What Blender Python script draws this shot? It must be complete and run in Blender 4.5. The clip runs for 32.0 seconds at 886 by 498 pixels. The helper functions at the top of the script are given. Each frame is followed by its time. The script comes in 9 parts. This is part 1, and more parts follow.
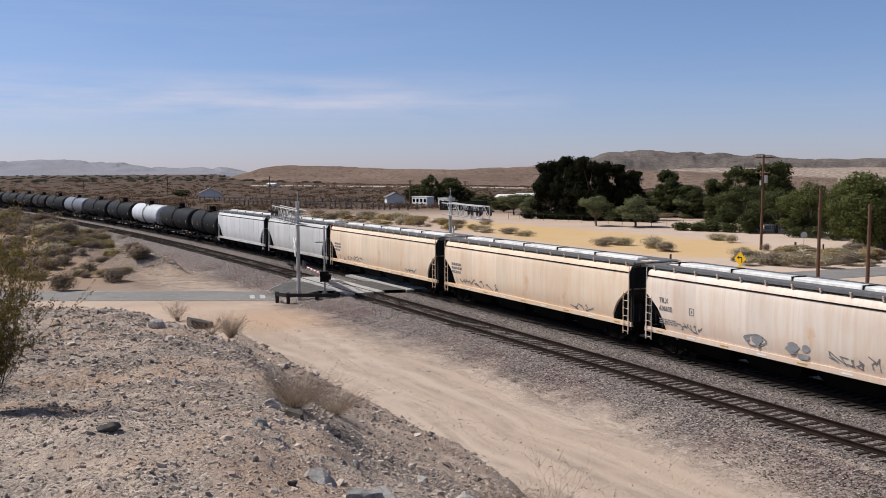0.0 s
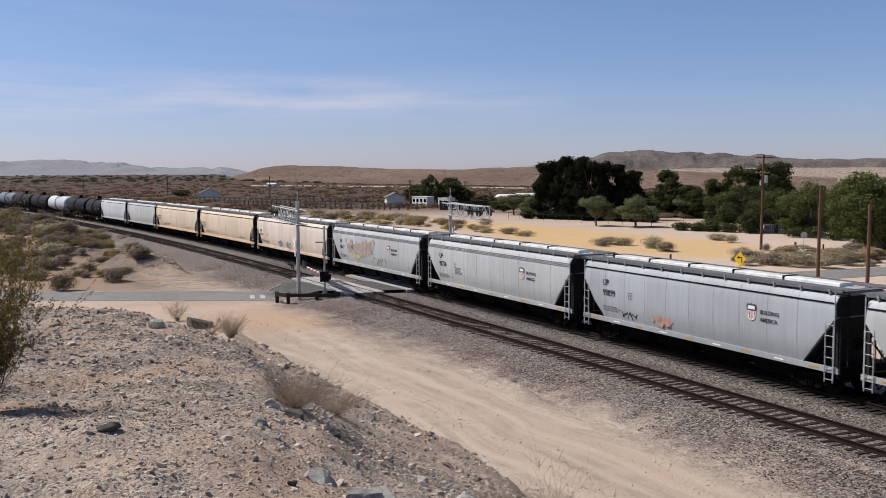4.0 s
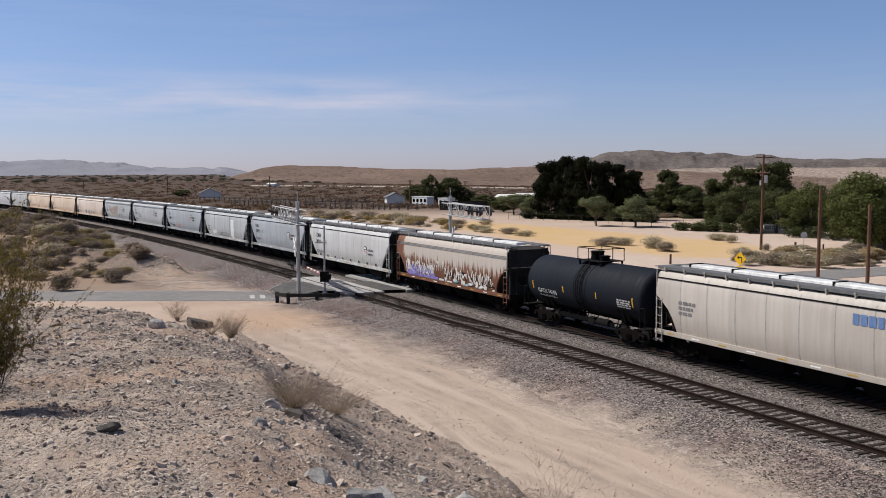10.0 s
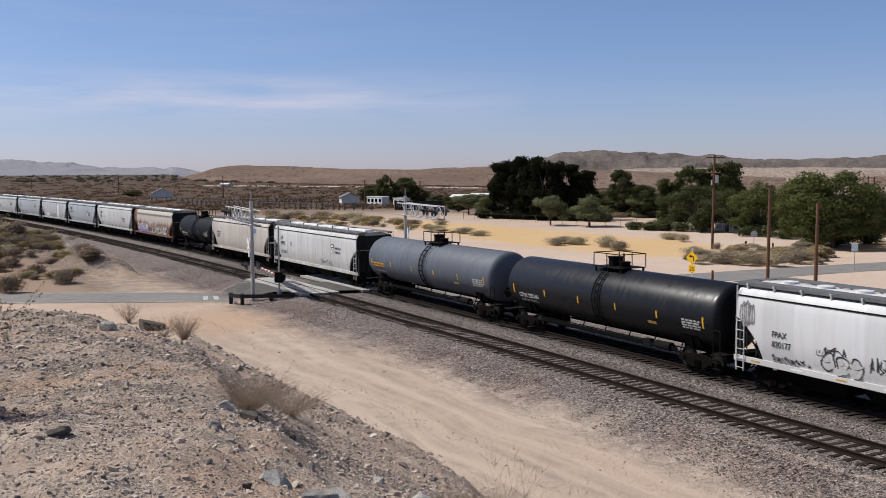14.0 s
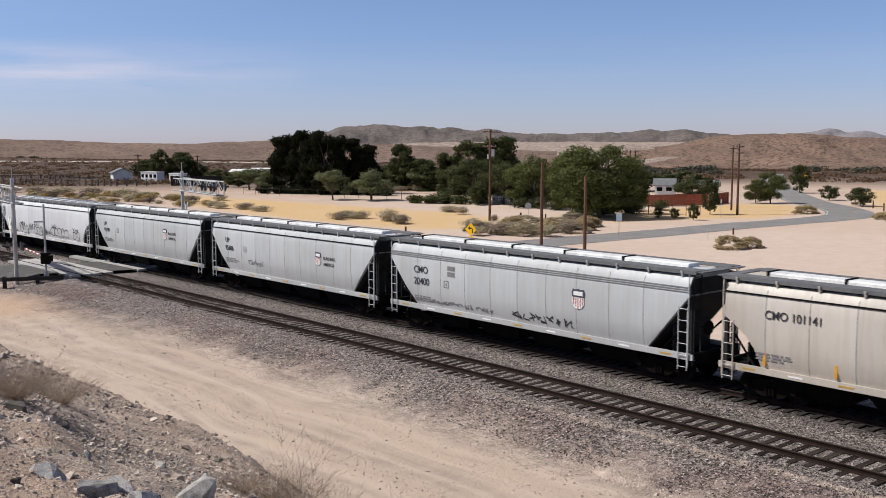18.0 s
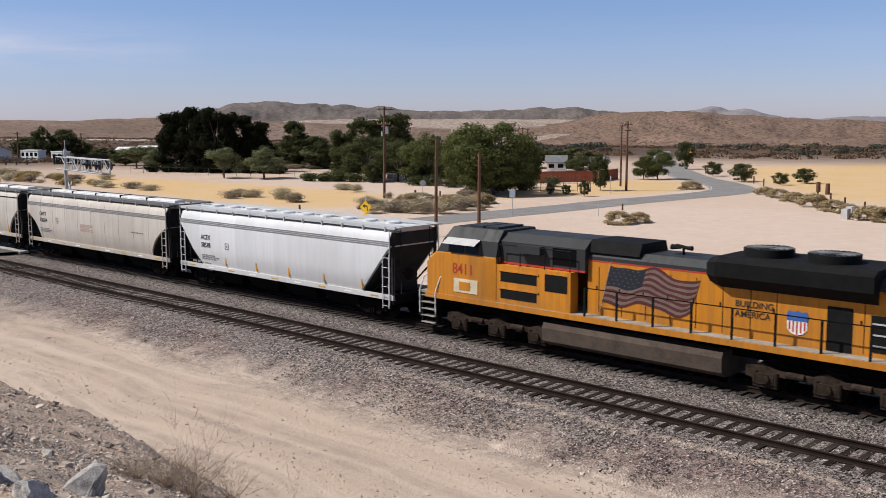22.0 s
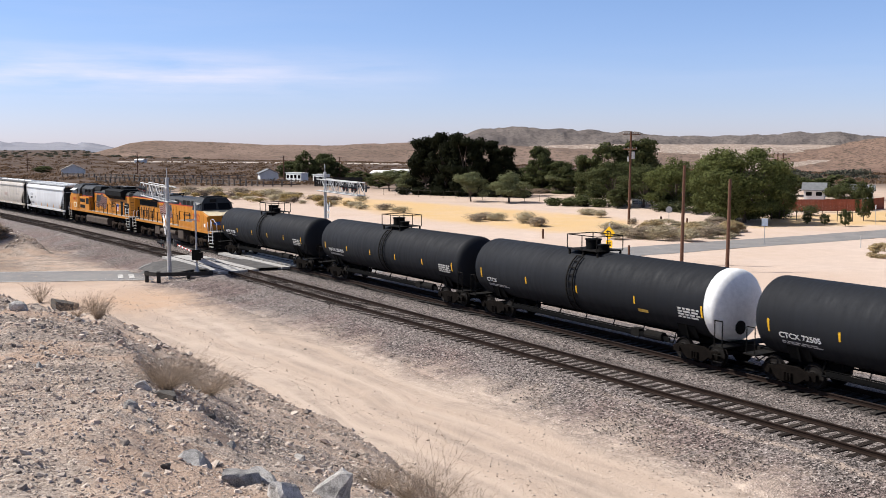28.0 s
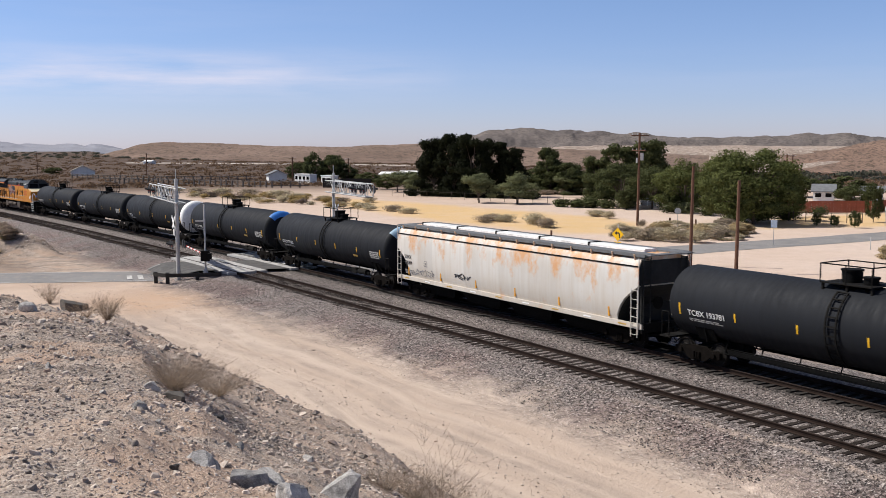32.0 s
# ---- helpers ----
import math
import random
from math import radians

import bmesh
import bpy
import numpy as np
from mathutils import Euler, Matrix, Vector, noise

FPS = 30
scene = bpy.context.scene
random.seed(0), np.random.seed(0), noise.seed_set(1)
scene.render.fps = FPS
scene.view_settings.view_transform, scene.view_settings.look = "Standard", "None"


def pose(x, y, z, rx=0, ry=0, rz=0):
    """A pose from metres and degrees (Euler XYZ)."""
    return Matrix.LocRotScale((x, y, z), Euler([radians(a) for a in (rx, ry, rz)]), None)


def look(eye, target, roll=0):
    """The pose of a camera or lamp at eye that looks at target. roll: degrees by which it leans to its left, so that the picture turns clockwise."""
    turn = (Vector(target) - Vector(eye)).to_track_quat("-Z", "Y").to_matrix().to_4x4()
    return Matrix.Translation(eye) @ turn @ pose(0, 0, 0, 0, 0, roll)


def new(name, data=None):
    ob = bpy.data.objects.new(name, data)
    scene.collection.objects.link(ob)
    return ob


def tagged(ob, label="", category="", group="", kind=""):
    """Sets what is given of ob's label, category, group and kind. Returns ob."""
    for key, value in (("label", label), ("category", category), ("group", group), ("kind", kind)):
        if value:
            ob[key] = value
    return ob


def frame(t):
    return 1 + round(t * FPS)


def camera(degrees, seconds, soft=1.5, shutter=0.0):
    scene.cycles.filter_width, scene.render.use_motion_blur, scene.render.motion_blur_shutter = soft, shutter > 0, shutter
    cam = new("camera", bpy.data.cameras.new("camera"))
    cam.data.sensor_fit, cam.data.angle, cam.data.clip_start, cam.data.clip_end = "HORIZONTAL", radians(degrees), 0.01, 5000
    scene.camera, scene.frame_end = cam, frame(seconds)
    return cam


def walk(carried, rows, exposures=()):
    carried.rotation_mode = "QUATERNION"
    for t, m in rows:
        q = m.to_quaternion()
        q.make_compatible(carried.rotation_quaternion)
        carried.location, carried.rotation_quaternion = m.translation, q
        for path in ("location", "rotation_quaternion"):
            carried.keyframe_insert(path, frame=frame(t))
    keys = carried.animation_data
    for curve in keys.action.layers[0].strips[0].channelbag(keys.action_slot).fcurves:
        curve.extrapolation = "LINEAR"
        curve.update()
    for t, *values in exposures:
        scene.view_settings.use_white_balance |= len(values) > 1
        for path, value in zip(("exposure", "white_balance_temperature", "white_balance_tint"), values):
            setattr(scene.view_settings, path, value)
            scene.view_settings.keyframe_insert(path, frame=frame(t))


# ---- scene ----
EYE_Z = 8.9          # camera height over the rail heads
CLIP = 32.0
cam = camera(47.72, CLIP, soft=0.85, shutter=0.1)
TURNS = [
    (0.0, 85.5, 0.299, -0.024), (13.0, 85.5, 0.299, -0.024), (13.5, 85.501, 0.299, -0.67), (14.0, 85.485, 0.31, -2.596),
    (14.5, 85.394, 0.31, -4.431), (16.5, 84.417, 0.29, -10.433), (17.0, 84.264, 0.295, -11.679), (17.5, 84.125, 0.298, -13.523),
    (18.0, 83.954, 0.3, -15.013), (18.5, 83.669, 0.297, -16.197), (19.0, 83.443, 0.296, -17.525), (19.5, 83.208, 0.289, -19.209),
    (20.0, 82.995, 0.29, -20.357), (20.5, 82.796, 0.28, -20.746), (21.0, 82.702, 0.27, -20.955), (21.5, 82.643, 0.256, -21.037),
    (22.0, 82.642, 0.252, -21.038), (23.0, 82.642, 0.252, -21.034), (23.5, 82.643, 0.255, -20.925), (24.0, 82.667, 0.254, -20.303),
    (24.5, 82.7, 0.247, -18.65), (25.0, 82.915, 0.251, -16.697), (25.5, 83.322, 0.26, -15.334), (26.0, 83.57, 0.24, -12.693),
    (26.5, 83.67, 0.2, -9.983), (27.0, 83.861, 0.19, -8.399), (27.5, 84.026, 0.184, -7.544), (28.0, 84.108, 0.184, -7.142),
    (28.5, 84.134, 0.184, -6.951), (29.0, 84.184, 0.187, -6.808), (29.5, 84.184, 0.19, -6.765), (30.0, 84.184, 0.189, -6.665),
    (32.0, 84.184, 0.189, -6.665)]
EXPOSURE = [(0.0, -0.02, 6380, 10), (8.0, -0.05, 6380, 10), (12.0, -0.06, 6380, 10), (17.0, 0.04, 6380, 10), (20.5, 0.09, 6380, 10), (22.0, 0.07, 6380, 10), (23.6, 0.45, 6380, 10), (26.0, 0.46, 6380, 10), (31.0, 0.4, 6380, 10), (32.0, 0.24, 6380, 10)]
walk(cam, [(t, pose(0, 0, EYE_Z, a, b, c)) for t, a, b, c in TURNS], EXPOSURE)

# ---------------------------------------------------------------- sky and sun
SUN_AZ, SUN_EL = 288.0, 49.0     # degrees clockwise from +y, and above the horizon
world = bpy.data.worlds.new("desert_sky")
scene.world = world
world.use_nodes = True
wn, wl = world.node_tree.nodes, world.node_tree.links
wn.clear()
w_out = wn.new("ShaderNodeOutputWorld")
w_bg = wn.new("ShaderNodeBackground")
w_sky = wn.new("ShaderNodeTexSky")
w_sky.sky_type, w_sky.sun_disc = "NISHITA", False
w_sky.sun_elevation, w_sky.sun_rotation = radians(SUN_EL), radians(SUN_AZ)
w_sky.altitude, w_sky.air_density, w_sky.dust_density, w_sky.ozone_density = 700, 1.0, 0.35, 3.5
w_bg.inputs["Strength"].default_value = 0.076
# thin high cloud: stretched noise laid over the blue, strongest in a low band
w_tc = wn.new("ShaderNodeTexCoord")
w_map = wn.new("ShaderNodeMapping")
w_map.inputs["Scale"].default_value = (2.6, 2.6, 26.0)
w_no = wn.new("ShaderNodeTexNoise")
w_no.inputs["Scale"].default_value, w_no.inputs["Detail"].default_value, w_no.inputs["Roughness"].default_value = 1.9, 7, 0.62
w_ra = wn.new("ShaderNodeValToRGB")
w_ra.color_ramp.elements[0].position, w_ra.color_ramp.elements[1].position = 0.35, 0.68
w_sep = wn.new("ShaderNodeSeparateXYZ")
w_band = wn.new("ShaderNodeValToRGB")
for e, p, v in zip([w_band.color_ramp.elements[0], w_band.color_ramp.elements[1], w_band.color_ramp.elements.new(0.075), w_band.color_ramp.elements.new(0.12)],
                   (0.04, 0.3, 0.066, 0.1), (0.0, 0.02, 0.8, 0.04)):
    e.position, e.color = p, (v, v, v, 1)
w_mul = wn.new("ShaderNodeMath")
w_mul.operation = "MULTIPLY"
w_mix = wn.new("ShaderNodeMixRGB")
w_mix.inputs[2].default_value = (9.0, 8.6, 9.8, 1)
wl.new(w_tc.outputs["Generated"], w_map.inputs["Vector"])
wl.new(w_map.outputs["Vector"], w_no.inputs["Vector"])
wl.new(w_no.outputs["Fac"], w_ra.inputs["Fac"])
wl.new(w_tc.outputs["Generated"], w_sep.inputs["Vector"])
wl.new(w_sep.outputs["Z"], w_band.inputs["Fac"])
w_side = wn.new("ShaderNodeMapRange")
w_side.inputs["From Min"].default_value, w_side.inputs["From Max"].default_value = 0.14, -0.12
w_side.inputs["To Min"].default_value, w_side.inputs["To Max"].default_value = 0.08, 1.0
wl.new(w_sep.outputs["X"], w_side.inputs["Value"])
w_m2 = wn.new("ShaderNodeMath")
w_m2.operation = "MULTIPLY"
wl.new(w_ra.outputs["Color"], w_m2.inputs[0])
wl.new(w_side.outputs["Result"], w_m2.inputs[1])
wl.new(w_m2.outputs["Value"], w_mul.inputs[0])
wl.new(w_band.outputs["Color"], w_mul.inputs[1])
wl.new(w_mul.outputs["Value"], w_mix.inputs[0])
w_tint = wn.new("ShaderNodeMixRGB")
w_tint.blend_type = "MULTIPLY"
w_tint.inputs[0].default_value = 1.0
w_haze = wn.new("ShaderNodeValToRGB")
w_haze.color_ramp.elements[0].position, w_haze.color_ramp.elements[0].color = 0.0, (0.495, 0.487, 0.69, 1)
w_haze.color_ramp.elements[1].position, w_haze.color_ramp.elements[1].color = 0.2, (0.55, 0.56, 0.64, 1)
w_double = wn.new("ShaderNodeMixRGB")
w_double.blend_type = "MULTIPLY"
w_double.inputs[0].default_value, w_double.inputs[2].default_value = 1.0, (2, 2, 2, 1)
wl.new(w_sep.outputs["Z"], w_haze.inputs["Fac"])
wl.new(w_haze.outputs["Color"], w_double.inputs[1])
wl.new(w_double.outputs["Color"], w_tint.inputs[2])
# the clear desert sky deepens towards the zenith
w_deep = wn.new("ShaderNodeMapRange")
w_deep.inputs["From Min"].default_value, w_deep.inputs["From Max"].default_value = 0.18, 0.7
w_deep.inputs["To Min"].default_value, w_deep.inputs["To Max"].default_value = 1.0, 0.42
wl.new(w_sep.outputs["Z"], w_deep.inputs["Value"])
w_dark = wn.new("ShaderNodeMixRGB")
w_dark.blend_type = "MULTIPLY"
w_dark.inputs[0].default_value = 1.0
wl.new(w_sky.outputs["Color"], w_dark.inputs[1])
wl.new(w_deep.outputs["Result"], w_dark.inputs[2])
wl.new(w_dark.outputs["Color"], w_tint.inputs[1])
wl.new(w_tint.outputs["Color"], w_mix.inputs[1])
wl.new(w_mix.outputs["Color"], w_bg.inputs["Color"])
wl.new(w_bg.outputs["Background"], w_out.inputs["Surface"])

sun = new("sun", bpy.data.lights.new("sun", "SUN"))
sun.data.energy, sun.data.angle, sun.data.color = 4.7, radians(0.53), (1.0, 0.95, 0.87)
to_sun = Vector((math.sin(radians(SUN_AZ)) * math.cos(radians(SUN_EL)), math.cos(radians(SUN_AZ)) * math.cos(radians(SUN_EL)), math.sin(radians(SUN_EL))))
sun.matrix_world = look(to_sun * 100, (0, 0, 0))


# ---------------------------------------------------------------- materials
def tree_of(name):
    m = bpy.data.materials.new(name)
    m.use_nodes = True
    nt = m.node_tree
    return m, nt.nodes, nt.links, nt.nodes["Principled BSDF"]


def noise_node(n, l, vec, scale, detail=4.0, rough=0.6):
    k = n.new("ShaderNodeTexNoise")
    k.inputs["Scale"].default_value, k.inputs["Detail"].default_value, k.inputs["Roughness"].default_value = scale, detail, rough
    if vec is not None:
        l.new(vec, k.inputs["Vector"])
    return k.outputs["Fac"]


def ramp(n, l, fac, a, b, lo=0.0, hi=1.0):
    k = n.new("ShaderNodeMapRange")
    k.inputs["From Min"].default_value, k.inputs["From Max"].default_value = a, b
    k.inputs["To Min"].default_value, k.inputs["To Max"].default_value = lo, hi
    l.new(fac, k.inputs["Value"])
    return k.outputs["Result"]


def mixc(n, l, fac, a, b, mode="MIX"):
    k = n.new("ShaderNodeMixRGB")
    k.blend_type = mode
    for i, v in enumerate((fac, a, b)):
        if isinstance(v, (int, float)):
            k.inputs[i].default_value = v if i == 0 else (v, v, v, 1)
        elif isinstance(v, tuple):
            k.inputs[i].default_value = (*v, 1)
        else:
            l.new(v, k.inputs[i])
    return k.outputs["Color"]


def math_node(n, l, op, a, b=0.0):
    k = n.new("ShaderNodeMath")
    k.operation = op
    for i, v in enumerate((a, b)):
        if isinstance(v, (int, float)):
            k.inputs[i].default_value = v
        else:
            l.new(v, k.inputs[i])
    return k.outputs["Value"]


def bump(n, l, bs, fac, strength, dist):
    k = n.new("ShaderNodeBump")
    k.inputs["Strength"].default_value, k.inputs["Distance"].default_value = strength, dist
    l.new(fac, k.inputs["Height"])
    l.new(k.outputs["Normal"], bs.inputs["Normal"])


def mat(name, col, rough=0.75, metal=0.0, var=0.25, scale=2.0, fine=30.0, relief=0.2, dist=0.01, spec=0.4, per_object=0.0, per_island=0.0):
    """A surface with colour that varies at two scales and fine relief."""
    m, n, l, bs = tree_of(name)
    vec = n.new("ShaderNodeTexCoord").outputs["Object"]
    big, small = noise_node(n, l, vec, scale), noise_node(n, l, vec, fine, 3.0)
    k = math_node(n, l, "ADD", ramp(n, l, big, 0.3, 0.7, 1 - var, 1 + var * 0.5), ramp(n, l, small, 0.3, 0.7, -var * 0.5, var * 0.5))
    if per_object:
        rnd = n.new("ShaderNodeObjectInfo").outputs["Random"]
        k = math_node(n, l, "MULTIPLY", k, ramp(n, l, rnd, 0, 1, 1 - per_object, 1 + per_object))
    if per_island:
        rnd = n.new("ShaderNodeNewGeometry").outputs["Random Per Island"]
        k = math_node(n, l, "MULTIPLY", k, ramp(n, l, rnd, 0, 1, 1 - per_island, 1 + per_island))
    l.new(mixc(n, l, 1.0, tuple(col), k, "MULTIPLY"), bs.inputs["Base Color"])
    bs.inputs["Roughness"].default_value, bs.inputs["Metallic"].default_value = rough, metal
    bs.inputs["Specular IOR Level"].default_value = spec
    if relief:
        bump(n, l, bs, small, relief, dist)
    return m


def paint(name, col, grime=(0.25, 0.2, 0.15), grime_amt=0.35, rust_amt=0.0, rust=(0.5, 0.2, 0.06), rough=0.5, foot=0.5, shine=0.35, crown=0.0):
    """Weathered car paint: vertical streaks of grime, dust towards the sill and patches of rust."""
    m, n, l, bs = tree_of(name)
    vec = n.new("ShaderNodeTexCoord").outputs["Object"]
    mp = n.new("ShaderNodeMapping")
    mp.inputs["Scale"].default_value = (3.0, 1.0, 0.22)
    l.new(vec, mp.inputs["Vector"])
    streak = noise_node(n, l, mp.outputs["Vector"], 1.6, 6.0, 0.65)
    cloud = noise_node(n, l, vec, 0.45, 5.0)
    speck = noise_node(n, l, vec, 26.0, 3.0)
    c = mixc(n, l, ramp(n, l, streak, 0.42, 0.75, 0.0, grime_amt), tuple(col), tuple(grime))
    c = mixc(n, l, ramp(n, l, cloud, 0.4, 0.7, 0.0, grime_amt * 0.6), c, tuple(grime))
    z = n.new("ShaderNodeSeparateXYZ")
    l.new(vec, z.inputs[0])
    sheet = n.new("ShaderNodeTexWhiteNoise")
    sheet.noise_dimensions = "1D"
    l.new(math_node(n, l, "FLOOR", math_node(n, l, "MULTIPLY", z.outputs["X"], 0.62)), sheet.inputs["W"])
    c = mixc(n, l, 1.0, c, ramp(n, l, sheet.outputs["Value"], 0, 1, 0.92, 1.05), "MULTIPLY")
    low = math_node(n, l, "MULTIPLY", ramp(n, l, z.outputs["Z"], 2.4, 1.1, 0.0, foot), ramp(n, l, speck, 0.2, 0.7))
    c = mixc(n, l, low, c, tuple(grime))
    if rust_amt:
        mp2 = n.new("ShaderNodeMapping")
        mp2.inputs["Scale"].default_value = (1.15, 1.0, 0.8) if crown else (0.9, 1.0, 0.42)
        l.new(vec, mp2.inputs["Vector"])
        blot = noise_node(n, l, mp2.outputs["Vector"], 1.1, 7.0, 0.68)
        if crown:
            blot = math_node(n, l, "ADD", blot, ramp(n, l, z.outputs["Z"], 2.0, 3.9, -crown, crown))
        c = mixc(n, l, ramp(n, l, blot, 0.66 - 0.25 * rust_amt, 0.78 - 0.18 * rust_amt, 0.0, 0.9), c, tuple(rust))
    l.new(c, bs.inputs["Base Color"])
    l.new(ramp(n, l, streak, 0.3, 0.7, rough - 0.08, rough + 0.18), bs.inputs["Roughness"])
    bs.inputs["Specular IOR Level"].default_value = shine
    bump(n, l, bs, cloud, 0.12, 0.03)
    return m


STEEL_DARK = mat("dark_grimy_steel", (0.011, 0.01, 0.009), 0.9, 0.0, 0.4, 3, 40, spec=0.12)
# the next two are near black to carry the shade beneath the cars
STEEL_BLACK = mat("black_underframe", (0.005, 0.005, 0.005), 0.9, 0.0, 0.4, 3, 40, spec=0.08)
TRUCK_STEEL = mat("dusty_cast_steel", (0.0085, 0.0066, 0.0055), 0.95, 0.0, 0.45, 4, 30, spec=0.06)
WHEEL_STEEL = mat("worn_wheel_steel", (0.014, 0.012, 0.011), 0.75, 0.2, 0.3, 6, 60, spec=0.15)
RAIL_STEEL = mat("rusty_rail", (0.026, 0.017, 0.0135), 0.9, 0.0, 0.35, 2, 40, spec=0.1)
RAIL_HEAD = mat("dull_rail_head", (0.045, 0.033, 0.028), 0.8, 0.0, 0.2, 2, 40, spec=0.15)
# near-black ties: the shade under the train is put into their colour
TIE_SHADED = mat("shade_blackened_timber", (0.022, 0.018, 0.015), 0.9, 0, 0.4, 3, 25, 0.5, 0.02, per_object=0.3)
TIE_WOOD = mat("creosoted_timber", (0.032, 0.0255, 0.022), 0.95, 0, 0.4, 3, 25, 0.5, 0.02, spec=0.06, per_object=0.4)
GALV = mat("galvanised_steel", (0.5, 0.495, 0.48), 0.6, 0.15, 0.15, 4, 60)
GRATE = mat("walkway_grating", (0.15, 0.152, 0.155), 0.7, 0.2, 0.25, 3, 90, 0.5)
REFLECT = mat("dusty_amber_reflector", (0.5, 0.31, 0.06), 0.5, 0, 0.2, 5, 40)
YELLOW = mat("reflective_yellow", (0.75, 0.42, 0.02), 0.4, 0, 0.1, 5, 40)
WHITE = mat("white_marking", (0.8, 0.8, 0.78), 0.5, 0, 0.12, 5, 40)
BLACK = mat("black_marking", (0.02, 0.02, 0.022), 0.6, 0, 0.2, 5, 40)


# ---------------------------------------------------------------- mesh helpers
def box(bm, x0, x1, y0, y1, z0, z1):
    v = [bm.verts.new(p) for p in ((x0, y0, z0), (x1, y0, z0), (x1, y1, z0), (x0, y1, z0), (x0, y0, z1), (x1, y0, z1), (x1, y1, z1), (x0, y1, z1))]
    for f in ((3, 2, 1, 0), (4, 5, 6, 7), (0, 1, 5, 4), (1, 2, 6, 5), (2, 3, 7, 6), (3, 0, 4, 7)):
        bm.faces.new([v[i] for i in f])
    return bm


def rod(bm, p0, p1, r, seg=6, r1=None, caps=True):
    p0, p1 = Vector(p0), Vector(p1)
    q = (p1 - p0).to_track_quat("Z", "Y")
    rings = []
    for p, rr in ((p0, r), (p1, r if r1 is None else r1)):
        rings.append([bm.verts.new(p + q @ Vector((math.cos(a) * rr, math.sin(a) * rr, 0))) for a in (2 * math.pi * i / seg for i in range(seg))])
    for i in range(seg):
        j = (i + 1) % seg
        bm.faces.new((rings[0][i], rings[0][j], rings[1][j], rings[1][i]))
    if caps:
        bm.faces.new(rings[0][::-1])
        bm.faces.new(rings[1])
    return bm


def pipe(bm, pts, r, seg=6):
    for a, b in zip(pts[:-1], pts[1:]):
        rod(bm, a, b, r, seg)
    return bm


def loft(bm, rings, close=True, caps=True):
    """Skin of equal rings of points."""
    vs = [[bm.verts.new(p) for p in r] for r in rings]
    k = len(vs[0])
    for a, b in zip(vs[:-1], vs[1:]):
        for i in range(k if close else k - 1):
            j = (i + 1) % k
            bm.faces.new((a[i], a[j], b[j], b[i]))
    if caps and close:
        bm.faces.new(vs[0][::-1])
        bm.faces.new(vs[-1])
    return bm


def plate(bm, outline, y0, y1):
    """A plate with an outline in x, z and thickness from y0 to y1."""
    return loft(bm, [[(x, y0, z) for x, z in outline], [(x, y1, z) for x, z in outline]])


def slab(bm, outline, z0, z1):
    return loft(bm, [[(x, y, z0) for x, y in outline], [(x, y, z1) for x, y in outline]])


def mesh_of(bm, name, smooth=False, bevel=0.0):
    if bevel:
        es = [e for e in bm.edges if len(e.link_faces) == 2 and e.calc_face_angle(0) > 0.5]
        bmesh.ops.bevel(bm, geom=es, offset=bevel, segments=1, affect="EDGES", clamp_overlap=True)
    bmesh.ops.recalc_face_normals(bm, faces=bm.faces)
    me = bpy.data.meshes.new(name)
    bm.to_mesh(me)
    bm.free()
    if smooth:
        for p in me.polygons:
            p.use_smooth = True
        me.set_sharp_from_angle(angle=radians(35))
    return me


def B():
    return bmesh.new()


def part(name, data, material, parent, label="", m=None, smooth=False, bevel=0.0, kind=""):
    """One mesh object under a thing or a part; data is a bmesh or a finished mesh."""
    me = mesh_of(data, name, smooth, bevel) if isinstance(data, bmesh.types.BMesh) else data
    ob = new(name, me)
    if material is not None:
        if not me.materials:
            me.materials.append(material)
        elif me.materials[0] is not material:
            ob.material_slots[0].link = "OBJECT"
            ob.material_slots[0].material = material
    ob.parent = parent
    if m is not None:
        ob.matrix_basis = m
    return tagged(ob, label, kind=kind)


def thing(name, data, material, label, category, group="", m=None, kind="", smooth=False, bevel=0.0):
    ob = part(name, data, material, None, "", m, smooth, bevel) if data is not None else new(name)
    if m is not None:
        ob.matrix_basis = m
    return tagged(ob, label, category, group, kind)


def letters(name, text, size, material, parent, x, y, z, depth=0.004, squeeze=1.0, side=1, align="LEFT"):
    """Lettering on the flank of a car that faces +y (side 1); it starts at x and runs towards -x."""
    cu = bpy.data.curves.new(name, "FONT")
    cu.body, cu.size, cu.extrude, cu.align_x = text, size, depth, align
    cu.offset = 0.004 * size
    tmp = new(name, cu)
    me = bpy.data.meshes.new_from_object(tmp)
    bpy.data.objects.remove(tmp)
    me.materials.clear()
    ob = part(name, me, material, parent, m=pose(x, y, z, 90, 0, 180) @ Matrix.Diagonal((squeeze, 1, 1, 1)))
    return ob


# ---------------------------------------------------------------- the line of the two tracks
TRACK = (29.54, radians(25.5), 48.4, 1354.0)      # start x at y = 0, heading left of +y, end of the straight, radius
FAR = 4.84                                        # distance between the tracks


def on_track(s, off=0.0):
    """Place and heading (radians from +x) at s metres along the near track, off metres to its far side."""
    x0, th, s0, rr = TRACK
    a = max(s - s0, 0.0) / rr
    st, h = min(s, s0), th + a
    x = x0 - math.sin(th) * st + rr * (math.cos(h) - math.cos(th)) + math.cos(h) * off
    y = math.cos(th) * st + rr * (math.sin(h) - math.sin(th)) + math.sin(h) * off
    return x, y, h + math.pi / 2


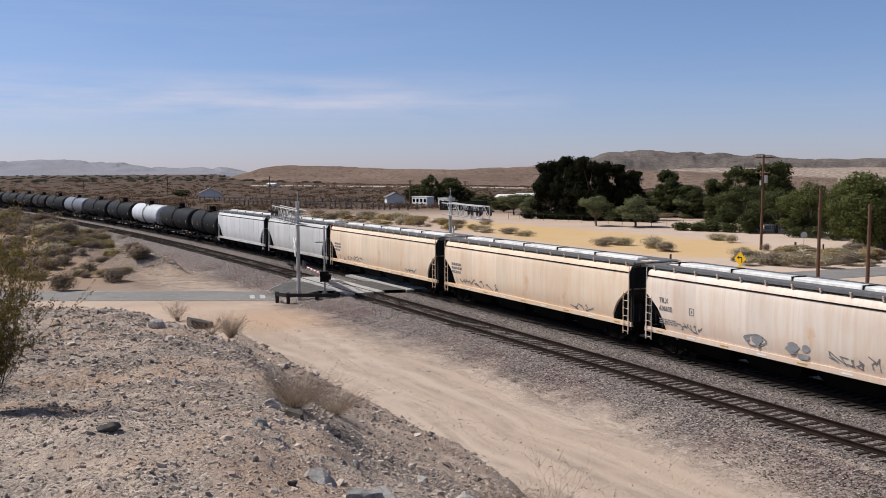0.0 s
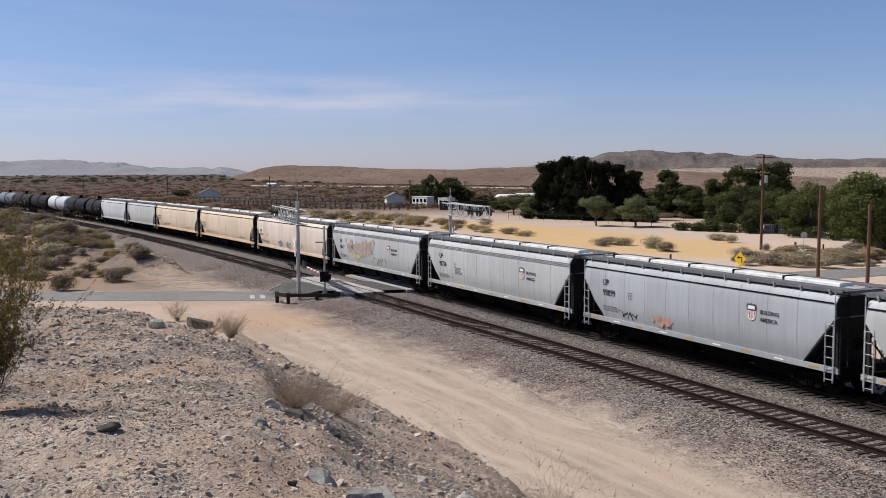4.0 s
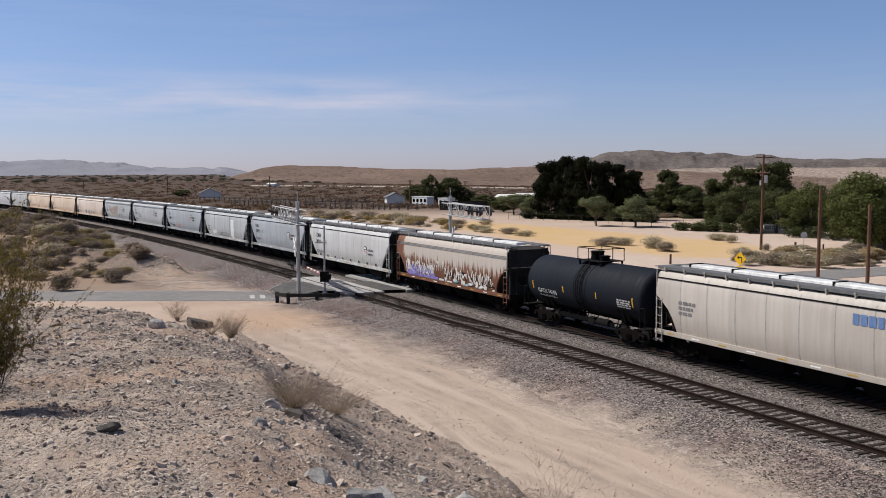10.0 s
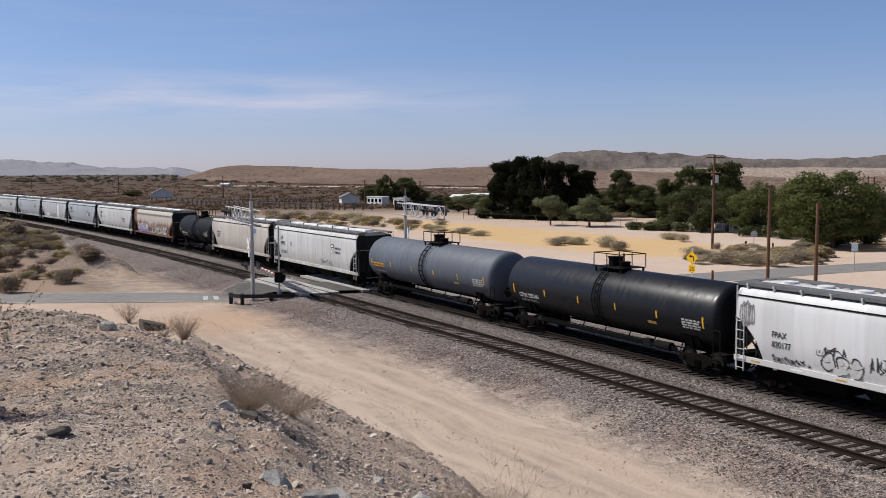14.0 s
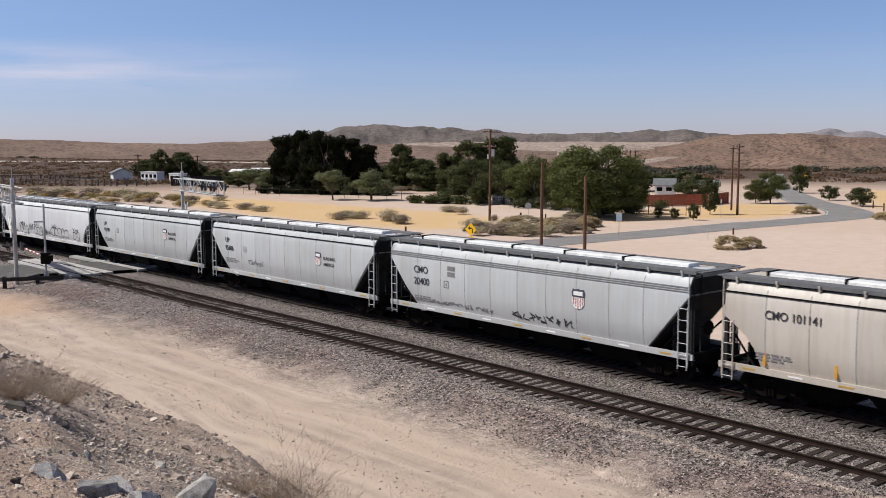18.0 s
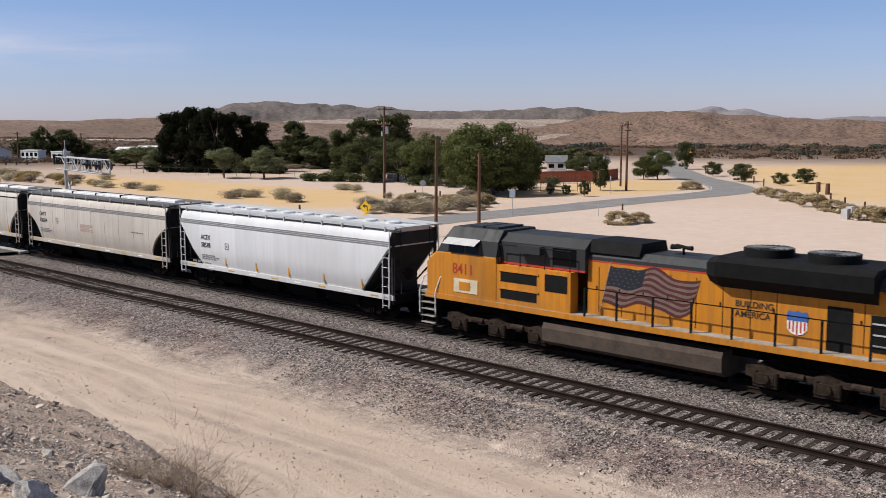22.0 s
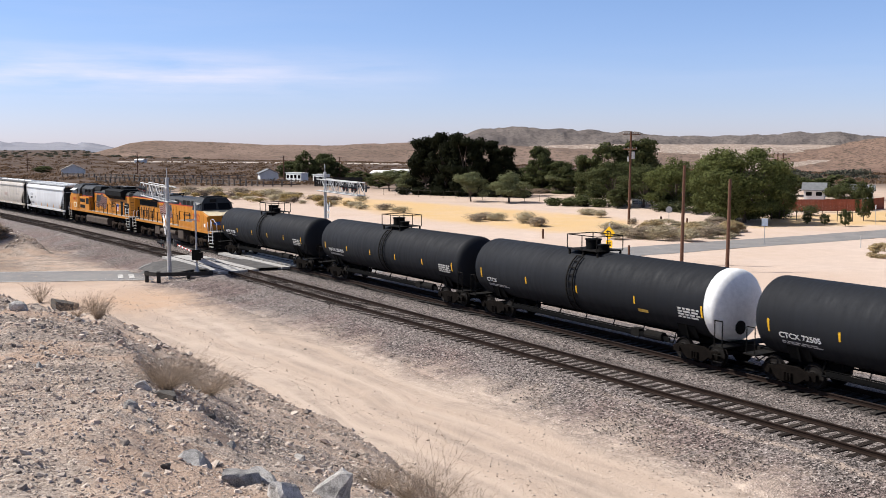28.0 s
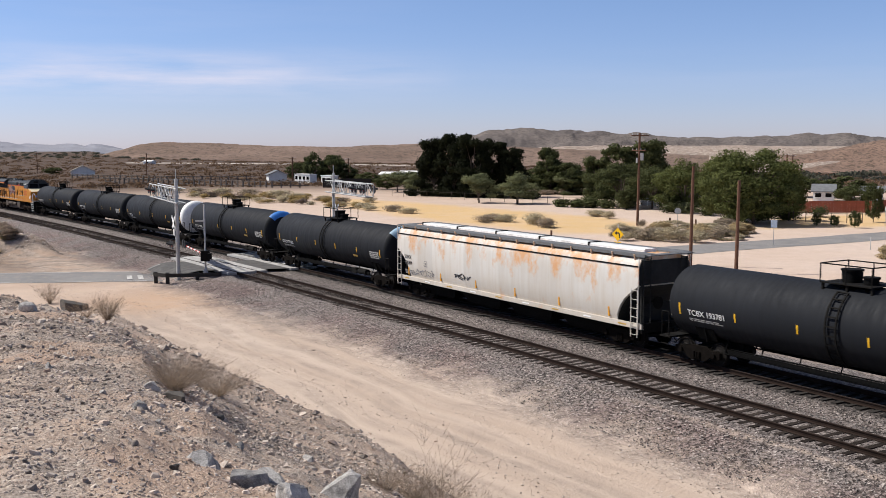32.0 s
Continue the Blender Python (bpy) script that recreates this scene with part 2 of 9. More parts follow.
def track_frame(X, Y):
    """s and offset of points, as arrays."""
    x0, th, s0, rr = TRACK
    ux, uy, nx, ny = -math.sin(th), math.cos(th), math.cos(th), math.sin(th)
    s = (X - x0) * ux + Y * uy
    off = (X - x0) * nx + Y * ny
    cx, cy = x0 + ux * s0 - nx * rr, uy * s0 - ny * rr
    ang = np.arctan2(Y - cy, X - cx) - th
    s2, off2 = s0 + ang * rr, np.hypot(X - cx, Y - cy) - rr
    far = (s > s0) & (np.abs(ang) < 1.6)
    return np.where(far, s2, s), np.where(far, off2, off)
# ---------------------------------------------------------------- ground
GROUND = -0.75
GOLD_FIELDS = [
    [(-2.0, 198), (13.2, 178), (25.5, 156), (38.0, 133), (40.0, 122), (34.0, 105.5), (25.0, 111.0), (18.6, 122.2), (12.5, 134.0), (2.6, 164.4)],
    [(126.9, 166.2), (146.2, 164.9), (171.2, 157.4), (86.7, 61.8), (84.5, 84.7), (88.7, 98.8), (93.8, 112.3), (99.3, 126.5)],
    [(50.2, 112.2), (59.5, 112.0), (71.2, 110.9), (80.5, 115.9), (90.4, 130.7), (88.5, 138.0), (70.9, 133.7), (58.6, 127.1)]]
HILL_AZ = (-180, -120, -60, -30, -24, -20, -16.5, -11, -9, -6, -4.5, 0.5, 6, 12, 25, 45, 70, 100, 140, 180)
HILL_RE = (60, 50, 34, 30, 28, 25, 22, 14.4, 11.4, 9.2, 8.3, 7.0, 6.1, 5.4, 4.8, 4.5, 4.5, 6, 20, 60)
HILL_ZE = (6.8, 6.6, 5.8, 5.5, 5.42, 5.65, 5.9, 6.2, 6.25, 6.3, 6.3, 6.35, 6.5, 6.6, 6.65, 6.7, 6.7, 6.6, 6.7, 6.8)
MOUNDS = ((-29.5, 97, 3.6, 2.6, 2.0), (-27, 94.5, 3.0, 2.0, 0.9), (-37, 104, 5.0, 3.0, 1.3), (-46, 112, 7, 6, 0.8), (-60, 150, 12, 10, 1.4), (-75, 165, 16, 14, 1.8), (-50, 128, 8, 7, 1.0))


def smooth(a, b, v):
    t = np.clip((v - a) / (b - a), 0, 1)
    return t * t * (3 - 2 * t)


def wave(X, Y, k, seed):
    """Cheap smooth relief from crossed sines."""
    r = np.random.RandomState(seed)
    out = np.zeros_like(X)
    for i in range(5):
        a, p, q = r.uniform(0, 6.28), r.uniform(0, 6.28), k * r.uniform(0.6, 1.8)
        out += np.sin((X * np.cos(a) + Y * np.sin(a)) * q + p)
    return out / 5


def grain(X, Y, k, seed, octaves=4):
    """Fractal relief from interpolated random cells, about -1 to 1."""
    r = np.random.RandomState(seed)
    tab = r.uniform(-1, 1, (64, 64))
    out, amp, tot = np.zeros_like(X), 1.0, 0.0
    for o in range(octaves):
        u, v = X * k + 17.3 * o, Y * k + 9.1 * o
        i, j = np.floor(u).astype(int), np.floor(v).astype(int)
        a, b = u - i, v - j
        a, b = a * a * (3 - 2 * a), b * b * (3 - 2 * b)
        t = lambda p, q: tab[p % 64, q % 64]
        out += amp * ((t(i, j) * (1 - a) + t(i + 1, j) * a) * (1 - b) + (t(i, j + 1) * (1 - a) + t(i + 1, j + 1) * a) * b)
        tot, amp, k = tot + amp, amp * 0.55, k * 2.03
    return out / tot * 1.6


def valley(r, az):
    """How high the valley floor lies at this distance and bearing."""
    dip = np.interp(az, (-16, -11, -4, 6, 16, 24, 32, 50, 60, 80), (0.0, 0.55, 0.8, 1.0, 1.25, 1.5, 1.6, 1.6, 1.0, 0.0))
    k = smooth(0.05, 0.5, dip)
    return np.where(dip > 0.02, 8.9 - r * np.tan(np.radians(dip)), 0.0) * k + 60 * (1 - k)


def height(X, Y):
    X, Y = np.asarray(X, float), np.asarray(Y, float)
    r, az = np.hypot(X, Y), np.degrees(np.arctan2(X, Y))
    s, off = track_frame(X, Y)
    re, ze = np.interp(az, HILL_AZ, HILL_RE), np.interp(az, HILL_AZ, HILL_ZE)
    c = np.cos(np.radians(az - 64.5))
    foot = np.interp(az, (-20, -9, 0, 3, 7, 12, 25), (12.6, 13.6, 14.0, 13.8, 13.2, 12.6, 12.0)) + 0.5 * wave(X, Y, 0.45, 51) + 0.3 * wave(X, Y, 1.3, 52)
    rf = np.where(c > 0.1, foot / np.maximum(c, 0.1), 200.0)
    rf = np.minimum(rf, np.where(az < -11.5, np.interp(az, (-180, -60, -24, -16, -11.5), (130, 75, 50, 50, 57)), np.interp(az, (-11.5, 100, 180), (200, 120, 130))))
    rf = np.maximum(rf, re * 1.25)
    top = 7.25 + (ze - 7.25) * r / re
    k = np.clip((r - re) / (rf - re), 0, 1)
    bank = ze + (GROUND - ze) * (k + 0.08 * np.sin(2 * np.pi * k) * (k > 0.5))
    z = np.where(r < re, top, bank)
    hill = smooth(GROUND, GROUND + 2.0, z)
    z = z + hill * (0.16 * grain(X, Y, 0.5, 1, 5) + 0.045 * np.abs(grain(X, Y, 2.4, 2, 4))) * smooth(1.5, 6, r)
    flat = (1 - hill) * smooth(2.2, 9, np.abs(off - FAR / 2) - 4)
    z = z + flat * (0.035 * grain(X, Y, 0.25, 3, 5))
    rut = sum(np.exp(-((off + o + 0.3 * np.sin(s * 0.06 + o)) / 0.4) ** 2) for o in (10.6, 8.9, 8.0, 6.3)) * (s < 78)
    z = z - 0.025 * rut * (1 - hill)
    for mx, my, sx, sy, h in MOUNDS:
        z = z + (h + 0.4 * grain(X, Y, 0.35, 61, 4)) * np.exp(-(((X - mx) / sx) ** 2 + ((Y - my) / sy) ** 2)) * smooth(-6.0, -7.5, off)
    z = z + 0.5 * smooth(-7.5, -14, off) * smooth(104, 125, s) * (1 + wave(X, Y, 0.3, 8))
    # the ramp of the level crossing
    road = smooth(7.0, 4.0, np.abs(Y - 77.5 - 0.1 * X)) * smooth(4.6, 2.6, np.abs(off - FAR / 2) - FAR / 2)
    z = z + 0.5 * road * (np.abs(s - 87) < 14)
    # beyond the fields the plain sinks into the valley
    return z + np.minimum(0, valley(r, az) - GROUND)


def ground_z(x, y):
    return float(height(np.array([x]), np.array([y]))[0])


def in_poly(X, Y, poly):
    inside = np.zeros(X.shape, bool)
    for (x0, y0), (x1, y1) in zip(poly, poly[1:] + poly[:1]):
        hit = ((y0 > Y) != (y1 > Y)) & (X < (x1 - x0) * (Y - y0) / (y1 - y0 + 1e-9) + x0)
        inside ^= hit
    return inside


def attribute(n, name):
    k = n.new("ShaderNodeAttribute")
    k.attribute_name = name
    return k.outputs["Fac"]


def combine(n, l, x, y):
    k = n.new("ShaderNodeCombineXYZ")
    l.new(x, k.inputs[0])
    l.new(y, k.inputs[1])
    return k.outputs[0]


def lane_sand(n, l, pos, off, along):
    """The dirt lane beside the line: pale wheel tracks with gravel thrown up between them. Returns the colour and the gravel share."""
    wob = math_node(n, l, "ADD", off, ramp(n, l, noise_node(n, l, pos, 0.07, 2.0), 0.2, 0.8, -1.5, 1.5))
    vec = combine(n, l, wob, math_node(n, l, "MULTIPLY", along, 0.045))
    broad, stripe = noise_node(n, l, vec, 0.5, 3.0, 0.55), noise_node(n, l, vec, 1.5, 4.0, 0.6)
    mid, rough = noise_node(n, l, pos, 0.8, 6.0, 0.65), noise_node(n, l, pos, 22.0, 5.0, 0.75)
    c = mixc(n, l, ramp(n, l, broad, 0.4, 0.6), (0.545, 0.442, 0.364), (0.49, 0.385, 0.308))
    gravel = math_node(n, l, "MULTIPLY", ramp(n, l, stripe, 0.43, 0.64), ramp(n, l, mid, 0.32, 0.6, 0.1, 1.0))
    c = mixc(n, l, math_node(n, l, "MULTIPLY", gravel, 0.95), c, (0.37, 0.298, 0.246))
    c = mixc(n, l, math_node(n, l, "MULTIPLY", ramp(n, l, along, 54, 68), ramp(n, l, mid, 0.4, 0.62, 0.0, 0.75)), c, (0.43, 0.345, 0.285))
    peb = math_node(n, l, "MULTIPLY", ramp(n, l, rough, 0.54, 0.64, 0.0, 1.0), ramp(n, l, gravel, 0.0, 1.0, 0.18, 0.75))
    return mixc(n, l, peb, c, (0.2, 0.155, 0.13)), gravel


def gravel_share(n, l, pos, off, along):
    """How far ballast stone covers the sand: broken up along the edge."""
    w = math_node(n, l, "ADD", off, ramp(n, l, noise_node(n, l, pos, 0.25, 6.0, 0.7), 0.25, 0.75, -1.7, 1.7))
    w = math_node(n, l, "ADD", w, ramp(n, l, noise_node(n, l, pos, 2.6, 3.0), 0.3, 0.7, -0.6, 0.6))
    w = math_node(n, l, "ADD", w, ramp(n, l, along, 58, 72, 0.0, 1.2))
    return math_node(n, l, "MULTIPLY", ramp(n, l, w, -5.9, -3.1), ramp(n, l, off, 13.0, 10.5))


def gravel_stone(n, l, pos, off):
    """Crushed stone in greys, with a pinkish run down the near shoulder and a few bright chips. Returns the colour and the cells."""
    vo = n.new("ShaderNodeTexVoronoi")
    vo.inputs["Scale"].default_value = 15.0
    l.new(pos, vo.inputs["Vector"])
    g = n.new("ShaderNodeSeparateXYZ")
    l.new(vo.outputs["Color"], g.inputs[0])
    tone = ramp(n, l, g.outputs["X"], 0.1, 0.95)
    grey = mixc(n, l, tone, (0.034, 0.029, 0.027), (0.305, 0.26, 0.24))
    pink = mixc(n, l, tone, (0.04, 0.028, 0.026), (0.28, 0.197, 0.18))
    k = math_node(n, l, "MULTIPLY", ramp(n, l, noise_node(n, l, pos, 0.2, 4.0), 0.42, 0.58, 0.0, 0.75), ramp(n, l, off, -1.7, -2.6))
    c = mixc(n, l, k, grey, pink)
    c = mixc(n, l, ramp(n, l, g.outputs["Y"], 0.93, 0.97, 0.0, 0.8), c, (0.52, 0.46, 0.42))
    return mixc(n, l, ramp(n, l, noise_node(n, l, pos, 1.0, 5.0), 0.45, 0.75, 0.0, 0.2), c, (0.2, 0.155, 0.13)), vo.outputs["Distance"]


def ground_material():
    m, n, l, bs = tree_of("desert_ground")
    pos = n.new("ShaderNodeNewGeometry").outputs["Position"]
    off, along = attribute(n, "off"), attribute(n, "along")
    big, mid, fine, grit = (noise_node(n, l, pos, s, d) for s, d in ((0.12, 5.0), (0.9, 6.0), (7.0, 5.0), (42.0, 3.0)))
    rubble = noise_node(n, l, pos, 24.0, 7.0, 0.78)
    # open desert and the pale flat beyond the line
    c = mixc(n, l, ramp(n, l, mid, 0.35, 0.7), (0.56, 0.425, 0.33), (0.485, 0.382, 0.312))
    c = mixc(n, l, ramp(n, l, big, 0.45, 0.65, 0, 0.5), c, (0.39, 0.285, 0.215))
    pale = mixc(n, l, ramp(n, l, mid, 0.35, 0.7), (0.615, 0.495, 0.415), (0.55, 0.435, 0.36))
    pale = mixc(n, l, ramp(n, l, noise_node(n, l, pos, 0.045, 5.0, 0.6), 0.46, 0.62, 0, 0.55), pale, (0.54, 0.4, 0.305))
    c = mixc(n, l, attribute(n, "pale"), c, pale)
    gold = mixc(n, l, ramp(n, l, fine, 0.35, 0.7), (0.64, 0.43, 0.2), (0.55, 0.38, 0.19))
    gold = mixc(n, l, ramp(n, l, noise_node(n, l, pos, 0.09, 5.0, 0.65), 0.42, 0.62, 0, 0.7), gold, (0.62, 0.44, 0.26))
    c = mixc(n, l, math_node(n, l, "MULTIPLY", attribute(n, "gold"), ramp(n, l, noise_node(n, l, pos, 0.3, 6.0, 0.7), 0.3, 0.5, 0.65, 1.0)), c, gold)
    # the lane
    sand, thrown = lane_sand(n, l, pos, off, along)
    c = mixc(n, l, attribute(n, "lane"), c, sand)
    c = mixc(n, l, math_node(n, l, "MULTIPLY", attribute(n, "warm"), ramp(n, l, mid, 0.3, 0.6, 0.45, 1.0)), c, (0.5, 0.342, 0.235))
    # the stony hill
    soil = mixc(n, l, ramp(n, l, mid, 0.35, 0.65), (0.7, 0.545, 0.43), (0.62, 0.49, 0.395))
    soil = mixc(n, l, ramp(n, l, noise_node(n, l, pos, 0.5, 6.0, 0.65), 0.52, 0.66, 0.0, 0.65), soil, (0.58, 0.41, 0.305))
    stone = mixc(n, l, ramp(n, l, rubble, 0.4, 0.6), (0.17, 0.142, 0.124), mixc(n, l, ramp(n, l, fine, 0.3, 0.7), (0.48, 0.41, 0.355), (0.68, 0.58, 0.5)))
    soil = mixc(n, l, ramp(n, l, noise_node(n, l, pos, 0.75, 6.0, 0.7), 0.4, 0.58, 0.1, 0.8), soil, stone)
    vo = n.new("ShaderNodeTexVoronoi")
    vo.inputs["Scale"].default_value = 40.0
    l.new(pos, vo.inputs["Vector"])
    cell = n.new("ShaderNodeSeparateXYZ")
    l.new(vo.outputs["Color"], cell.inputs[0])
    grain_ = mixc(n, l, ramp(n, l, cell.outputs["X"], 0.15, 0.9), (0.2, 0.165, 0.142), (0.74, 0.63, 0.535))
    loose = math_node(n, l, "MULTIPLY", ramp(n, l, cell.outputs["Y"], 0.3, 0.5), ramp(n, l, noise_node(n, l, pos, 1.3, 5.0, 0.7), 0.36, 0.56, 0.15, 0.85))
    soil = mixc(n, l, loose, soil, grain_)
    vb = n.new("ShaderNodeTexVoronoi")
    vb.inputs["Scale"].default_value = 22.0
    l.new(pos, vb.inputs["Vector"])
    chunk = n.new("ShaderNodeSeparateXYZ")
    l.new(vb.outputs["Color"], chunk.inputs[0])
    broken = mixc(n, l, math_node(n, l, "POWER", chunk.outputs["X"], 1.5), (0.06, 0.049, 0.043), (0.6, 0.5, 0.425))
    broken = mixc(n, l, ramp(n, l, rubble, 0.42, 0.6, 0.45, 1.0), (0.12, 0.098, 0.086), broken)
    coarse = math_node(n, l, "MULTIPLY", attribute(n, "gritty"), ramp(n, l, noise_node(n, l, pos, 1.1, 6.0, 0.7), 0.4, 0.58, 0.15, 0.95))
    soil = mixc(n, l, coarse, soil, broken)
    soil = mixc(n, l, ramp(n, l, noise_node(n, l, pos, 0.42, 6.0, 0.7), 0.5, 0.6, 0.0, 0.6), soil, (0.52, 0.355, 0.255))
    c = mixc(n, l, attribute(n, "stony"), c, soil)
    # crushed stone spilling over the sand
    chips, cells = gravel_stone(n, l, pos, off)
    share = math_node(n, l, "MULTIPLY", gravel_share(n, l, pos, off, along), attribute(n, "near"))
    c = mixc(n, l, share, c, chips)
    scrub = mixc(n, l, ramp(n, l, noise_node(n, l, pos, 0.05, 8.0, 0.7), 0.4, 0.62), (0.05, 0.032, 0.023), (0.098, 0.062, 0.043))
    c = mixc(n, l, attribute(n, "scrub"), c, scrub)
    c = mixc(n, l, attribute(n, "wash"), c, (0.66, 0.58, 0.5))
    c = mixc(n, l, ramp(n, l, grit, 0.4, 0.75, 0.0, 0.35), c, (0.22, 0.165, 0.115))
    l.new(c, bs.inputs["Base Color"])
    bs.inputs["Roughness"].default_value, bs.inputs["Specular IOR Level"].default_value = 0.95, 0.15
    rock = math_node(n, l, "MULTIPLY", math_node(n, l, "MULTIPLY", rubble, 1.1), attribute(n, "stony"))
    hsum = math_node(n, l, "ADD", math_node(n, l, "ADD", math_node(n, l, "MULTIPLY", grit, 0.35), fine), rock)
    hsum = math_node(n, l, "ADD", hsum, math_node(n, l, "MULTIPLY", thrown, 0.3))
    hsum = math_node(n, l, "ADD", hsum, math_node(n, l, "MULTIPLY", share, math_node(n, l, "MULTIPLY", cells, -1.2)))
    hsum = math_node(n, l, "ADD", hsum, math_node(n, l, "MULTIPLY", math_node(n, l, "MULTIPLY", loose, attribute(n, "stony")), math_node(n, l, "SUBTRACT", 0.7, vo.outputs["Distance"])))
    hsum = math_node(n, l, "ADD", hsum, math_node(n, l, "MULTIPLY", math_node(n, l, "MULTIPLY", coarse, attribute(n, "stony")), math_node(n, l, "MULTIPLY", math_node(n, l, "SUBTRACT", 0.6, vb.outputs["Distance"]), 1.8)))
    bump(n, l, bs, hsum, 0.75, 0.045)
    return m


def build_ground():
    az = np.radians(np.concatenate([np.arange(-180, -34, 3.0), np.arange(-34, 56, 0.22), np.arange(56, 180, 3.0)]))
    rad = np.concatenate([[0.0], np.geomspace(0.7, 4, 30)[:-1], np.geomspace(4, 60, 260)[:-1], np.geomspace(60, 4800, 190)])
    A, R = np.meshgrid(az, rad)
    X, Y = R * np.sin(A), R * np.cos(A)
    Z = height(X, Y) - R * R / 2.0e7
    na, nr = len(az), len(rad)
    i = np.arange(nr - 1)[:, None] * na + np.arange(na)[None, :]
    j = np.arange(nr - 1)[:, None] * na + (np.arange(na)[None, :] + 1) % na
    quads = np.stack([i, j, j + na, i + na], -1).reshape(-1, 4)[:, ::-1]
    me = bpy.data.meshes.new("ground")
    me.from_pydata(np.stack([X, Y, Z], -1).reshape(-1, 3).tolist(), [], quads.tolist())
    s, off = track_frame(X, Y)
    wx, wy = X + 1.6 * wave(X, Y, 0.5, 11) + 0.6 * wave(X, Y, 2.0, 12), Y + 1.6 * wave(X, Y, 0.5, 13) + 0.6 * wave(X, Y, 2.0, 14)
    hill = (0.15 * smooth(GROUND + 0.6, GROUND + 2.0, height(X, Y)) + 0.85 * smooth(GROUND + 3.0 + 1.1 * wave(X, Y, 0.8, 19), GROUND + 6.4, height(X, Y))) * (off < -9) * (s < 90)
    bank = smooth(-9, -13, off) * smooth(92, 100, s) * smooth(330, 260, R)
    gold = np.zeros_like(X)
    for k in range(12):
        dx, dy = (0.5 + 0.25 * (k % 3)) * 2.2 * math.cos(k * 2.4), (0.5 + 0.25 * (k % 3)) * 2.2 * math.sin(k * 2.4)
        gold += sum(in_poly(wx + dx, wy + dy, p).astype(float) for p in GOLD_FIELDS) / 12
    pale = (smooth(8, 11, off) * smooth(210, 120, R)) * 0.9
    stony = np.maximum(hill, 0.55 * smooth(GROUND + 0.15, GROUND + 1.3, height(X, Y) + 0.35 * wave(X, Y, 1.1, 16)) * (off < -9) * (s < 90))
    stony = np.maximum(stony, 0.8 * smooth(92, 97, s) * smooth(-16, -11, off) * (off < 0))
    lane = smooth(78.5, 73, s) * (off < 3) * smooth(GROUND + 1.6, GROUND + 0.2, height(X, Y)) * (R < 200)
    near = (s > -60) & (s < 240)
    warm = np.minimum(1, 1.25 * np.exp(-((s - 75.5) / 4.5) ** 2 - ((off + 8.5) / 4) ** 2))
    warm = np.maximum(warm, 0.85 * smooth(-11, -16, off) * smooth(97, 108, s) * (R < 320))
    for mx, my, sx, sy, h in MOUNDS[:3]:
        stony = np.maximum(stony, 0.5 * np.exp(-(((X - mx) / sx) ** 2 + ((Y - my) / sy) ** 2)))
    scrub = smooth(175, 270, R + 25 * wave(X, Y, 0.05, 17) - 30 * smooth(40, 90, X)) * (off > 3)
    scrub = np.maximum(scrub, smooth(260, 330, R) * 1.0)
    scrub = np.maximum(scrub, 0.45 * bank)
    wash = np.exp(-((R - 560 + 0.9 * (X - 20)) / 16) ** 2) * (X > -130) * (X < 60) * 0.9
    for name, v in (("gold", np.clip(gold, 0, 1)), ("pale", pale), ("stony", stony), ("scrub", scrub), ("wash", wash), ("lane", lane), ("near", near), ("warm", warm), ("gritty", 0.95 * smooth(7.5, 12.5, R + 1.5 * wave(X, Y, 0.5, 71)))):
        at = me.attributes.new(name, "FLOAT", "POINT")
        at.data.foreach_set("value", np.clip(v, 0, 1).astype(np.float32).ravel())
    for name, v in (("off", off), ("along", s)):
        me.attributes.new(name, "FLOAT", "POINT").data.foreach_set("value", np.clip(v, -900, 900).astype(np.float32).ravel())
    for p in me.polygons:
        p.use_smooth = True
    me.materials.append(ground_material())
    return tagged(new("ground", me), "dry sandy desert ground with gravel, ruts and golden grass", "ground", kind="structure")


build_ground()


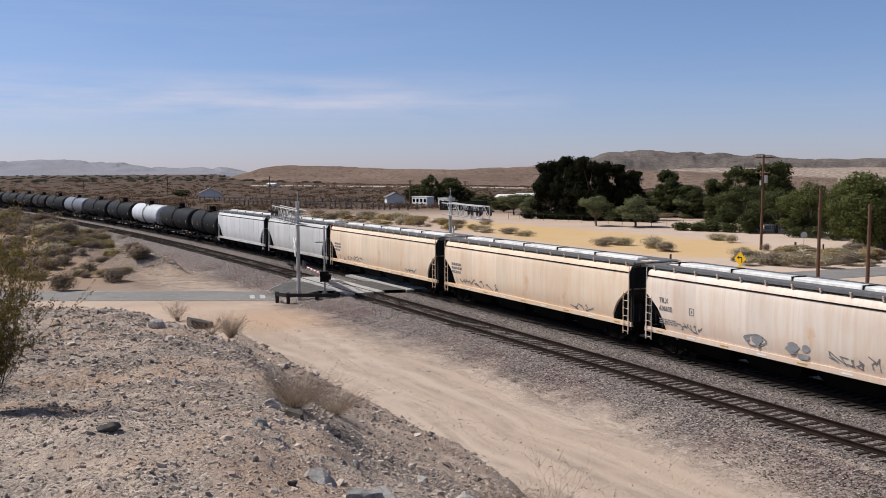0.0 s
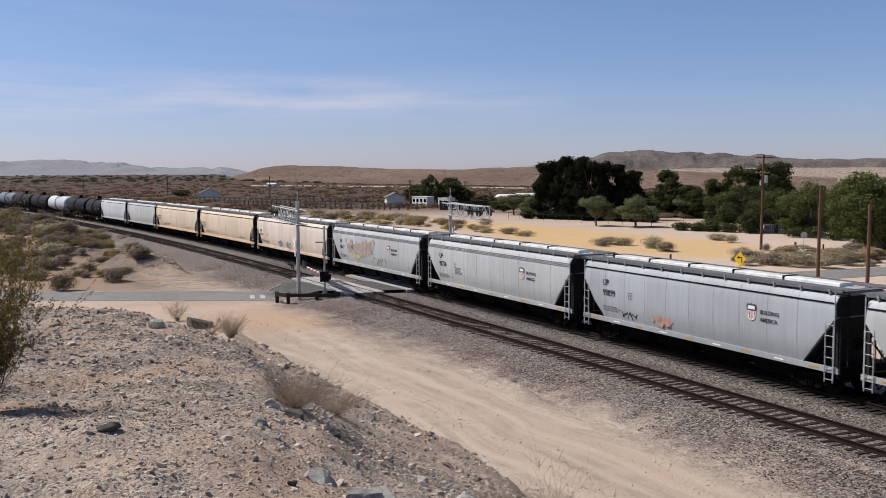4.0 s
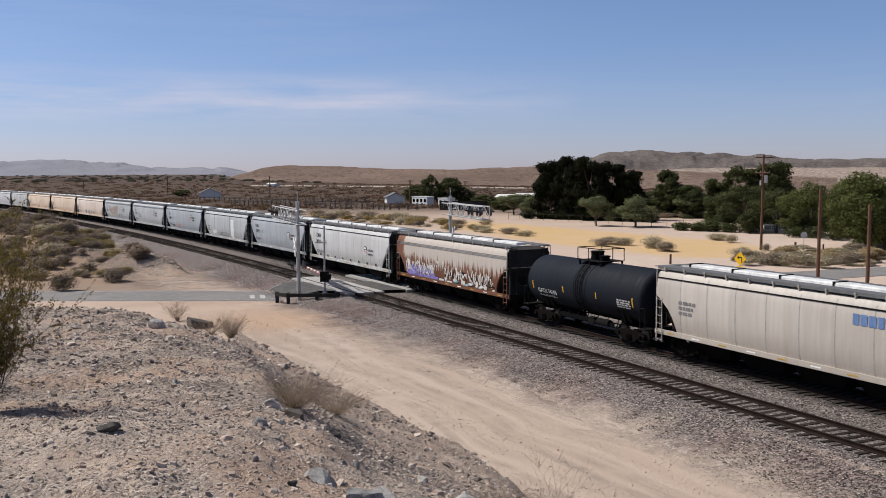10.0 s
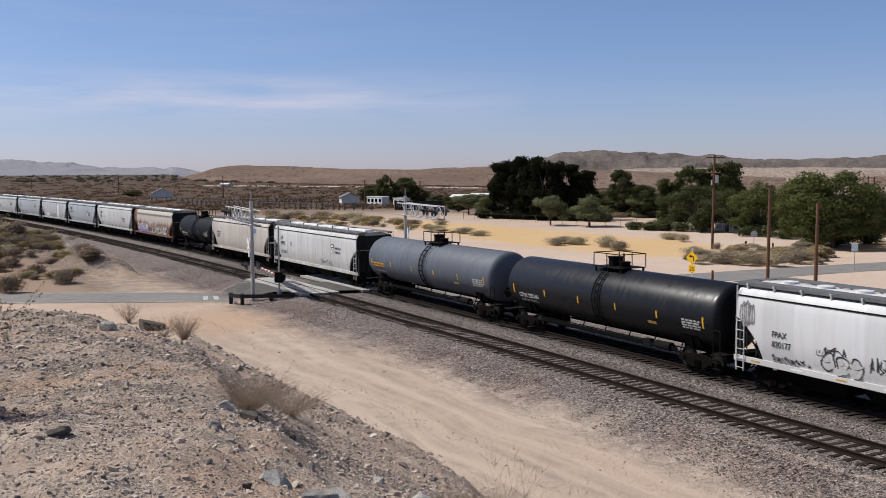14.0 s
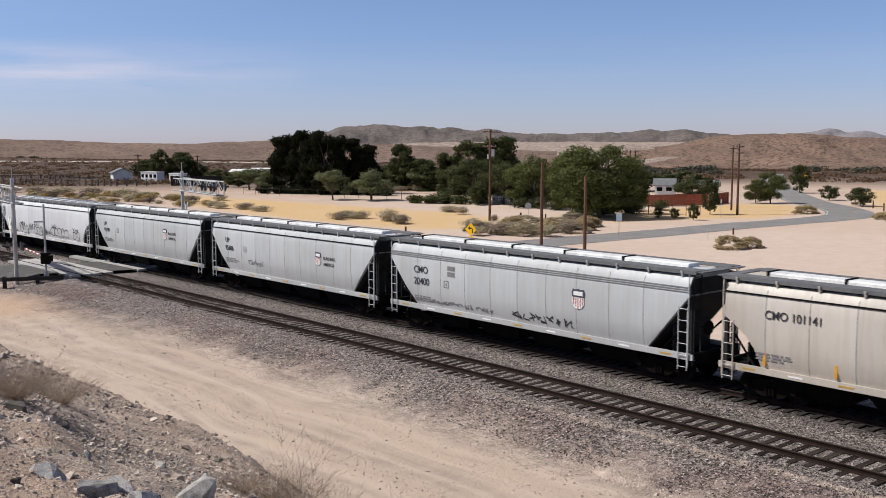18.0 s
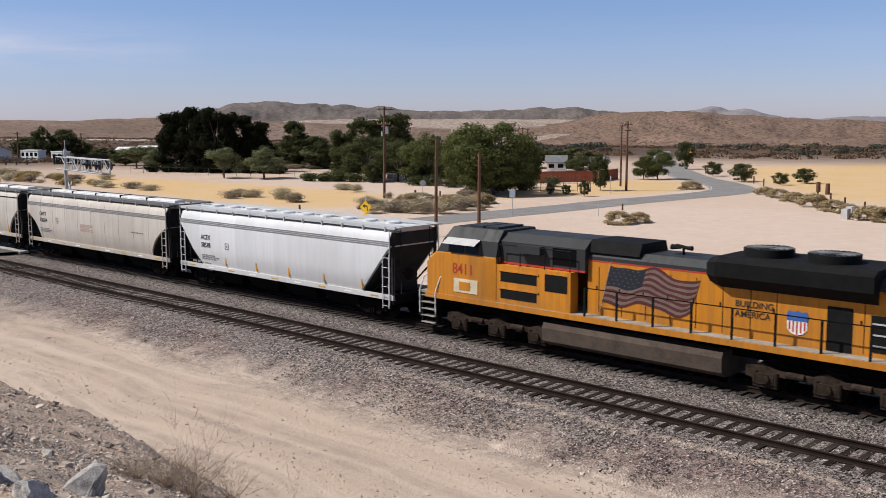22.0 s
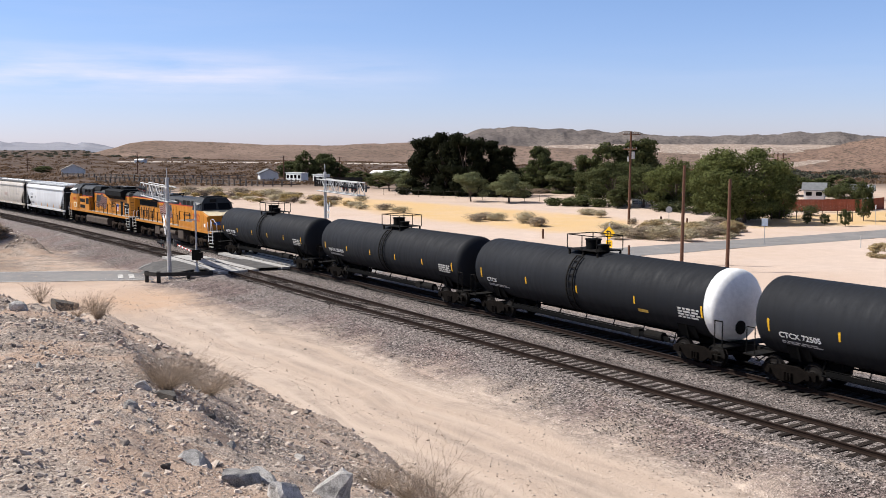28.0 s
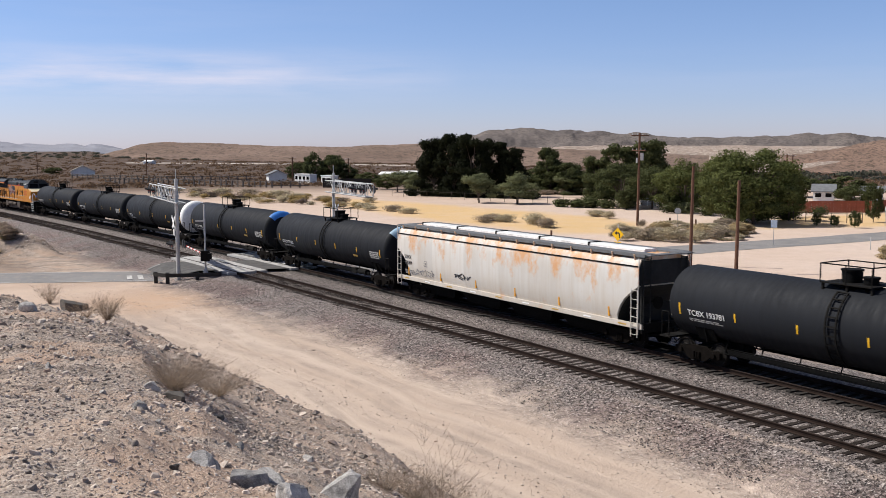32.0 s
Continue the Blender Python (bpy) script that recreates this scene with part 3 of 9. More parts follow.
def ridge(name, dist, prof, mat_, label, rough=0.12, base=-6.0, back=1.22, front=0.72, jag=0.0):
    """A range of hills: a rolling sheet whose crest follows the given bearings and heights."""
    az = np.arange(prof[0][0], prof[-1][0], 0.06)
    crest = np.interp(az, [p[0] for p in prof], [p[1] for p in prof])
    crest = np.convolve(np.pad(crest, 4, mode="edge"), np.ones(9) / 9, "valid")
    crest = crest + rough * 8 * grain(az, az * 0, 1.3, 33, 4) + jag * grain(az, az * 0 + 3, 0.95, 35, 6)
    dep = np.linspace(0, 1, 60)
    D, A = np.meshgrid(dep, np.radians(az), indexing="ij")
    R = dist * (front + (back - front) * D)
    X, Y = R * np.sin(A), R * np.cos(A)
    top = (1 - front) / (back - front)
    bend = 2.4 * grain(X, Y, 25.0 / dist, 23, 4) * np.clip(1 - D / top, 0, 1) ** 0.7
    C = np.interp(np.degrees(A) + bend, az, crest)
    base = np.minimum(base, valley(R, np.degrees(A)) - 2.0)
    up = np.where(D < top, smooth(0, top, D), 1 - 0.7 * smooth(top, 1, D))
    k = 2 * np.pi / dist
    rel = grain(X, Y, 4.5 * k, 21, 5)
    Z = base + (C * R / dist - base) * up + rough * np.minimum(np.maximum(C, 8) - base, 70) * rel * np.sin(np.pi * np.clip(D / top, 0, 1)) * (D < top)
    na, nr = len(az), len(dep)
    i = np.arange(nr - 1)[:, None] * na + np.arange(na - 1)[None, :]
    quads = np.stack([i, i + 1, i + na + 1, i + na], -1).reshape(-1, 4)[:, ::-1]
    me = bpy.data.meshes.new(name)
    me.from_pydata(np.stack([X, Y, Z], -1).reshape(-1, 3).tolist(), [], quads.tolist())
    for p in me.polygons:
        p.use_smooth = True
    me.materials.append(mat_)
    return tagged(new(name, me), label, "hills", kind="structure")


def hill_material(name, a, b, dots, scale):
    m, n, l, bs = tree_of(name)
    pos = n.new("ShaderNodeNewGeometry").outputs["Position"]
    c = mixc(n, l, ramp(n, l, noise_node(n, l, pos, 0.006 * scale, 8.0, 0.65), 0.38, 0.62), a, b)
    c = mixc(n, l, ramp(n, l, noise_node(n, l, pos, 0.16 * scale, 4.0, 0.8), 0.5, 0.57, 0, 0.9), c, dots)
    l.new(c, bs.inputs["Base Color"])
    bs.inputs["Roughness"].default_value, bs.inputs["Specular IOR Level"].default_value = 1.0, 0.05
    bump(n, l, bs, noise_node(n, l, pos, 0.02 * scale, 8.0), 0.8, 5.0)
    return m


# the haze of distance is mixed into the blue-grey colour of this range
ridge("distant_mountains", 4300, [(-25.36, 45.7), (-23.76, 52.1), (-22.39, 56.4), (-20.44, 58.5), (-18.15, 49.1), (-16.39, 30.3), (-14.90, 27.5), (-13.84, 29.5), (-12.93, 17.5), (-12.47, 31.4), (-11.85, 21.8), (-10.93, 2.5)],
      hill_material("haze_blue_mountain", (0.235, 0.24, 0.275), (0.28, 0.28, 0.31), (0.23, 0.23, 0.26), 0.5), "hazy blue-grey distant mountain range", 0.1, jag=6.0)
ridge("red_hill", 1500, [(-12.18, -3.0), (-11.24, 5.1), (-10.30, 13.2), (-9.05, 17.2), (-7.15, 16.1), (-4.61, 13.3), (-2.68, 11.4), (0.54, 10.1), (3.76, 12.2), (5.68, 14.4), (8.53, 12.3), (9.51, 10.3), (12.62, 6.7), (16.41, 1.2), (21.53, -4.4)],
      hill_material("red_rock_hill", (0.24, 0.17, 0.135), (0.17, 0.12, 0.095), (0.1, 0.078, 0.06), 1.0), "low bare reddish-brown desert hill", 0.1)
ridge("grey_hills", 3300, [(5.68, 17.3), (8.53, 54.8), (9.78, 63.4), (11.49, 68.0), (13.18, 61.7), (15.00, 58.9), (16.19, 51.2), (17.06, 53.9), (18.34, 46.3), (20.26, 38.6), (22.18, 32.6), (24.73, 37.4), (26.64, 47.8), (27.91, 47.4), (29.48, 36.0), (31.66, 22.7), (35.64, 9.1)],
      hill_material("grey_brown_hill", (0.12, 0.103, 0.098), (0.175, 0.148, 0.134), (0.085, 0.076, 0.07), 0.6), "grey-brown barren hills on the skyline", 0.26, jag=6.5)
ridge("brown_hill", 1900, [(24.74, -6), (26.65, -2.0), (27.92, 2.4), (29.49, 13.0), (31.04, 20.1), (32.59, 22.9), (34.11, 22.6), (35.63, 20.2), (37.12, 15.9), (38.59, 11.6), (41.46, 6.2), (44.71, 1.9), (48.18, -4.1)],
      hill_material("brown_hill", (0.235, 0.155, 0.118), (0.175, 0.12, 0.094), (0.08, 0.062, 0.047), 1.0), "brown desert hill dotted with dark scrub", 0.2, front=0.55, jag=1.0)
ridge("pale_slope", 2100, [(6.0, -8), (9, 2), (13.0, 9.0), (17.0, 11.0), (21.0, 10.5), (25.0, 9.5), (28.5, 7.0), (31.0, 0.0)],
      hill_material("pale_rocky_slope", (0.3, 0.235, 0.19), (0.21, 0.16, 0.128), (0.42, 0.36, 0.31), 0.8), "pale rocky lower slope of the hills", 0.16, front=0.5)
# these peaks also carry distance haze in their own grey colour
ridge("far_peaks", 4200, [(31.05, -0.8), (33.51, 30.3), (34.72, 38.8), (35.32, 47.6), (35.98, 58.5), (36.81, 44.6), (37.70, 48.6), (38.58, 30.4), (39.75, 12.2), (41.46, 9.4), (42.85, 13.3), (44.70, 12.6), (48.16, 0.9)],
      hill_material("haze_grey_peak", (0.2, 0.185, 0.195), (0.25, 0.228, 0.235), (0.19, 0.175, 0.185), 0.5), "hazy grey far desert peaks", 0.08, jag=5.0)


# ---------------------------------------------------------------- railway: ballast, rails, ties
def ballast_material():
    m, n, l, bs = tree_of("crushed_ballast")
    pos = n.new("ShaderNodeNewGeometry").outputs["Position"]
    off, along = attribute(n, "off"), attribute(n, "along")
    chips, cells = gravel_stone(n, l, pos, off)
    sand, thrown = lane_sand(n, l, pos, off, along)
    # a thin sandy wheel track on the shoulder
    w = math_node(n, l, "ABSOLUTE", math_node(n, l, "ADD", off, ramp(n, l, noise_node(n, l, pos, 0.3, 3.0), 0.2, 0.8, 1.75, 2.35)))
    band = math_node(n, l, "MULTIPLY", ramp(n, l, w, 0.22, 0.06, 0.0, 0.6), ramp(n, l, along, 44, 34))
    share = math_node(n, l, "SUBTRACT", gravel_share(n, l, pos, off, along), math_node(n, l, "MULTIPLY", band, ramp(n, l, noise_node(n, l, pos, 3.0, 4.0), 0.3, 0.6)))
    c = mixc(n, l, share, sand, chips)
    # shade beneath the train, painted into the ballast as a near-black mix
    c = mixc(n, l, attribute(n, "train_shade"), c, (0.007, 0.006, 0.006))
    l.new(c, bs.inputs["Base Color"])
    bs.inputs["Roughness"].default_value, bs.inputs["Specular IOR Level"].default_value = 0.9, 0.2
    bump(n, l, bs, cells, 0.9, 0.05)
    return m


BALLAST = ballast_material()


def swept(name, profile, s0, s1, step, material, parent=None, label="", off=0.0, rough=0.0, closed=False):
    """A strip of constant section (offset, z) along the track."""
    ss = np.arange(s0, s1 + step * 0.5, step)
    rnd = np.random.RandomState(5)
    verts, k = [], len(profile)
    for s in ss:
        for o, z in profile:
            x, y, _ = on_track(s, off + o)
            low = 0.0
            if rough and (o < -2.6 or o > 8):
                low = 0.09 * (math.sin(s * 0.31) + math.sin(s * 0.83 + 1) + 0.8 * math.sin(s * 2.1) + 0.6 * math.sin(s * 4.7)) * 0.5 * min(1, max(-2.6 - o, o - 8))
            verts.append((x, y, z + low + (rnd.uniform(-rough, rough) if rough else 0)))
    faces = []
    for a in range(len(ss) - 1):
        for b in range(k if closed else k - 1):
            c = (b + 1) % k
            faces.append((a * k + b, a * k + c, (a + 1) * k + c, (a + 1) * k + b))
    me = bpy.data.meshes.new(name)
    me.from_pydata(verts, [], faces)
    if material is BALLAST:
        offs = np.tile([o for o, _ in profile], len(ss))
        # the last mask is a painted strip of shade centred on the train track
        for key, v in (("off", offs), ("along", np.repeat(ss, k)), ("train_shade", 0.85 * np.exp(-((offs - FAR) / 1.6) ** 6))):
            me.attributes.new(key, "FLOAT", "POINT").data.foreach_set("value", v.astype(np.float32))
    me.materials.append(material)
    ob = new(name, me)
    ob.parent = parent
    return tagged(ob, label) if label else ob


SECTION = [(-5.3, -0.97), (-4.7, -0.7), (-4.1, -0.63), (-3.2, -0.5), (-2.4, -0.33), (-1.9, -0.22), (-1.4, -0.19), (-0.7, -0.188), (0, -0.186), (0.7, -0.188), (1.4, -0.19), (1.9, -0.25), (2.42, -0.33),
           (2.9, -0.26), (3.4, -0.21), (4.1, -0.22), (4.84, -0.23), (5.5, -0.22), (6.2, -0.21), (6.7, -0.24), (7.3, -0.36), (8.6, -0.52), (10.3, -0.66), (11.3, -0.98)]
tagged(swept("ballast", SECTION, -20, 140, 0.35, BALLAST, rough=0.022), "grey and pinkish crushed stone ballast bed", "ballast", kind="structure")
tagged(swept("ballast_far", SECTION, 140, 900, 4.0, BALLAST), "grey crushed stone ballast bed", "ballast", kind="structure")
tagged(swept("ballast_near", SECTION, -600, -20, 10.0, BALLAST), "grey crushed stone ballast bed", "ballast", kind="structure")

GAUGE = 0.75
RAIL = [(-0.075, -0.172), (0.075, -0.172), (0.075, -0.155), (0.012, -0.135), (0.012, -0.045), (0.037, -0.035), (0.037, -0.004), (0.028, 0.0), (-0.028, 0.0), (-0.037, -0.004), (-0.037, -0.035), (-0.012, -0.045), (-0.012, -0.135), (-0.075, -0.155)]
tracks = []
for nm, off in (("near_track", 0.0), ("train_track", FAR)):
    tr = thing(nm, None, None, "railway track of brown rails on timber ties", "track", kind="structure")
    tracks.append((tr, off))
    for o in (-GAUGE, GAUGE):
        r = swept("rail", [(-a, z) for a, z in RAIL], -600, 900, 3.0, RAIL_STEEL, tr, off=off + o, closed=True)
        swept("rail_head", [(-0.026, 0.002), (0.026, 0.002)], -600, 900, 3.0, RAIL_HEAD, r, off=off + o)


# ---------------------------------------------------------------- roads and level crossing
def asphalt_material():
    m, n, l, bs = tree_of("sun_bleached_asphalt")
    pos = n.new("ShaderNodeNewGeometry").outputs["Position"]
    c = mixc(n, l, ramp(n, l, noise_node(n, l, pos, 0.4, 5.0), 0.35, 0.65), (0.185, 0.176, 0.17), (0.24, 0.226, 0.214))
    c = mixc(n, l, ramp(n, l, noise_node(n, l, pos, 60.0, 2.0), 0.4, 0.7, 0, 0.4), c, (0.11, 0.105, 0.1))
    c = mixc(n, l, ramp(n, l, noise_node(n, l, pos, 1.5, 5.0), 0.55, 0.7, 0, 0.5), c, (0.36, 0.29, 0.23))
    c = mixc(n, l, attribute(n, "tarred"), c, mixc(n, l, ramp(n, l, noise_node(n, l, pos, 2.0, 5.0), 0.35, 0.65), (0.05, 0.047, 0.045), (0.095, 0.088, 0.082)))
    l.new(c, bs.inputs["Base Color"])
    bs.inputs["Roughness"].default_value = 0.9
    return m


ASPHALT = asphalt_material()
ROAD = [(-90, 84), (-60, 79.5), (-40, 78.2), (-31, 77.7), (-20, 77.4), (-13, 77.2), (-7, 77.3), (0, 78.2), (9, 80.4), (20, 84.2), (30, 88.5), (40, 92.8), (52, 97.6), (63, 102.3), (71, 105.2), (78, 107.6), (84, 111.2), (89, 118), (93, 127),
        (97, 138), (104, 152), (112, 167), (124, 188), (140, 214), (170, 260)]


def smooth_line(pts, step):
    out = []
    P = [Vector((*p, 0)) for p in pts]
    for i in range(len(P) - 1):
        a, b, c, d = P[max(i - 1, 0)], P[i], P[i + 1], P[min(i + 2, len(P) - 1)]
        k = max(2, int((c - b).length / step))
        for j in range(k):
            t = j / k
            out.append(0.5 * ((2 * b) + (c - a) * t + (2 * a - 5 * b + 4 * c - d) * t * t + (3 * b - a - 3 * c + d) * t ** 3))
    out.append(P[-1])
    return out


def ribbon(name, pts, width, lift, material, label, category, parent=None, step=1.2, cross=7, offset=0.0):
    line = smooth_line(pts, step)
    verts, faces, tar = [], [], []
    for i, p in enumerate(line):
        d = (line[min(i + 1, len(line) - 1)] - line[max(i - 1, 0)]).normalized()
        nrm = Vector((-d.y, d.x, 0))
        for j in range(cross):
            q = p + nrm * (offset + width * (j / (cross - 1) - 0.5))
            s, off = track_frame(np.array([q.x]), np.array([q.y]))
            z = ground_z(q.x, q.y)
            if -2.6 < off[0] < FAR + 2.6 and abs(s[0] - 87) < 12:
                z = -0.035
            elif -4.4 < off[0] < FAR + 4.4 and abs(s[0] - 87) < 12:
                e = max(-2.6 - off[0], off[0] - FAR - 2.6) / 1.8
                z = max(z, -0.035 * (1 - e) + z * e)
            verts.append((q.x, q.y, z + lift))
            tar.append(float(smooth(-5.6, -4.0, off[0]) * smooth(FAR + 3.4, FAR + 2.4, off[0]) * (abs(s[0] - 87) < 14)))
    for i in range(len(line) - 1):
        for j in range(cross - 1):
            a = i * cross + j
            faces.append((a, a + 1, a + cross + 1, a + cross))
    me = bpy.data.meshes.new(name)
    me.from_pydata(verts, [], [f[::-1] for f in faces])
    me.attributes.new("tarred", "FLOAT", "POINT").data.foreach_set("value", np.array(tar, np.float32))
    me.materials.append(material)
    ob = new(name, me)
    ob.parent = parent
    return tagged(ob, label, category, kind="structure")


ribbon("road", ROAD, 6.2, 0.02, ASPHALT, "sun-bleached grey two-lane asphalt road", "road", step=0.7)
# ---------------------------------------------------------------- the freight train
SHARED = {}


def shared(key, make):
    if key not in SHARED:
        SHARED[key] = make()
    return SHARED[key]


def wheel_mesh():
    bm = B()
    prof = [(0.0, 0.1), (0.07, 0.12), (0.09, 0.2), (0.03, 0.24), (0.02, 0.38), (0.06, 0.42), (0.065, 0.455), (-0.05, 0.46), (-0.065, 0.5), (-0.09, 0.495), (-0.09, 0.4), (-0.03, 0.36), (-0.03, 0.2), (-0.09, 0.12)]
    seg = 20
    loft(bm, [[(math.cos(a) * r, y, math.sin(a) * r) for y, r in prof] for a in (2 * math.pi * i / seg for i in range(seg))] + [[(r, y, 0) for y, r in prof]], caps=False)
    bmesh.ops.remove_doubles(bm, verts=bm.verts, dist=1e-5)
    return mesh_of(bm, "wheel", True)


def side_frame_mesh():
    bm = B()
    out = [(-1.2, 0.36), (-1.2, 0.6), (-1.05, 0.66), (-0.75, 0.62), (-0.42, 0.74), (0.42, 0.74), (0.75, 0.62), (1.05, 0.66), (1.2, 0.6), (1.2, 0.36), (0.98, 0.34), (0.78, 0.42), (0.5, 0.2), (0.35, 0.14), (-0.35, 0.14), (-0.5, 0.2), (-0.78, 0.42), (-0.98, 0.34)]
    plate(bm, out, -0.07, 0.07)
    for x in (-0.89, 0.89):
        rod(bm, (x, 0.0, 0.47), (x, 0.16, 0.47), 0.12, 10)
    for x in (-0.14, 0.0, 0.14):
        for y in (0.02, 0.1):
            rod(bm, (x, y, 0.22), (x, y, 0.5), 0.055, 8)
    return mesh_of(bm, "side_frame", False, 0.012)


def truck(parent, x, mat_=None):
    """A two-axle truck under a car."""
    bm = B()
    box(bm, -0.2, 0.2, -1.0, 1.0, 0.42, 0.66)
    t = part("truck", bm, STEEL_DARK, parent, m=pose(x, 0, 0), bevel=0.03)
    sf = shared("side_frame", side_frame_mesh)
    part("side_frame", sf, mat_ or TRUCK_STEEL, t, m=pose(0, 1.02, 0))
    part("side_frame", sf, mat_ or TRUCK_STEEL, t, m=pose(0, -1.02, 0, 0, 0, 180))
    for ax in (-0.89, 0.89):
        part("axle", shared("axle", lambda: mesh_of(rod(B(), (0, -0.95, 0), (0, 0.95, 0), 0.085, 10), "axle")), STEEL_DARK, t, m=pose(ax, 0, 0.46))
        part("wheel", shared("wheel", wheel_mesh), WHEEL_STEEL, t, m=pose(ax, 0.76, 0.46))
        part("wheel", shared("wheel", wheel_mesh), WHEEL_STEEL, t, m=pose(ax, -0.76, 0.46, 0, 0, 180))
    return t


def coupler(parent, x, front):
    k = 1 if front else -1

    def make():
        bm = B()
        box(bm, -0.75, 0.1, -0.09, 0.09, 0.76, 0.96)
        slab(bm, [(0.05, -0.2), (0.3, -0.16), (0.34, 0.02), (0.2, 0.05), (0.2, 0.2), (0.05, 0.2)], 0.68, 1.02)
        pipe(bm, [(-0.3, 0.25, 0.75), (-0.1, 0.27, 0.6), (0.1, 0.2, 0.45), (0.3, 0.1, 0.42)], 0.03)
        return mesh_of(bm, "coupler", False, 0.02)
    part("coupler", shared("coupler", make), STEEL_DARK, parent, m=pose(x - 0.32 * k, 0, 0, 0, 0, 0 if front else 180))


def ladder_mesh(z0, z1, w, n):
    bm = B()
    for x in (-w / 2, w / 2):
        box(bm, x - 0.014, x + 0.014, -0.02, 0.02, z0, z1)
    for i in range(n):
        z = z0 + 0.12 + (z1 - z0 - 0.2) * i / (n - 1)
        rod(bm, (-w / 2, 0, z), (w / 2, 0, z), 0.016, 5)
    return mesh_of(bm, "ladder")


# car ends have the body paint; their shade is put into this dark colour
END_SHADE = mat("shaded_end_sheet", (0.02, 0.02, 0.019), 0.85, 0, 0.5, 1.2, 20)

# flank of a covered hopper: y outwards, z up
FLANK = [(1.44, 1.18), (1.53, 1.5), (1.575, 2.1), (1.585, 2.8), (1.57, 3.35), (1.53, 3.72), (1.45, 3.9)]
ROOF = [(1.38, 4.0), (0.75, 4.16), (0.0, 4.22)]


def end_curve(cut, zc):
    """(distance from the end, lower edge of the flank) along the cut-out: curved, or straight where it is deep."""
    if cut > 1.7:
        return [(0.0, zc), (0.3 * cut, zc - 0.3 * (zc - 1.1)), (0.6 * cut, zc - 0.6 * (zc - 1.1)), (cut, 1.1)]
    return [(0.0, zc), (0.12 * cut, zc - 0.1), (0.35 * cut, zc - 0.32), (0.62 * cut, zc - 0.62), (0.82 * cut, zc - 0.98), (0.95 * cut, zc - 1.35), (cut, 1.1)]


def clip_flank(y, z, low):
    if z >= low:
        return y, z
    w = float(np.interp(low, [p[1] for p in FLANK], [p[0] for p in FLANK]))
    return (w if y > 0 else -w), low


def hopper_body_mesh(half, cut, zc):
    bm = B()
    prof = FLANK + ROOF
    ring = [(y, z) for y, z in prof] + [(-y, z) for y, z in prof[-2::-1]]
    # the flank is cut away in a curve over each truck
    rows = [(-half + d, low) for d, low in end_curve(cut, zc)] + [(half - d, low) for d, low in end_curve(cut, zc)[::-1]]
    loft(bm, [[(x, *clip_flank(y, z, low)) for y, z in ring] for x, low in rows])
    return mesh_of(bm, "body", True)


def side_strip_mesh(w, proud, prof):
    """A narrow vertical band that follows the flank."""
    bm = B()
    rows = [[(-w / 2, y + proud, z), (w / 2, y + proud, z), (w / 2, y - 0.01, z), (-w / 2, y - 0.01, z)] for y, z in prof]
    loft(bm, rows)
    return mesh_of(bm, "panel_seam")


SEAM = mat("grimy_weld_seam", (0.3, 0.29, 0.275), 0.75, 0, 0.4, 1.0, 15)
# rib lines: shade along the ribs, given as a darker grey
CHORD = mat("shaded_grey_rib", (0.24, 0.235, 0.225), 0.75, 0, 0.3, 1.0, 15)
LID = mat("dull_white_hatch_paint", (0.72, 0.72, 0.71), 0.6, 0, 0.3, 1.5, 20)


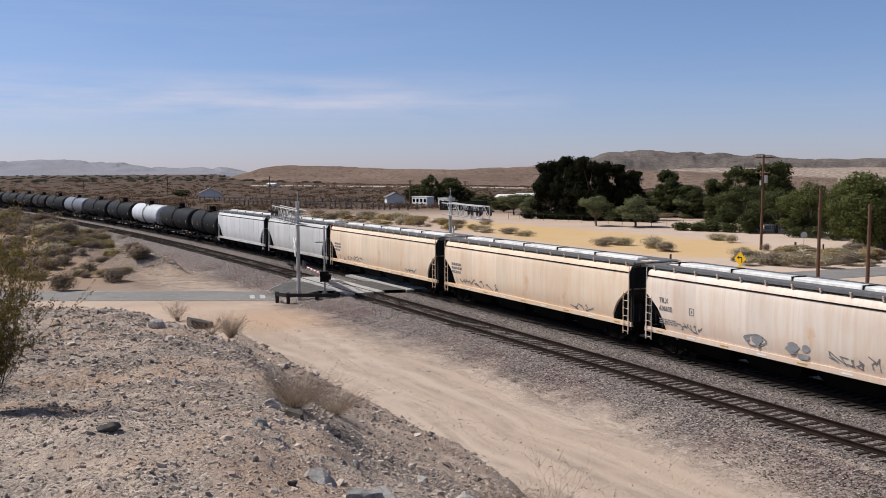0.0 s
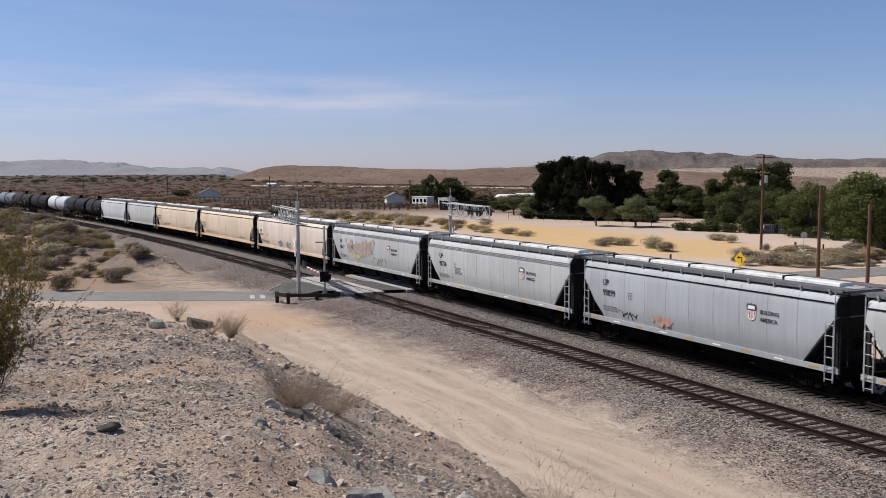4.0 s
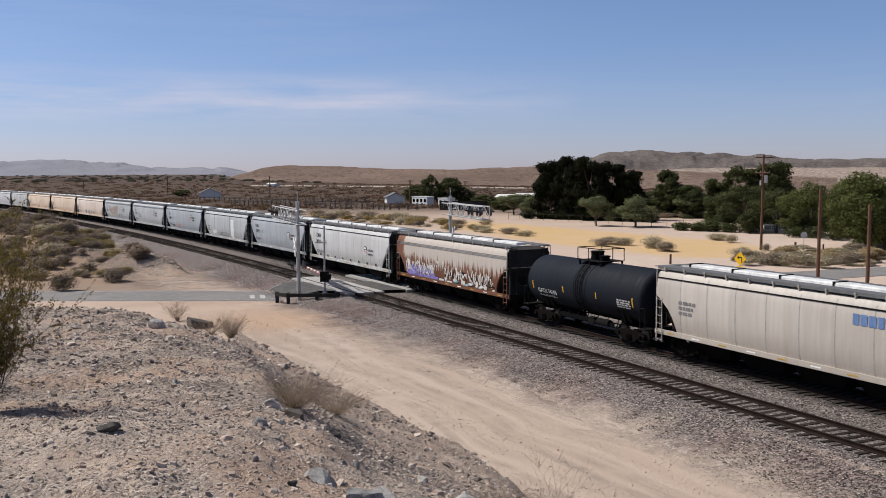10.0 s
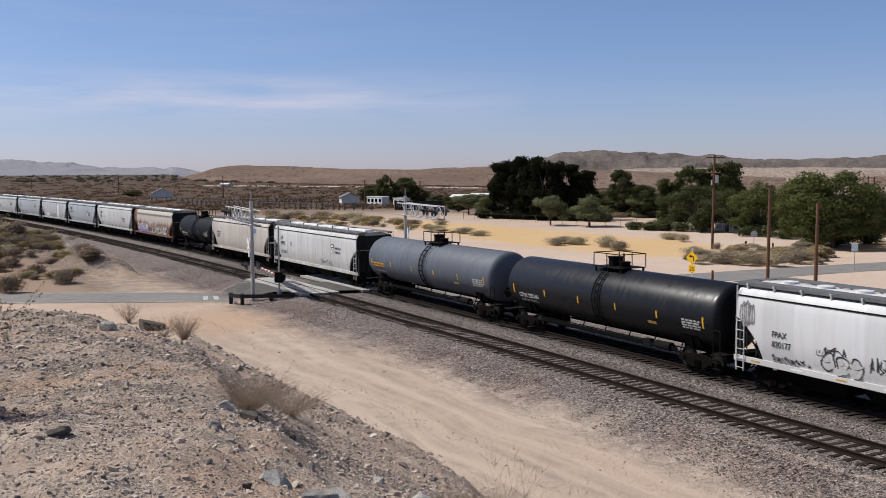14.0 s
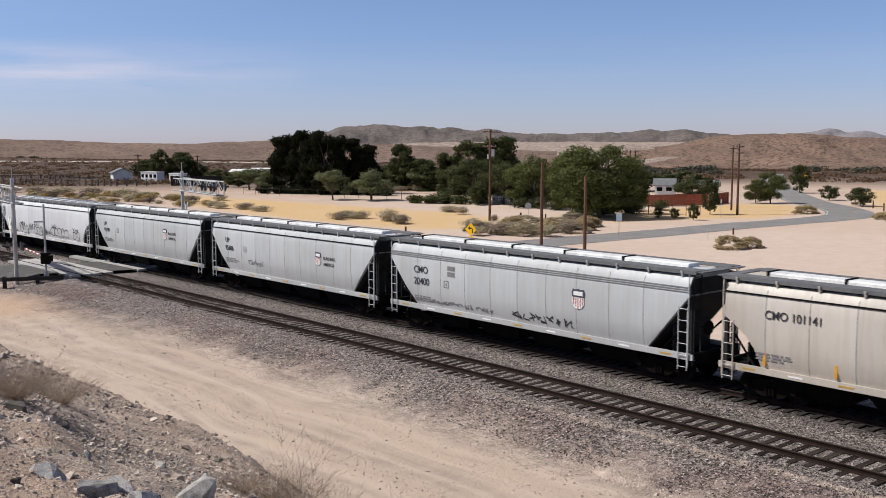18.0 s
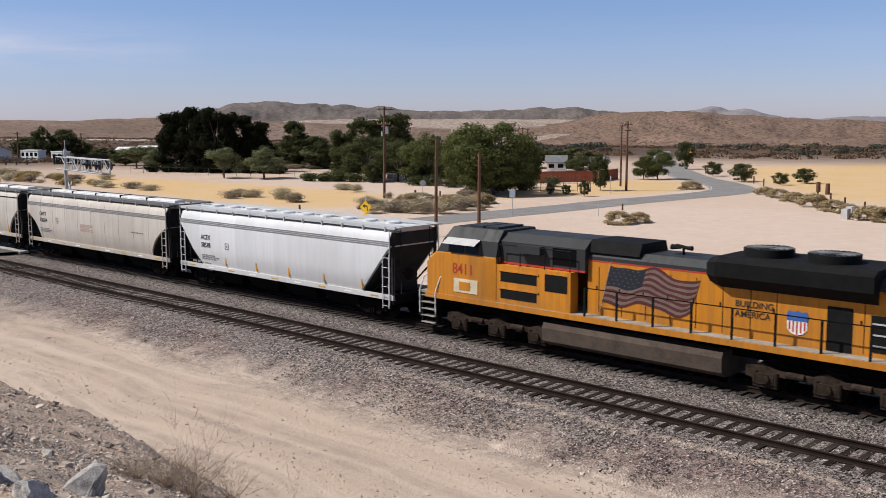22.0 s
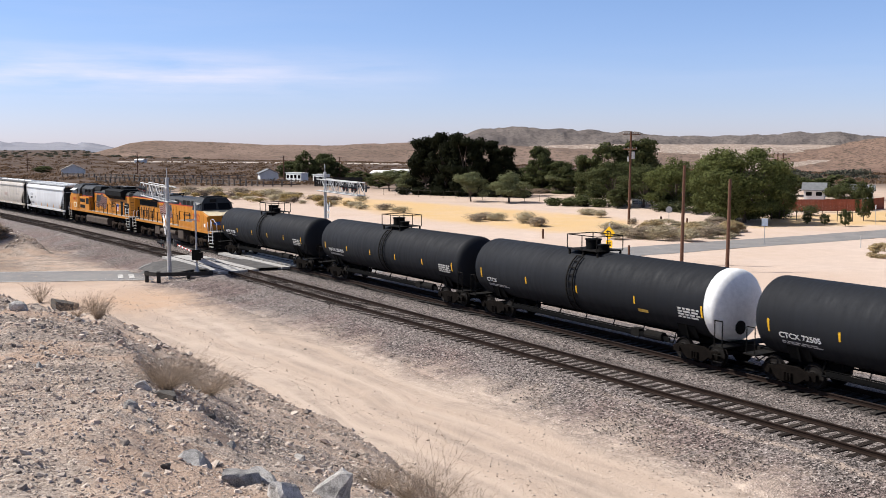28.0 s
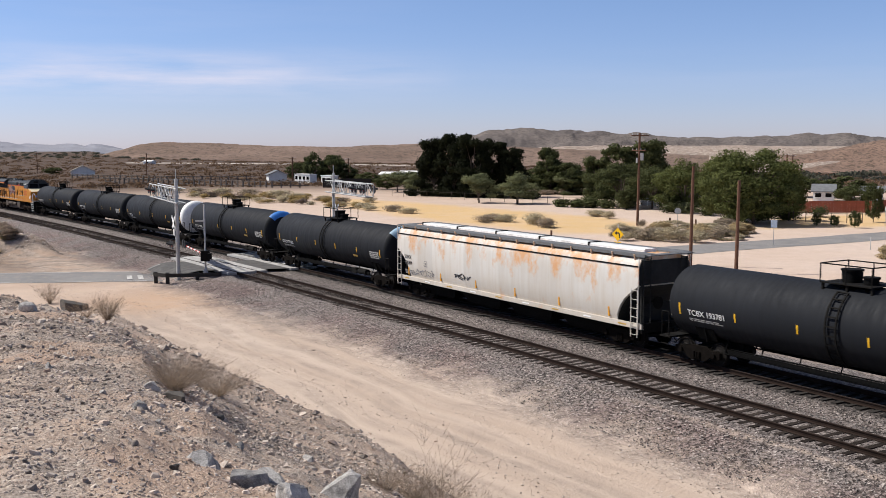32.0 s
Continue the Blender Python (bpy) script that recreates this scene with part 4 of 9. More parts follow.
def hopper(L, material, label, seams=9, hatch="trough", trim=None, lines=(3.72,), reflect=True, walk_mat=None, zc=2.85, cut=1.4):
    """A covered hopper car, front at +x, with its parts."""
    car = thing("hopper_car", None, None, label, "freight car", "cars of the freight train")
    half, le = L / 2 - 0.75, L / 2 - 0.55
    trim = trim or material
    body = part("body", shared(("body", round(half, 1), cut, zc), lambda: hopper_body_mesh(round(half, 1), cut, zc)), material, car)
    for i in range(seams):
        x = -half + cut * 0.6 + (2 * half - cut * 1.2) * (i + 0.5) / seams
        part("panel_seam", shared("seam", lambda: side_strip_mesh(0.035, 0.004, FLANK)), SEAM, body, m=pose(x, 0, 0))
        part("panel_seam", shared("seam", lambda: side_strip_mesh(0.035, 0.004, FLANK)), SEAM, body, m=pose(x, 0, 0, 0, 0, 180))
    for z in lines:
        y = float(np.interp(z, [p[1] for p in FLANK], [p[0] for p in FLANK]))
        for sg in (1, -1):
            bm = B()
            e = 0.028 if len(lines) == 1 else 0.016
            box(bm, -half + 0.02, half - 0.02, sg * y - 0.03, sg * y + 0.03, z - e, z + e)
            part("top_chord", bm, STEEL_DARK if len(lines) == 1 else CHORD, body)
    for sg in (1, -1):
        bm = B()
        box(bm, -le, le, sg * 1.47 - 0.06, sg * 1.47 + 0.06, 1.0, 1.22)
        box(bm, -le, le, sg * 1.47 - 0.1, sg * 1.47 + 0.03, 0.98, 1.01)
        part("side_sill", bm, trim, car, bevel=0.01)
        if reflect:
            for i in range(9):
                x = -le + 1.2 + (2 * le - 2.4) * i / 8
                bm = B()
                box(bm, x - 0.26, x + 0.26, sg * 1.533, sg * 1.539, 1.075, 1.135)
                part("reflector", bm, REFLECT if i % 2 == 0 else WHITE, car)
    # running boards, brackets and hatches on the roof
    for sg in (1, -1):
        bm = B()
        box(bm, -half - 0.2, half + 0.2, min(sg * 0.62, sg * 1.38), max(sg * 0.62, sg * 1.38), 4.21, 4.25)
        box(bm, -half - 0.2, half + 0.2, sg * 1.38 - 0.012, sg * 1.38 + 0.012, 4.12, 4.26)
        part("running_board", bm, walk_mat or GRATE, car)
        nb = int(2 * half / 1.35)
        for i in range(nb):
            x = -half + 0.4 + (2 * half - 0.8) * i / (nb - 1)

            def brk():
                bm = B()
                loft(bm, [[(x, y, z) for y, z in ((1.36, 3.96), (1.42, 4.02), (1.46, 4.2), (1.46, 4.24), (1.3, 4.16))] for x in (-0.03, 0.03)])
                box(bm, -0.03, 0.03, 0.64, 1.37, 4.16, 4.205)
                return mesh_of(bm, "bracket")
            part("bracket", shared("bracket", brk), trim, car, m=pose(x, 0, 0, 0, 0, 0 if sg > 0 else 180))
    if hatch == "trough":
        nh = 5
        for i in range(nh):
            a = -half + 0.9 + (2 * half - 1.8) * i / nh
            b = a + (2 * half - 1.8) / nh - 0.06
            bm = B()
            loft(bm, [[(x, y, z) for y, z in ((-0.36, 4.12), (-0.36, 4.3), (-0.3, 4.35), (0.3, 4.35), (0.36, 4.3), (0.36, 4.12))] for x in (a, b)])
            h = part("hatch_cover", bm, LID, car, bevel=0.015)
            bm = B()
            box(bm, b - 0.02, b + 0.05, -0.4, 0.4, 4.15, 4.39)
            part("hatch_clamp", bm, STEEL_DARK, h)
    else:
        for i in range(10):
            x = -half + 1.3 + (2 * half - 2.6) * i / 9

            def lidm():
                bm = B()
                rod(bm, (0, 0, 4.18), (0, 0, 4.31), 0.34, 20)
                rod(bm, (0, 0, 4.31), (0, 0, 4.34), 0.3, 20, 0.1)
                return mesh_of(bm, "hatch_cover", True)
            part("hatch_cover", shared("round_hatch", lidm), LID, car, m=pose(x, 0, 0))
    # ends: platform, sill, posts, ladders, brake wheel
    dark = STEEL_DARK
    for k in (1, -1):
        bm = B()
        box(bm, min(k * (half - cut), k * le), max(k * (half - cut), k * le), -1.42, 1.42, 1.0, 1.06)
        box(bm, min(k * (le - 0.12), k * le), max(k * (le - 0.12), k * le), -1.5, 1.5, 0.82, 1.24)
        part("end_platform", bm, dark, car)
        for sg in (1, -1):
            bm = B()
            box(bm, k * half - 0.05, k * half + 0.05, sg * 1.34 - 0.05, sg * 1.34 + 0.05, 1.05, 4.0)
            part("corner_post", bm, END_SHADE, car)
            bm = B()
            rod(bm, (k * (half + 0.03), sg * 1.585, 0.75), (k * (half + 0.03), sg * 1.56, 4.12), 0.024, 6)
            part("grab_rail", bm, trim, car)
            lad = round(min(zc - 0.1, 2.95), 2)
            part("side_ladder", shared(("side_ladder", lad), lambda: ladder_mesh(0.62, lad, 0.4, 6)), trim, car, m=pose(k * (half - 0.2), sg * 1.585, 0))
            part("end_ladder", shared("end_ladder", lambda: ladder_mesh(1.0, 4.1, 0.42, 8)), END_SHADE, car, m=pose(k * (half + 0.1), sg * 1.12, 0, 0, 0, 90))
            bm = B()
            rod(bm, (k * (half - cut * 0.8), sg * 1.2, 1.05), (k * (half - 0.1), sg * 1.2, 2.35), 0.04, 6)
            part("brace", bm, dark, car)
        # end and slope sheets take the dark colour painted for the shaded car ends
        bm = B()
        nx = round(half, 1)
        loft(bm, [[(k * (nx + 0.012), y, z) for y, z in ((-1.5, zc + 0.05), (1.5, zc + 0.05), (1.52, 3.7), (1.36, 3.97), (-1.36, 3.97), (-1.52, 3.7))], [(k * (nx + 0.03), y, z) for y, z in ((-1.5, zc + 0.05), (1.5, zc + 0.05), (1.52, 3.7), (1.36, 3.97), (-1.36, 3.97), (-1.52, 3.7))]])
        part("end_sheet", bm, END_SHADE, car)
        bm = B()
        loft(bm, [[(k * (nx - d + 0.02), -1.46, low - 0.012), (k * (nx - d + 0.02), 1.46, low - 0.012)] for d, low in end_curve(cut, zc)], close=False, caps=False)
        part("slope_sheet", bm, END_SHADE, car)
        # added dark plate closes the open end and stands for shade below the slope
        part("shade_plate", box(B(), k * (nx - cut * 0.5) - 0.03, k * (nx - cut * 0.5) + 0.03, -1.15, 1.15, 1.06, zc - 0.52 * (zc - 1.1)), END_SHADE, car)
        bm = B()
        box(bm, min(k * half, k * (half + 0.45)), max(k * half, k * (half + 0.45)), -1.36, 1.36, 4.2, 4.235)
        part("end_walkway", bm, walk_mat or GRATE, car)
        coupler(car, k * L / 2, k > 0)
        truck(car, k * (L / 2 - 2.35))
    bm = B()
    rod(bm, (-half - 0.22, 0.55, 2.1), (-half - 0.17, 0.55, 2.1), 0.28, 16)
    rod(bm, (-half - 0.22, 0.55, 2.1), (-half + 0.2, 0.55, 2.1), 0.04, 6)
    part("brake_wheel", bm, STEEL_DARK, car)
    bm = B()
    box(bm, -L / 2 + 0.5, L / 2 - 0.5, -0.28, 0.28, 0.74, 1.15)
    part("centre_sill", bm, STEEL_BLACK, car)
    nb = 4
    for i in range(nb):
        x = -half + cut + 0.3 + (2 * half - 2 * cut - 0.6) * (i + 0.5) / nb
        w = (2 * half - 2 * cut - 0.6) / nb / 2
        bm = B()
        # bays are widened and blackened to stand for the shade below the sill
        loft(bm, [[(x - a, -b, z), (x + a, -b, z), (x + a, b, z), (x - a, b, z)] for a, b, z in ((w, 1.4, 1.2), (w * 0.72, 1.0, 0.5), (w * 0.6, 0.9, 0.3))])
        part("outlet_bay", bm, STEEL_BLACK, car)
    return car


def flank_y(z):
    return float(np.interp(z, [p[1] for p in FLANK], [p[0] for p in FLANK])) + 0.012


def shell_mesh(half, r, zc, seg=40):
    bm = B()
    prof = []
    head = r * 0.36
    for i in range(9):
        a = math.pi / 2 * (1 - i / 8)
        prof.append((half - head + head * math.sin(a), max(r * math.cos(a), 0.002)))
    line = [(x, q) for x, q in prof] + [(-x, q) for x, q in prof[::-1]]
    loft(bm, [[(x, q * math.cos(t), zc + q * math.sin(t)) for t in (2 * math.pi * j / seg for j in range(seg))] for x, q in line])
    return mesh_of(bm, "tank_shell", True)


def tank(L, material, label, r=1.48, marks=5, head_mat=None, head_cap=None, rings=0, deck_x=0.0):
    """A tank car, front at +x; marks: yellow strips along the flank."""
    car = thing("tank_car", None, None, label, "freight car", "cars of the freight train")
    zc = r + 0.97
    half = round(L / 2 - 0.62, 1)
    part("tank_shell", shared(("shell", half, r), lambda: shell_mesh(half, r, zc)), material, car)
    if head_mat is not None:
        bm = B()
        hd = r * 0.36
        pr = [(-(half - hd) - hd * math.sin(a) * 1.01, r * 1.008 * math.cos(a)) for a in (math.pi / 2 * i / 8 for i in range(9))]
        pr = [(-(half - hd) + 0.35, r * 1.008)] + [(x, max(q, 0.003)) for x, q in pr]
        th = [2 * math.pi * j / 40 for j in range(40)]
        if head_cap is None:
            loft(bm, [[(x, q * math.cos(t), zc + q * math.sin(t)) for t in th] for x, q in pr], caps=False)
        else:
            th = [math.pi / 2 + (j / 20 - 0.5) * 1.5 for j in range(21)]
            loft(bm, [[(x, q * math.cos(t), zc + q * math.sin(t)) for t in th] for x, q in pr[1:6]], close=False, caps=False)
        part("head_cover", bm, head_mat, car, smooth=True)
    for i in range(rings):
        bm = B()
        x = (-0.55, 0.55)[i % 2]
        th = [2 * math.pi * j / 40 for j in range(40)]
        loft(bm, [[(x + dx, (r + 0.02) * math.cos(t), zc + (r + 0.02) * math.sin(t)) for t in th] for dx in (-0.04, 0.04)])
        part("band", bm, material, car)
    # platform, dome and rails on the top
    zt = zc + r

    def deck():
        bm = B()
        box(bm, -1.05, 1.05, -0.8, 0.8, zt + 0.05, zt + 0.09)
        for x in (-1.0, 0, 1.0):
            for y in (-0.7, 0.7):
                box(bm, x - 0.04, x + 0.04, y - 0.04, y + 0.04, zt - 0.3, zt + 0.06)
        return mesh_of(bm, "platform")

    def rails():
        bm = B()
        c = [(-1.05, -0.8), (1.05, -0.8), (1.05, 0.8), (-1.05, 0.8)]
        for i, (x, y) in enumerate(c):
            rod(bm, (x, y, zt + 0.08), (x, y, zt + 0.76), 0.025, 6)
            x2, y2 = c[(i + 1) % 4]
            rod(bm, (x, y, zt + 0.76), (x2, y2, zt + 0.76), 0.025, 6)
            if i % 2 == 0:
                rod(bm, ((x + x2) / 2, y, zt + 0.08), ((x + x2) / 2, y, zt + 0.76), 0.025, 6)
        return mesh_of(bm, "guard_rail")

    def dome():
        bm = B()
        rod(bm, (0.3, 0, zt - 0.05), (0.3, 0, zt + 0.5), 0.36, 20)
        rod(bm, (0.3, 0, zt + 0.5), (0.3, 0, zt + 0.56), 0.4, 20)
        rod(bm, (-0.55, 0.1, zt - 0.05), (-0.55, 0.1, zt + 0.3), 0.26, 18)
        rod(bm, (-0.55, 0.1, zt + 0.3), (-0.55, 0.1, zt + 0.36), 0.3, 18)
        return mesh_of(bm, "dome", True)
    part("platform", shared(("deck", r), deck), STEEL_DARK, car, m=pose(deck_x, 0, 0))
    part("guard_rail", shared(("rails", r), rails), STEEL_DARK, car, m=pose(deck_x, 0, 0))
    part("dome", shared(("dome", r), dome), STEEL_BLACK, car, m=pose(deck_x * 0.5, 0, 0))
    for sg in (1, -1):
        def arc_ladder():
            bm = B()
            st = [radians(-58 + 12.5 * i + d) for i in range(10) for d in (-0.9, 0.9)]
            rails_ = []
            for xo, xi in ((-0.25, -0.19), (0.25, 0.19)):
                rails_.append([[bm.verts.new((x, q * math.cos(a), zc + q * math.sin(a))) for x, q in ((xo, r + 0.12), (xi, r + 0.12), (xi, r + 0.07), (xo, r + 0.07))] for a in st])
            for rows in rails_:
                for p, q in zip(rows, rows[1:]):
                    for i in range(4):
                        bm.faces.new((p[i], p[(i + 1) % 4], q[(i + 1) % 4], q[i]))
            for j in range(0, 20, 2):
                p, q = rails_[0], rails_[1]
                bm.faces.new((p[j][1], q[j][1], q[j + 1][1], p[j + 1][1]))
                bm.faces.new((p[j][2], p[j + 1][2], q[j + 1][2], q[j][2]))
            return mesh_of(bm, "ladder")
        part("ladder", shared(("arc_ladder", r), arc_ladder), STEEL_DARK, car, m=pose(deck_x, 0, 0, 0, 0, 0 if sg > 0 else 180))
    # yellow strips on the flank
    for i in range(marks):
        x = half - 1.0 - (2 * half - 2.0) * i / max(marks - 1, 1)

        rise = 4.8 if i in (0, marks - 1) else 3.4

        def strip():
            bm = B()
            loft(bm, [[(dx, (r + 0.006) * math.cos(a), zc + (r + 0.006) * math.sin(a)) for dx in (-0.04, 0.04)] for a in (radians(-8.2 + rise * (j - 2)) for j in range(5))], close=False, caps=False)
            return mesh_of(bm, "reflector")
        for sg in (1, -1):
            part("reflector", shared(("strip", r, rise), strip), YELLOW, car, m=pose(x, 0, 0, 0, 0, 0 if sg > 0 else 180))
    reach = round(half - 3.0, 1)

    def rigging():
        bm = B()
        rod(bm, (-reach, 0.95, 0.62), (reach, 0.95, 0.62), 0.035, 6)
        rod(bm, (-reach, 0.7, 0.78), (reach, 0.7, 0.78), 0.03, 6)
        for j in range(7):
            x = -reach + 2 * reach * j / 6
            rod(bm, (x, 0.95, 0.6), (x, 0.72, zc - r * 0.86), 0.03, 5)
        return mesh_of(bm, "brake_rigging")
    for sg in (1, -1):
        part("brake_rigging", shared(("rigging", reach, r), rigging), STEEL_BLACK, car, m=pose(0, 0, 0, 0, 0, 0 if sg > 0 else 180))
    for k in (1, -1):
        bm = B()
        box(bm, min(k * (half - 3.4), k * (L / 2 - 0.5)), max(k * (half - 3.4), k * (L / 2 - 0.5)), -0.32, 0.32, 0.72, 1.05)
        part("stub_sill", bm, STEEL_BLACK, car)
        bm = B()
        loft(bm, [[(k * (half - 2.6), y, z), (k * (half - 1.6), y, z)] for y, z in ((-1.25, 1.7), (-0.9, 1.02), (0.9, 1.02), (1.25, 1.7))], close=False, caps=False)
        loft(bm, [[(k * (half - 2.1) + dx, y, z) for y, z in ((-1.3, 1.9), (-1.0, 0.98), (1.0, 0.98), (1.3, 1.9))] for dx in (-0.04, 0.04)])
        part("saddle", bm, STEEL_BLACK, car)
        bm = B()
        box(bm, min(k * (L / 2 - 1.1), k * (L / 2 - 0.5)), max(k * (L / 2 - 1.1), k * (L / 2 - 0.5)), -1.45, 1.45, 0.92, 0.98)
        part("end_platform", bm, STEEL_DARK, car)
        for sg in (1, -1):
            bm = B()
            pipe(bm, [(k * (L / 2 - 1.0), sg * 1.4, 0.95), (k * (L / 2 - 1.0), sg * 1.4, 2.0), (k * (L / 2 - 0.6), sg * 1.4, 2.0), (k * (L / 2 - 0.6), sg * 1.4, 0.95)], 0.025)
            part("hand_rail", bm, STEEL_DARK, car)
            for z in (0.35, 0.62):
                part("step", box(B(), k * (L / 2 - 0.8) - 0.22, k * (L / 2 - 0.8) + 0.22, sg * 1.42 - 0.03, sg * 1.42 + 0.03, z, z + 0.03), STEEL_DARK, car)
        coupler(car, k * L / 2, k > 0)
        truck(car, k * (L / 2 - 2.3))
    bm = B()
    for sg in (1, -1):
        box(bm, -half + 3.2, half - 3.2, sg * 0.95 - 0.04, sg * 0.95 + 0.04, 0.66, 0.8)
    part("side_pipe", bm, STEEL_BLACK, car)
    bm = B()
    rod(bm, (-half + 3.6, 0.9, 0.75), (-half + 4.6, 0.9, 0.75), 0.2, 12)
    box(bm, -half + 5.0, -half + 5.5, 0.7, 1.0, 0.55, 0.9)
    part("brake_gear", bm, STEEL_DARK, car)
    bm = B()
    rod(bm, (-half - 0.2, 0.5, 1.7), (-half - 0.15, 0.5, 1.7), 0.28, 16)
    part("brake_wheel", bm, STEEL_DARK, car)
    return car


# paints of the cars
P_GREY = paint("pale_grey_paint", (0.5, 0.52, 0.53), (0.33, 0.3, 0.27), 0.3)
P_GREY2 = paint("grey_paint", (0.42, 0.45, 0.48), (0.26, 0.25, 0.24), 0.35)
P_LIGHT = paint("off_white_paint", (0.6, 0.605, 0.6), (0.36, 0.315, 0.26), 0.32)
P_WARM = paint("cream_grey_paint", (0.56, 0.515, 0.46), (0.34, 0.28, 0.22), 0.4)
P_WHITE = paint("clean_white_paint", (0.66, 0.67, 0.68), (0.42, 0.385, 0.35), 0.25)
P_BEIGE = paint("rust_stained_beige_paint", (0.79, 0.655, 0.51), (0.68, 0.44, 0.26), 0.55, 0.25, (0.6, 0.3, 0.12))
P_PALE_BEIGE = paint("pale_beige_paint", (0.78, 0.69, 0.6), (0.64, 0.42, 0.28), 0.55, 0.2, (0.6, 0.3, 0.1))
P_RUST = paint("rust_patched_white_paint", (0.62, 0.595, 0.55), (0.46, 0.36, 0.25), 0.35, 0.6, (0.6, 0.31, 0.13), crown=0.09)


def drip_paint(name, top, low, z0, spread):
    """Old paint of which the lower half has turned brown in running streaks."""
    m, n, l, bs = tree_of(name)
    vec = n.new("ShaderNodeTexCoord").outputs["Object"]
    mp = n.new("ShaderNodeMapping")
    mp.inputs["Scale"].default_value = (3.4, 1.0, 0.12)
    l.new(vec, mp.inputs["Vector"])
    run = noise_node(n, l, mp.outputs["Vector"], 1.3, 6.0, 0.7)
    z = n.new("ShaderNodeSeparateXYZ")
    l.new(vec, z.inputs[0])
    edge = math_node(n, l, "ADD", z.outputs["Z"], ramp(n, l, run, 0.25, 0.75, spread, -spread))
    fac = ramp(n, l, edge, z0 + 0.12, z0 - 0.12)
    front = ramp(n, l, math_node(n, l, "ADD", z.outputs["X"], ramp(n, l, run, 0.3, 0.7, -0.2, 0.2)), 7.0, 7.2)
    fac = math_node(n, l, "MAXIMUM", fac, front)
    cloud = noise_node(n, l, vec, 1.2, 6.0)
    lowc = mixc(n, l, ramp(n, l, cloud, 0.35, 0.7), low, tuple(v * 1.7 for v in low))
    topc = mixc(n, l, ramp(n, l, run, 0.4, 0.75, 0, 0.5), top, (0.42, 0.33, 0.26))
    l.new(mixc(n, l, fac, topc, lowc), bs.inputs["Base Color"])
    bs.inputs["Roughness"].default_value, bs.inputs["Specular IOR Level"].default_value = 0.65, 0.3
    bump(n, l, bs, cloud, 0.15, 0.02)
    return m


P_BROWN = drip_paint("brown_rust_below_white_paint", (0.51, 0.46, 0.41), (0.13, 0.056, 0.03), 2.5, 0.85)
T_BLACK = paint("black_tank_paint", (0.0115, 0.013, 0.0165), (0.018, 0.0182, 0.0195), 0.3, rough=0.66, shine=0.16)
T_BLUE = paint("blue_black_tank_paint", (0.01, 0.013, 0.02), (0.03, 0.03, 0.032), 0.2, rough=0.65, shine=0.12)
T_GLOSS = paint("glossy_black_tank_paint", (0.006, 0.007, 0.011), (0.014, 0.013, 0.013), 0.2, rough=0.36, shine=0.3)
T_GREY = paint("grey_tank_paint", (0.15, 0.172, 0.21), (0.12, 0.112, 0.11), 0.35, rough=0.45)
T_SLATE = paint("slate_grey_tank_paint", (0.1, 0.117, 0.148), (0.075, 0.07, 0.068), 0.35, rough=0.55)
T_WHITE = paint("silver_white_tank_paint", (0.55, 0.58, 0.62), (0.3, 0.28, 0.26), 0.3)

# joints between the cars at the start, from the front of the train to its end, in metres along the track
JOINTS = [306.5, 291.0, 275.2, 258.9, 245.8, 229.3, 212.7, 195.1, 178.6, 162.1, 145.8, 133.2, 114.9, 97.0, 74.9, 52.6, 30.9, 12.0, -7.5, -26.1, -44.4, -62.4, -81.7, -99.7,
          -112.5, -130.4, -149.3, -168.2, -186.6, -207.0, -225.0, -243.3, -262.3, -279.9, -298.2, -316.3, -339.2, -361.0, -379.0, -397.6, -416.3, -434.8, -453.3, -475.6, -493.5]
ADVANCE = (519.08574, 50.64021, -99.54458, 49.2254)


def advance(t):
    u = t / 32
    return sum(c * u ** (k + 1) for k, c in enumerate(ADVANCE))


TRAIN = []          # (thing, place of its middle at the start)


def add(car, i, ahead=0.0):
    TRAIN.append((car, (JOINTS[i] + JOINTS[i + 1]) / 2 + ahead))
    return car


def length(i):
    return JOINTS[i] - JOINTS[i + 1]


TK = "black tank car with yellow reflective strips"
for i, m_ in enumerate((T_BLACK, T_BLACK, T_BLACK, T_BLACK, T_BLACK, T_GREY, T_BLACK, T_BLACK, T_WHITE, T_BLACK, T_BLACK)):
    if i < 11:
        add(tank(length(i), m_, "silver-white tank car in the train" if m_ is T_WHITE else "grey tank car in the train" if m_ is T_GREY else TK), i)
add(hopper(length(11), P_WHITE, "white covered hopper car"), 11)
add(hopper(length(12), P_LIGHT, "pale grey covered hopper car"), 12)
b1 = add(hopper(length(13), P_BEIGE, "rust-stained beige covered hopper car", 0), 13, 0.5)
b2 = add(hopper(length(14), P_BEIGE, "rust-stained beige covered hopper car", 0), 14, 0.5)
b3 = add(hopper(length(15), P_PALE_BEIGE, "pale beige covered hopper car with graffiti", 0), 15, 0.5)
g1 = add(hopper(length(16), P_GREY, "pale grey covered hopper car with faded graffiti", cut=1.75, zc=3.15, lines=(3.55, 3.63, 3.71)), 16, 0.5)
g2 = add(hopper(length(17), P_GREY, "pale grey covered hopper car", cut=1.75, zc=3.15, lines=(3.55, 3.63, 3.71)), 17, 0.5)
g3 = add(hopper(length(18), P_GREY2, "blue-grey covered hopper car", cut=1.75, zc=3.15), 18, 0.5)
g4 = add(hopper(length(19), P_GREY, "pale grey covered hopper car with one white panel", 7, cut=1.75, zc=3.15), 19, 0.5)
g5 = add(hopper(length(20), P_GREY2, "blue-grey covered hopper car with a shield", cut=1.75, zc=3.15), 20, 0.5)
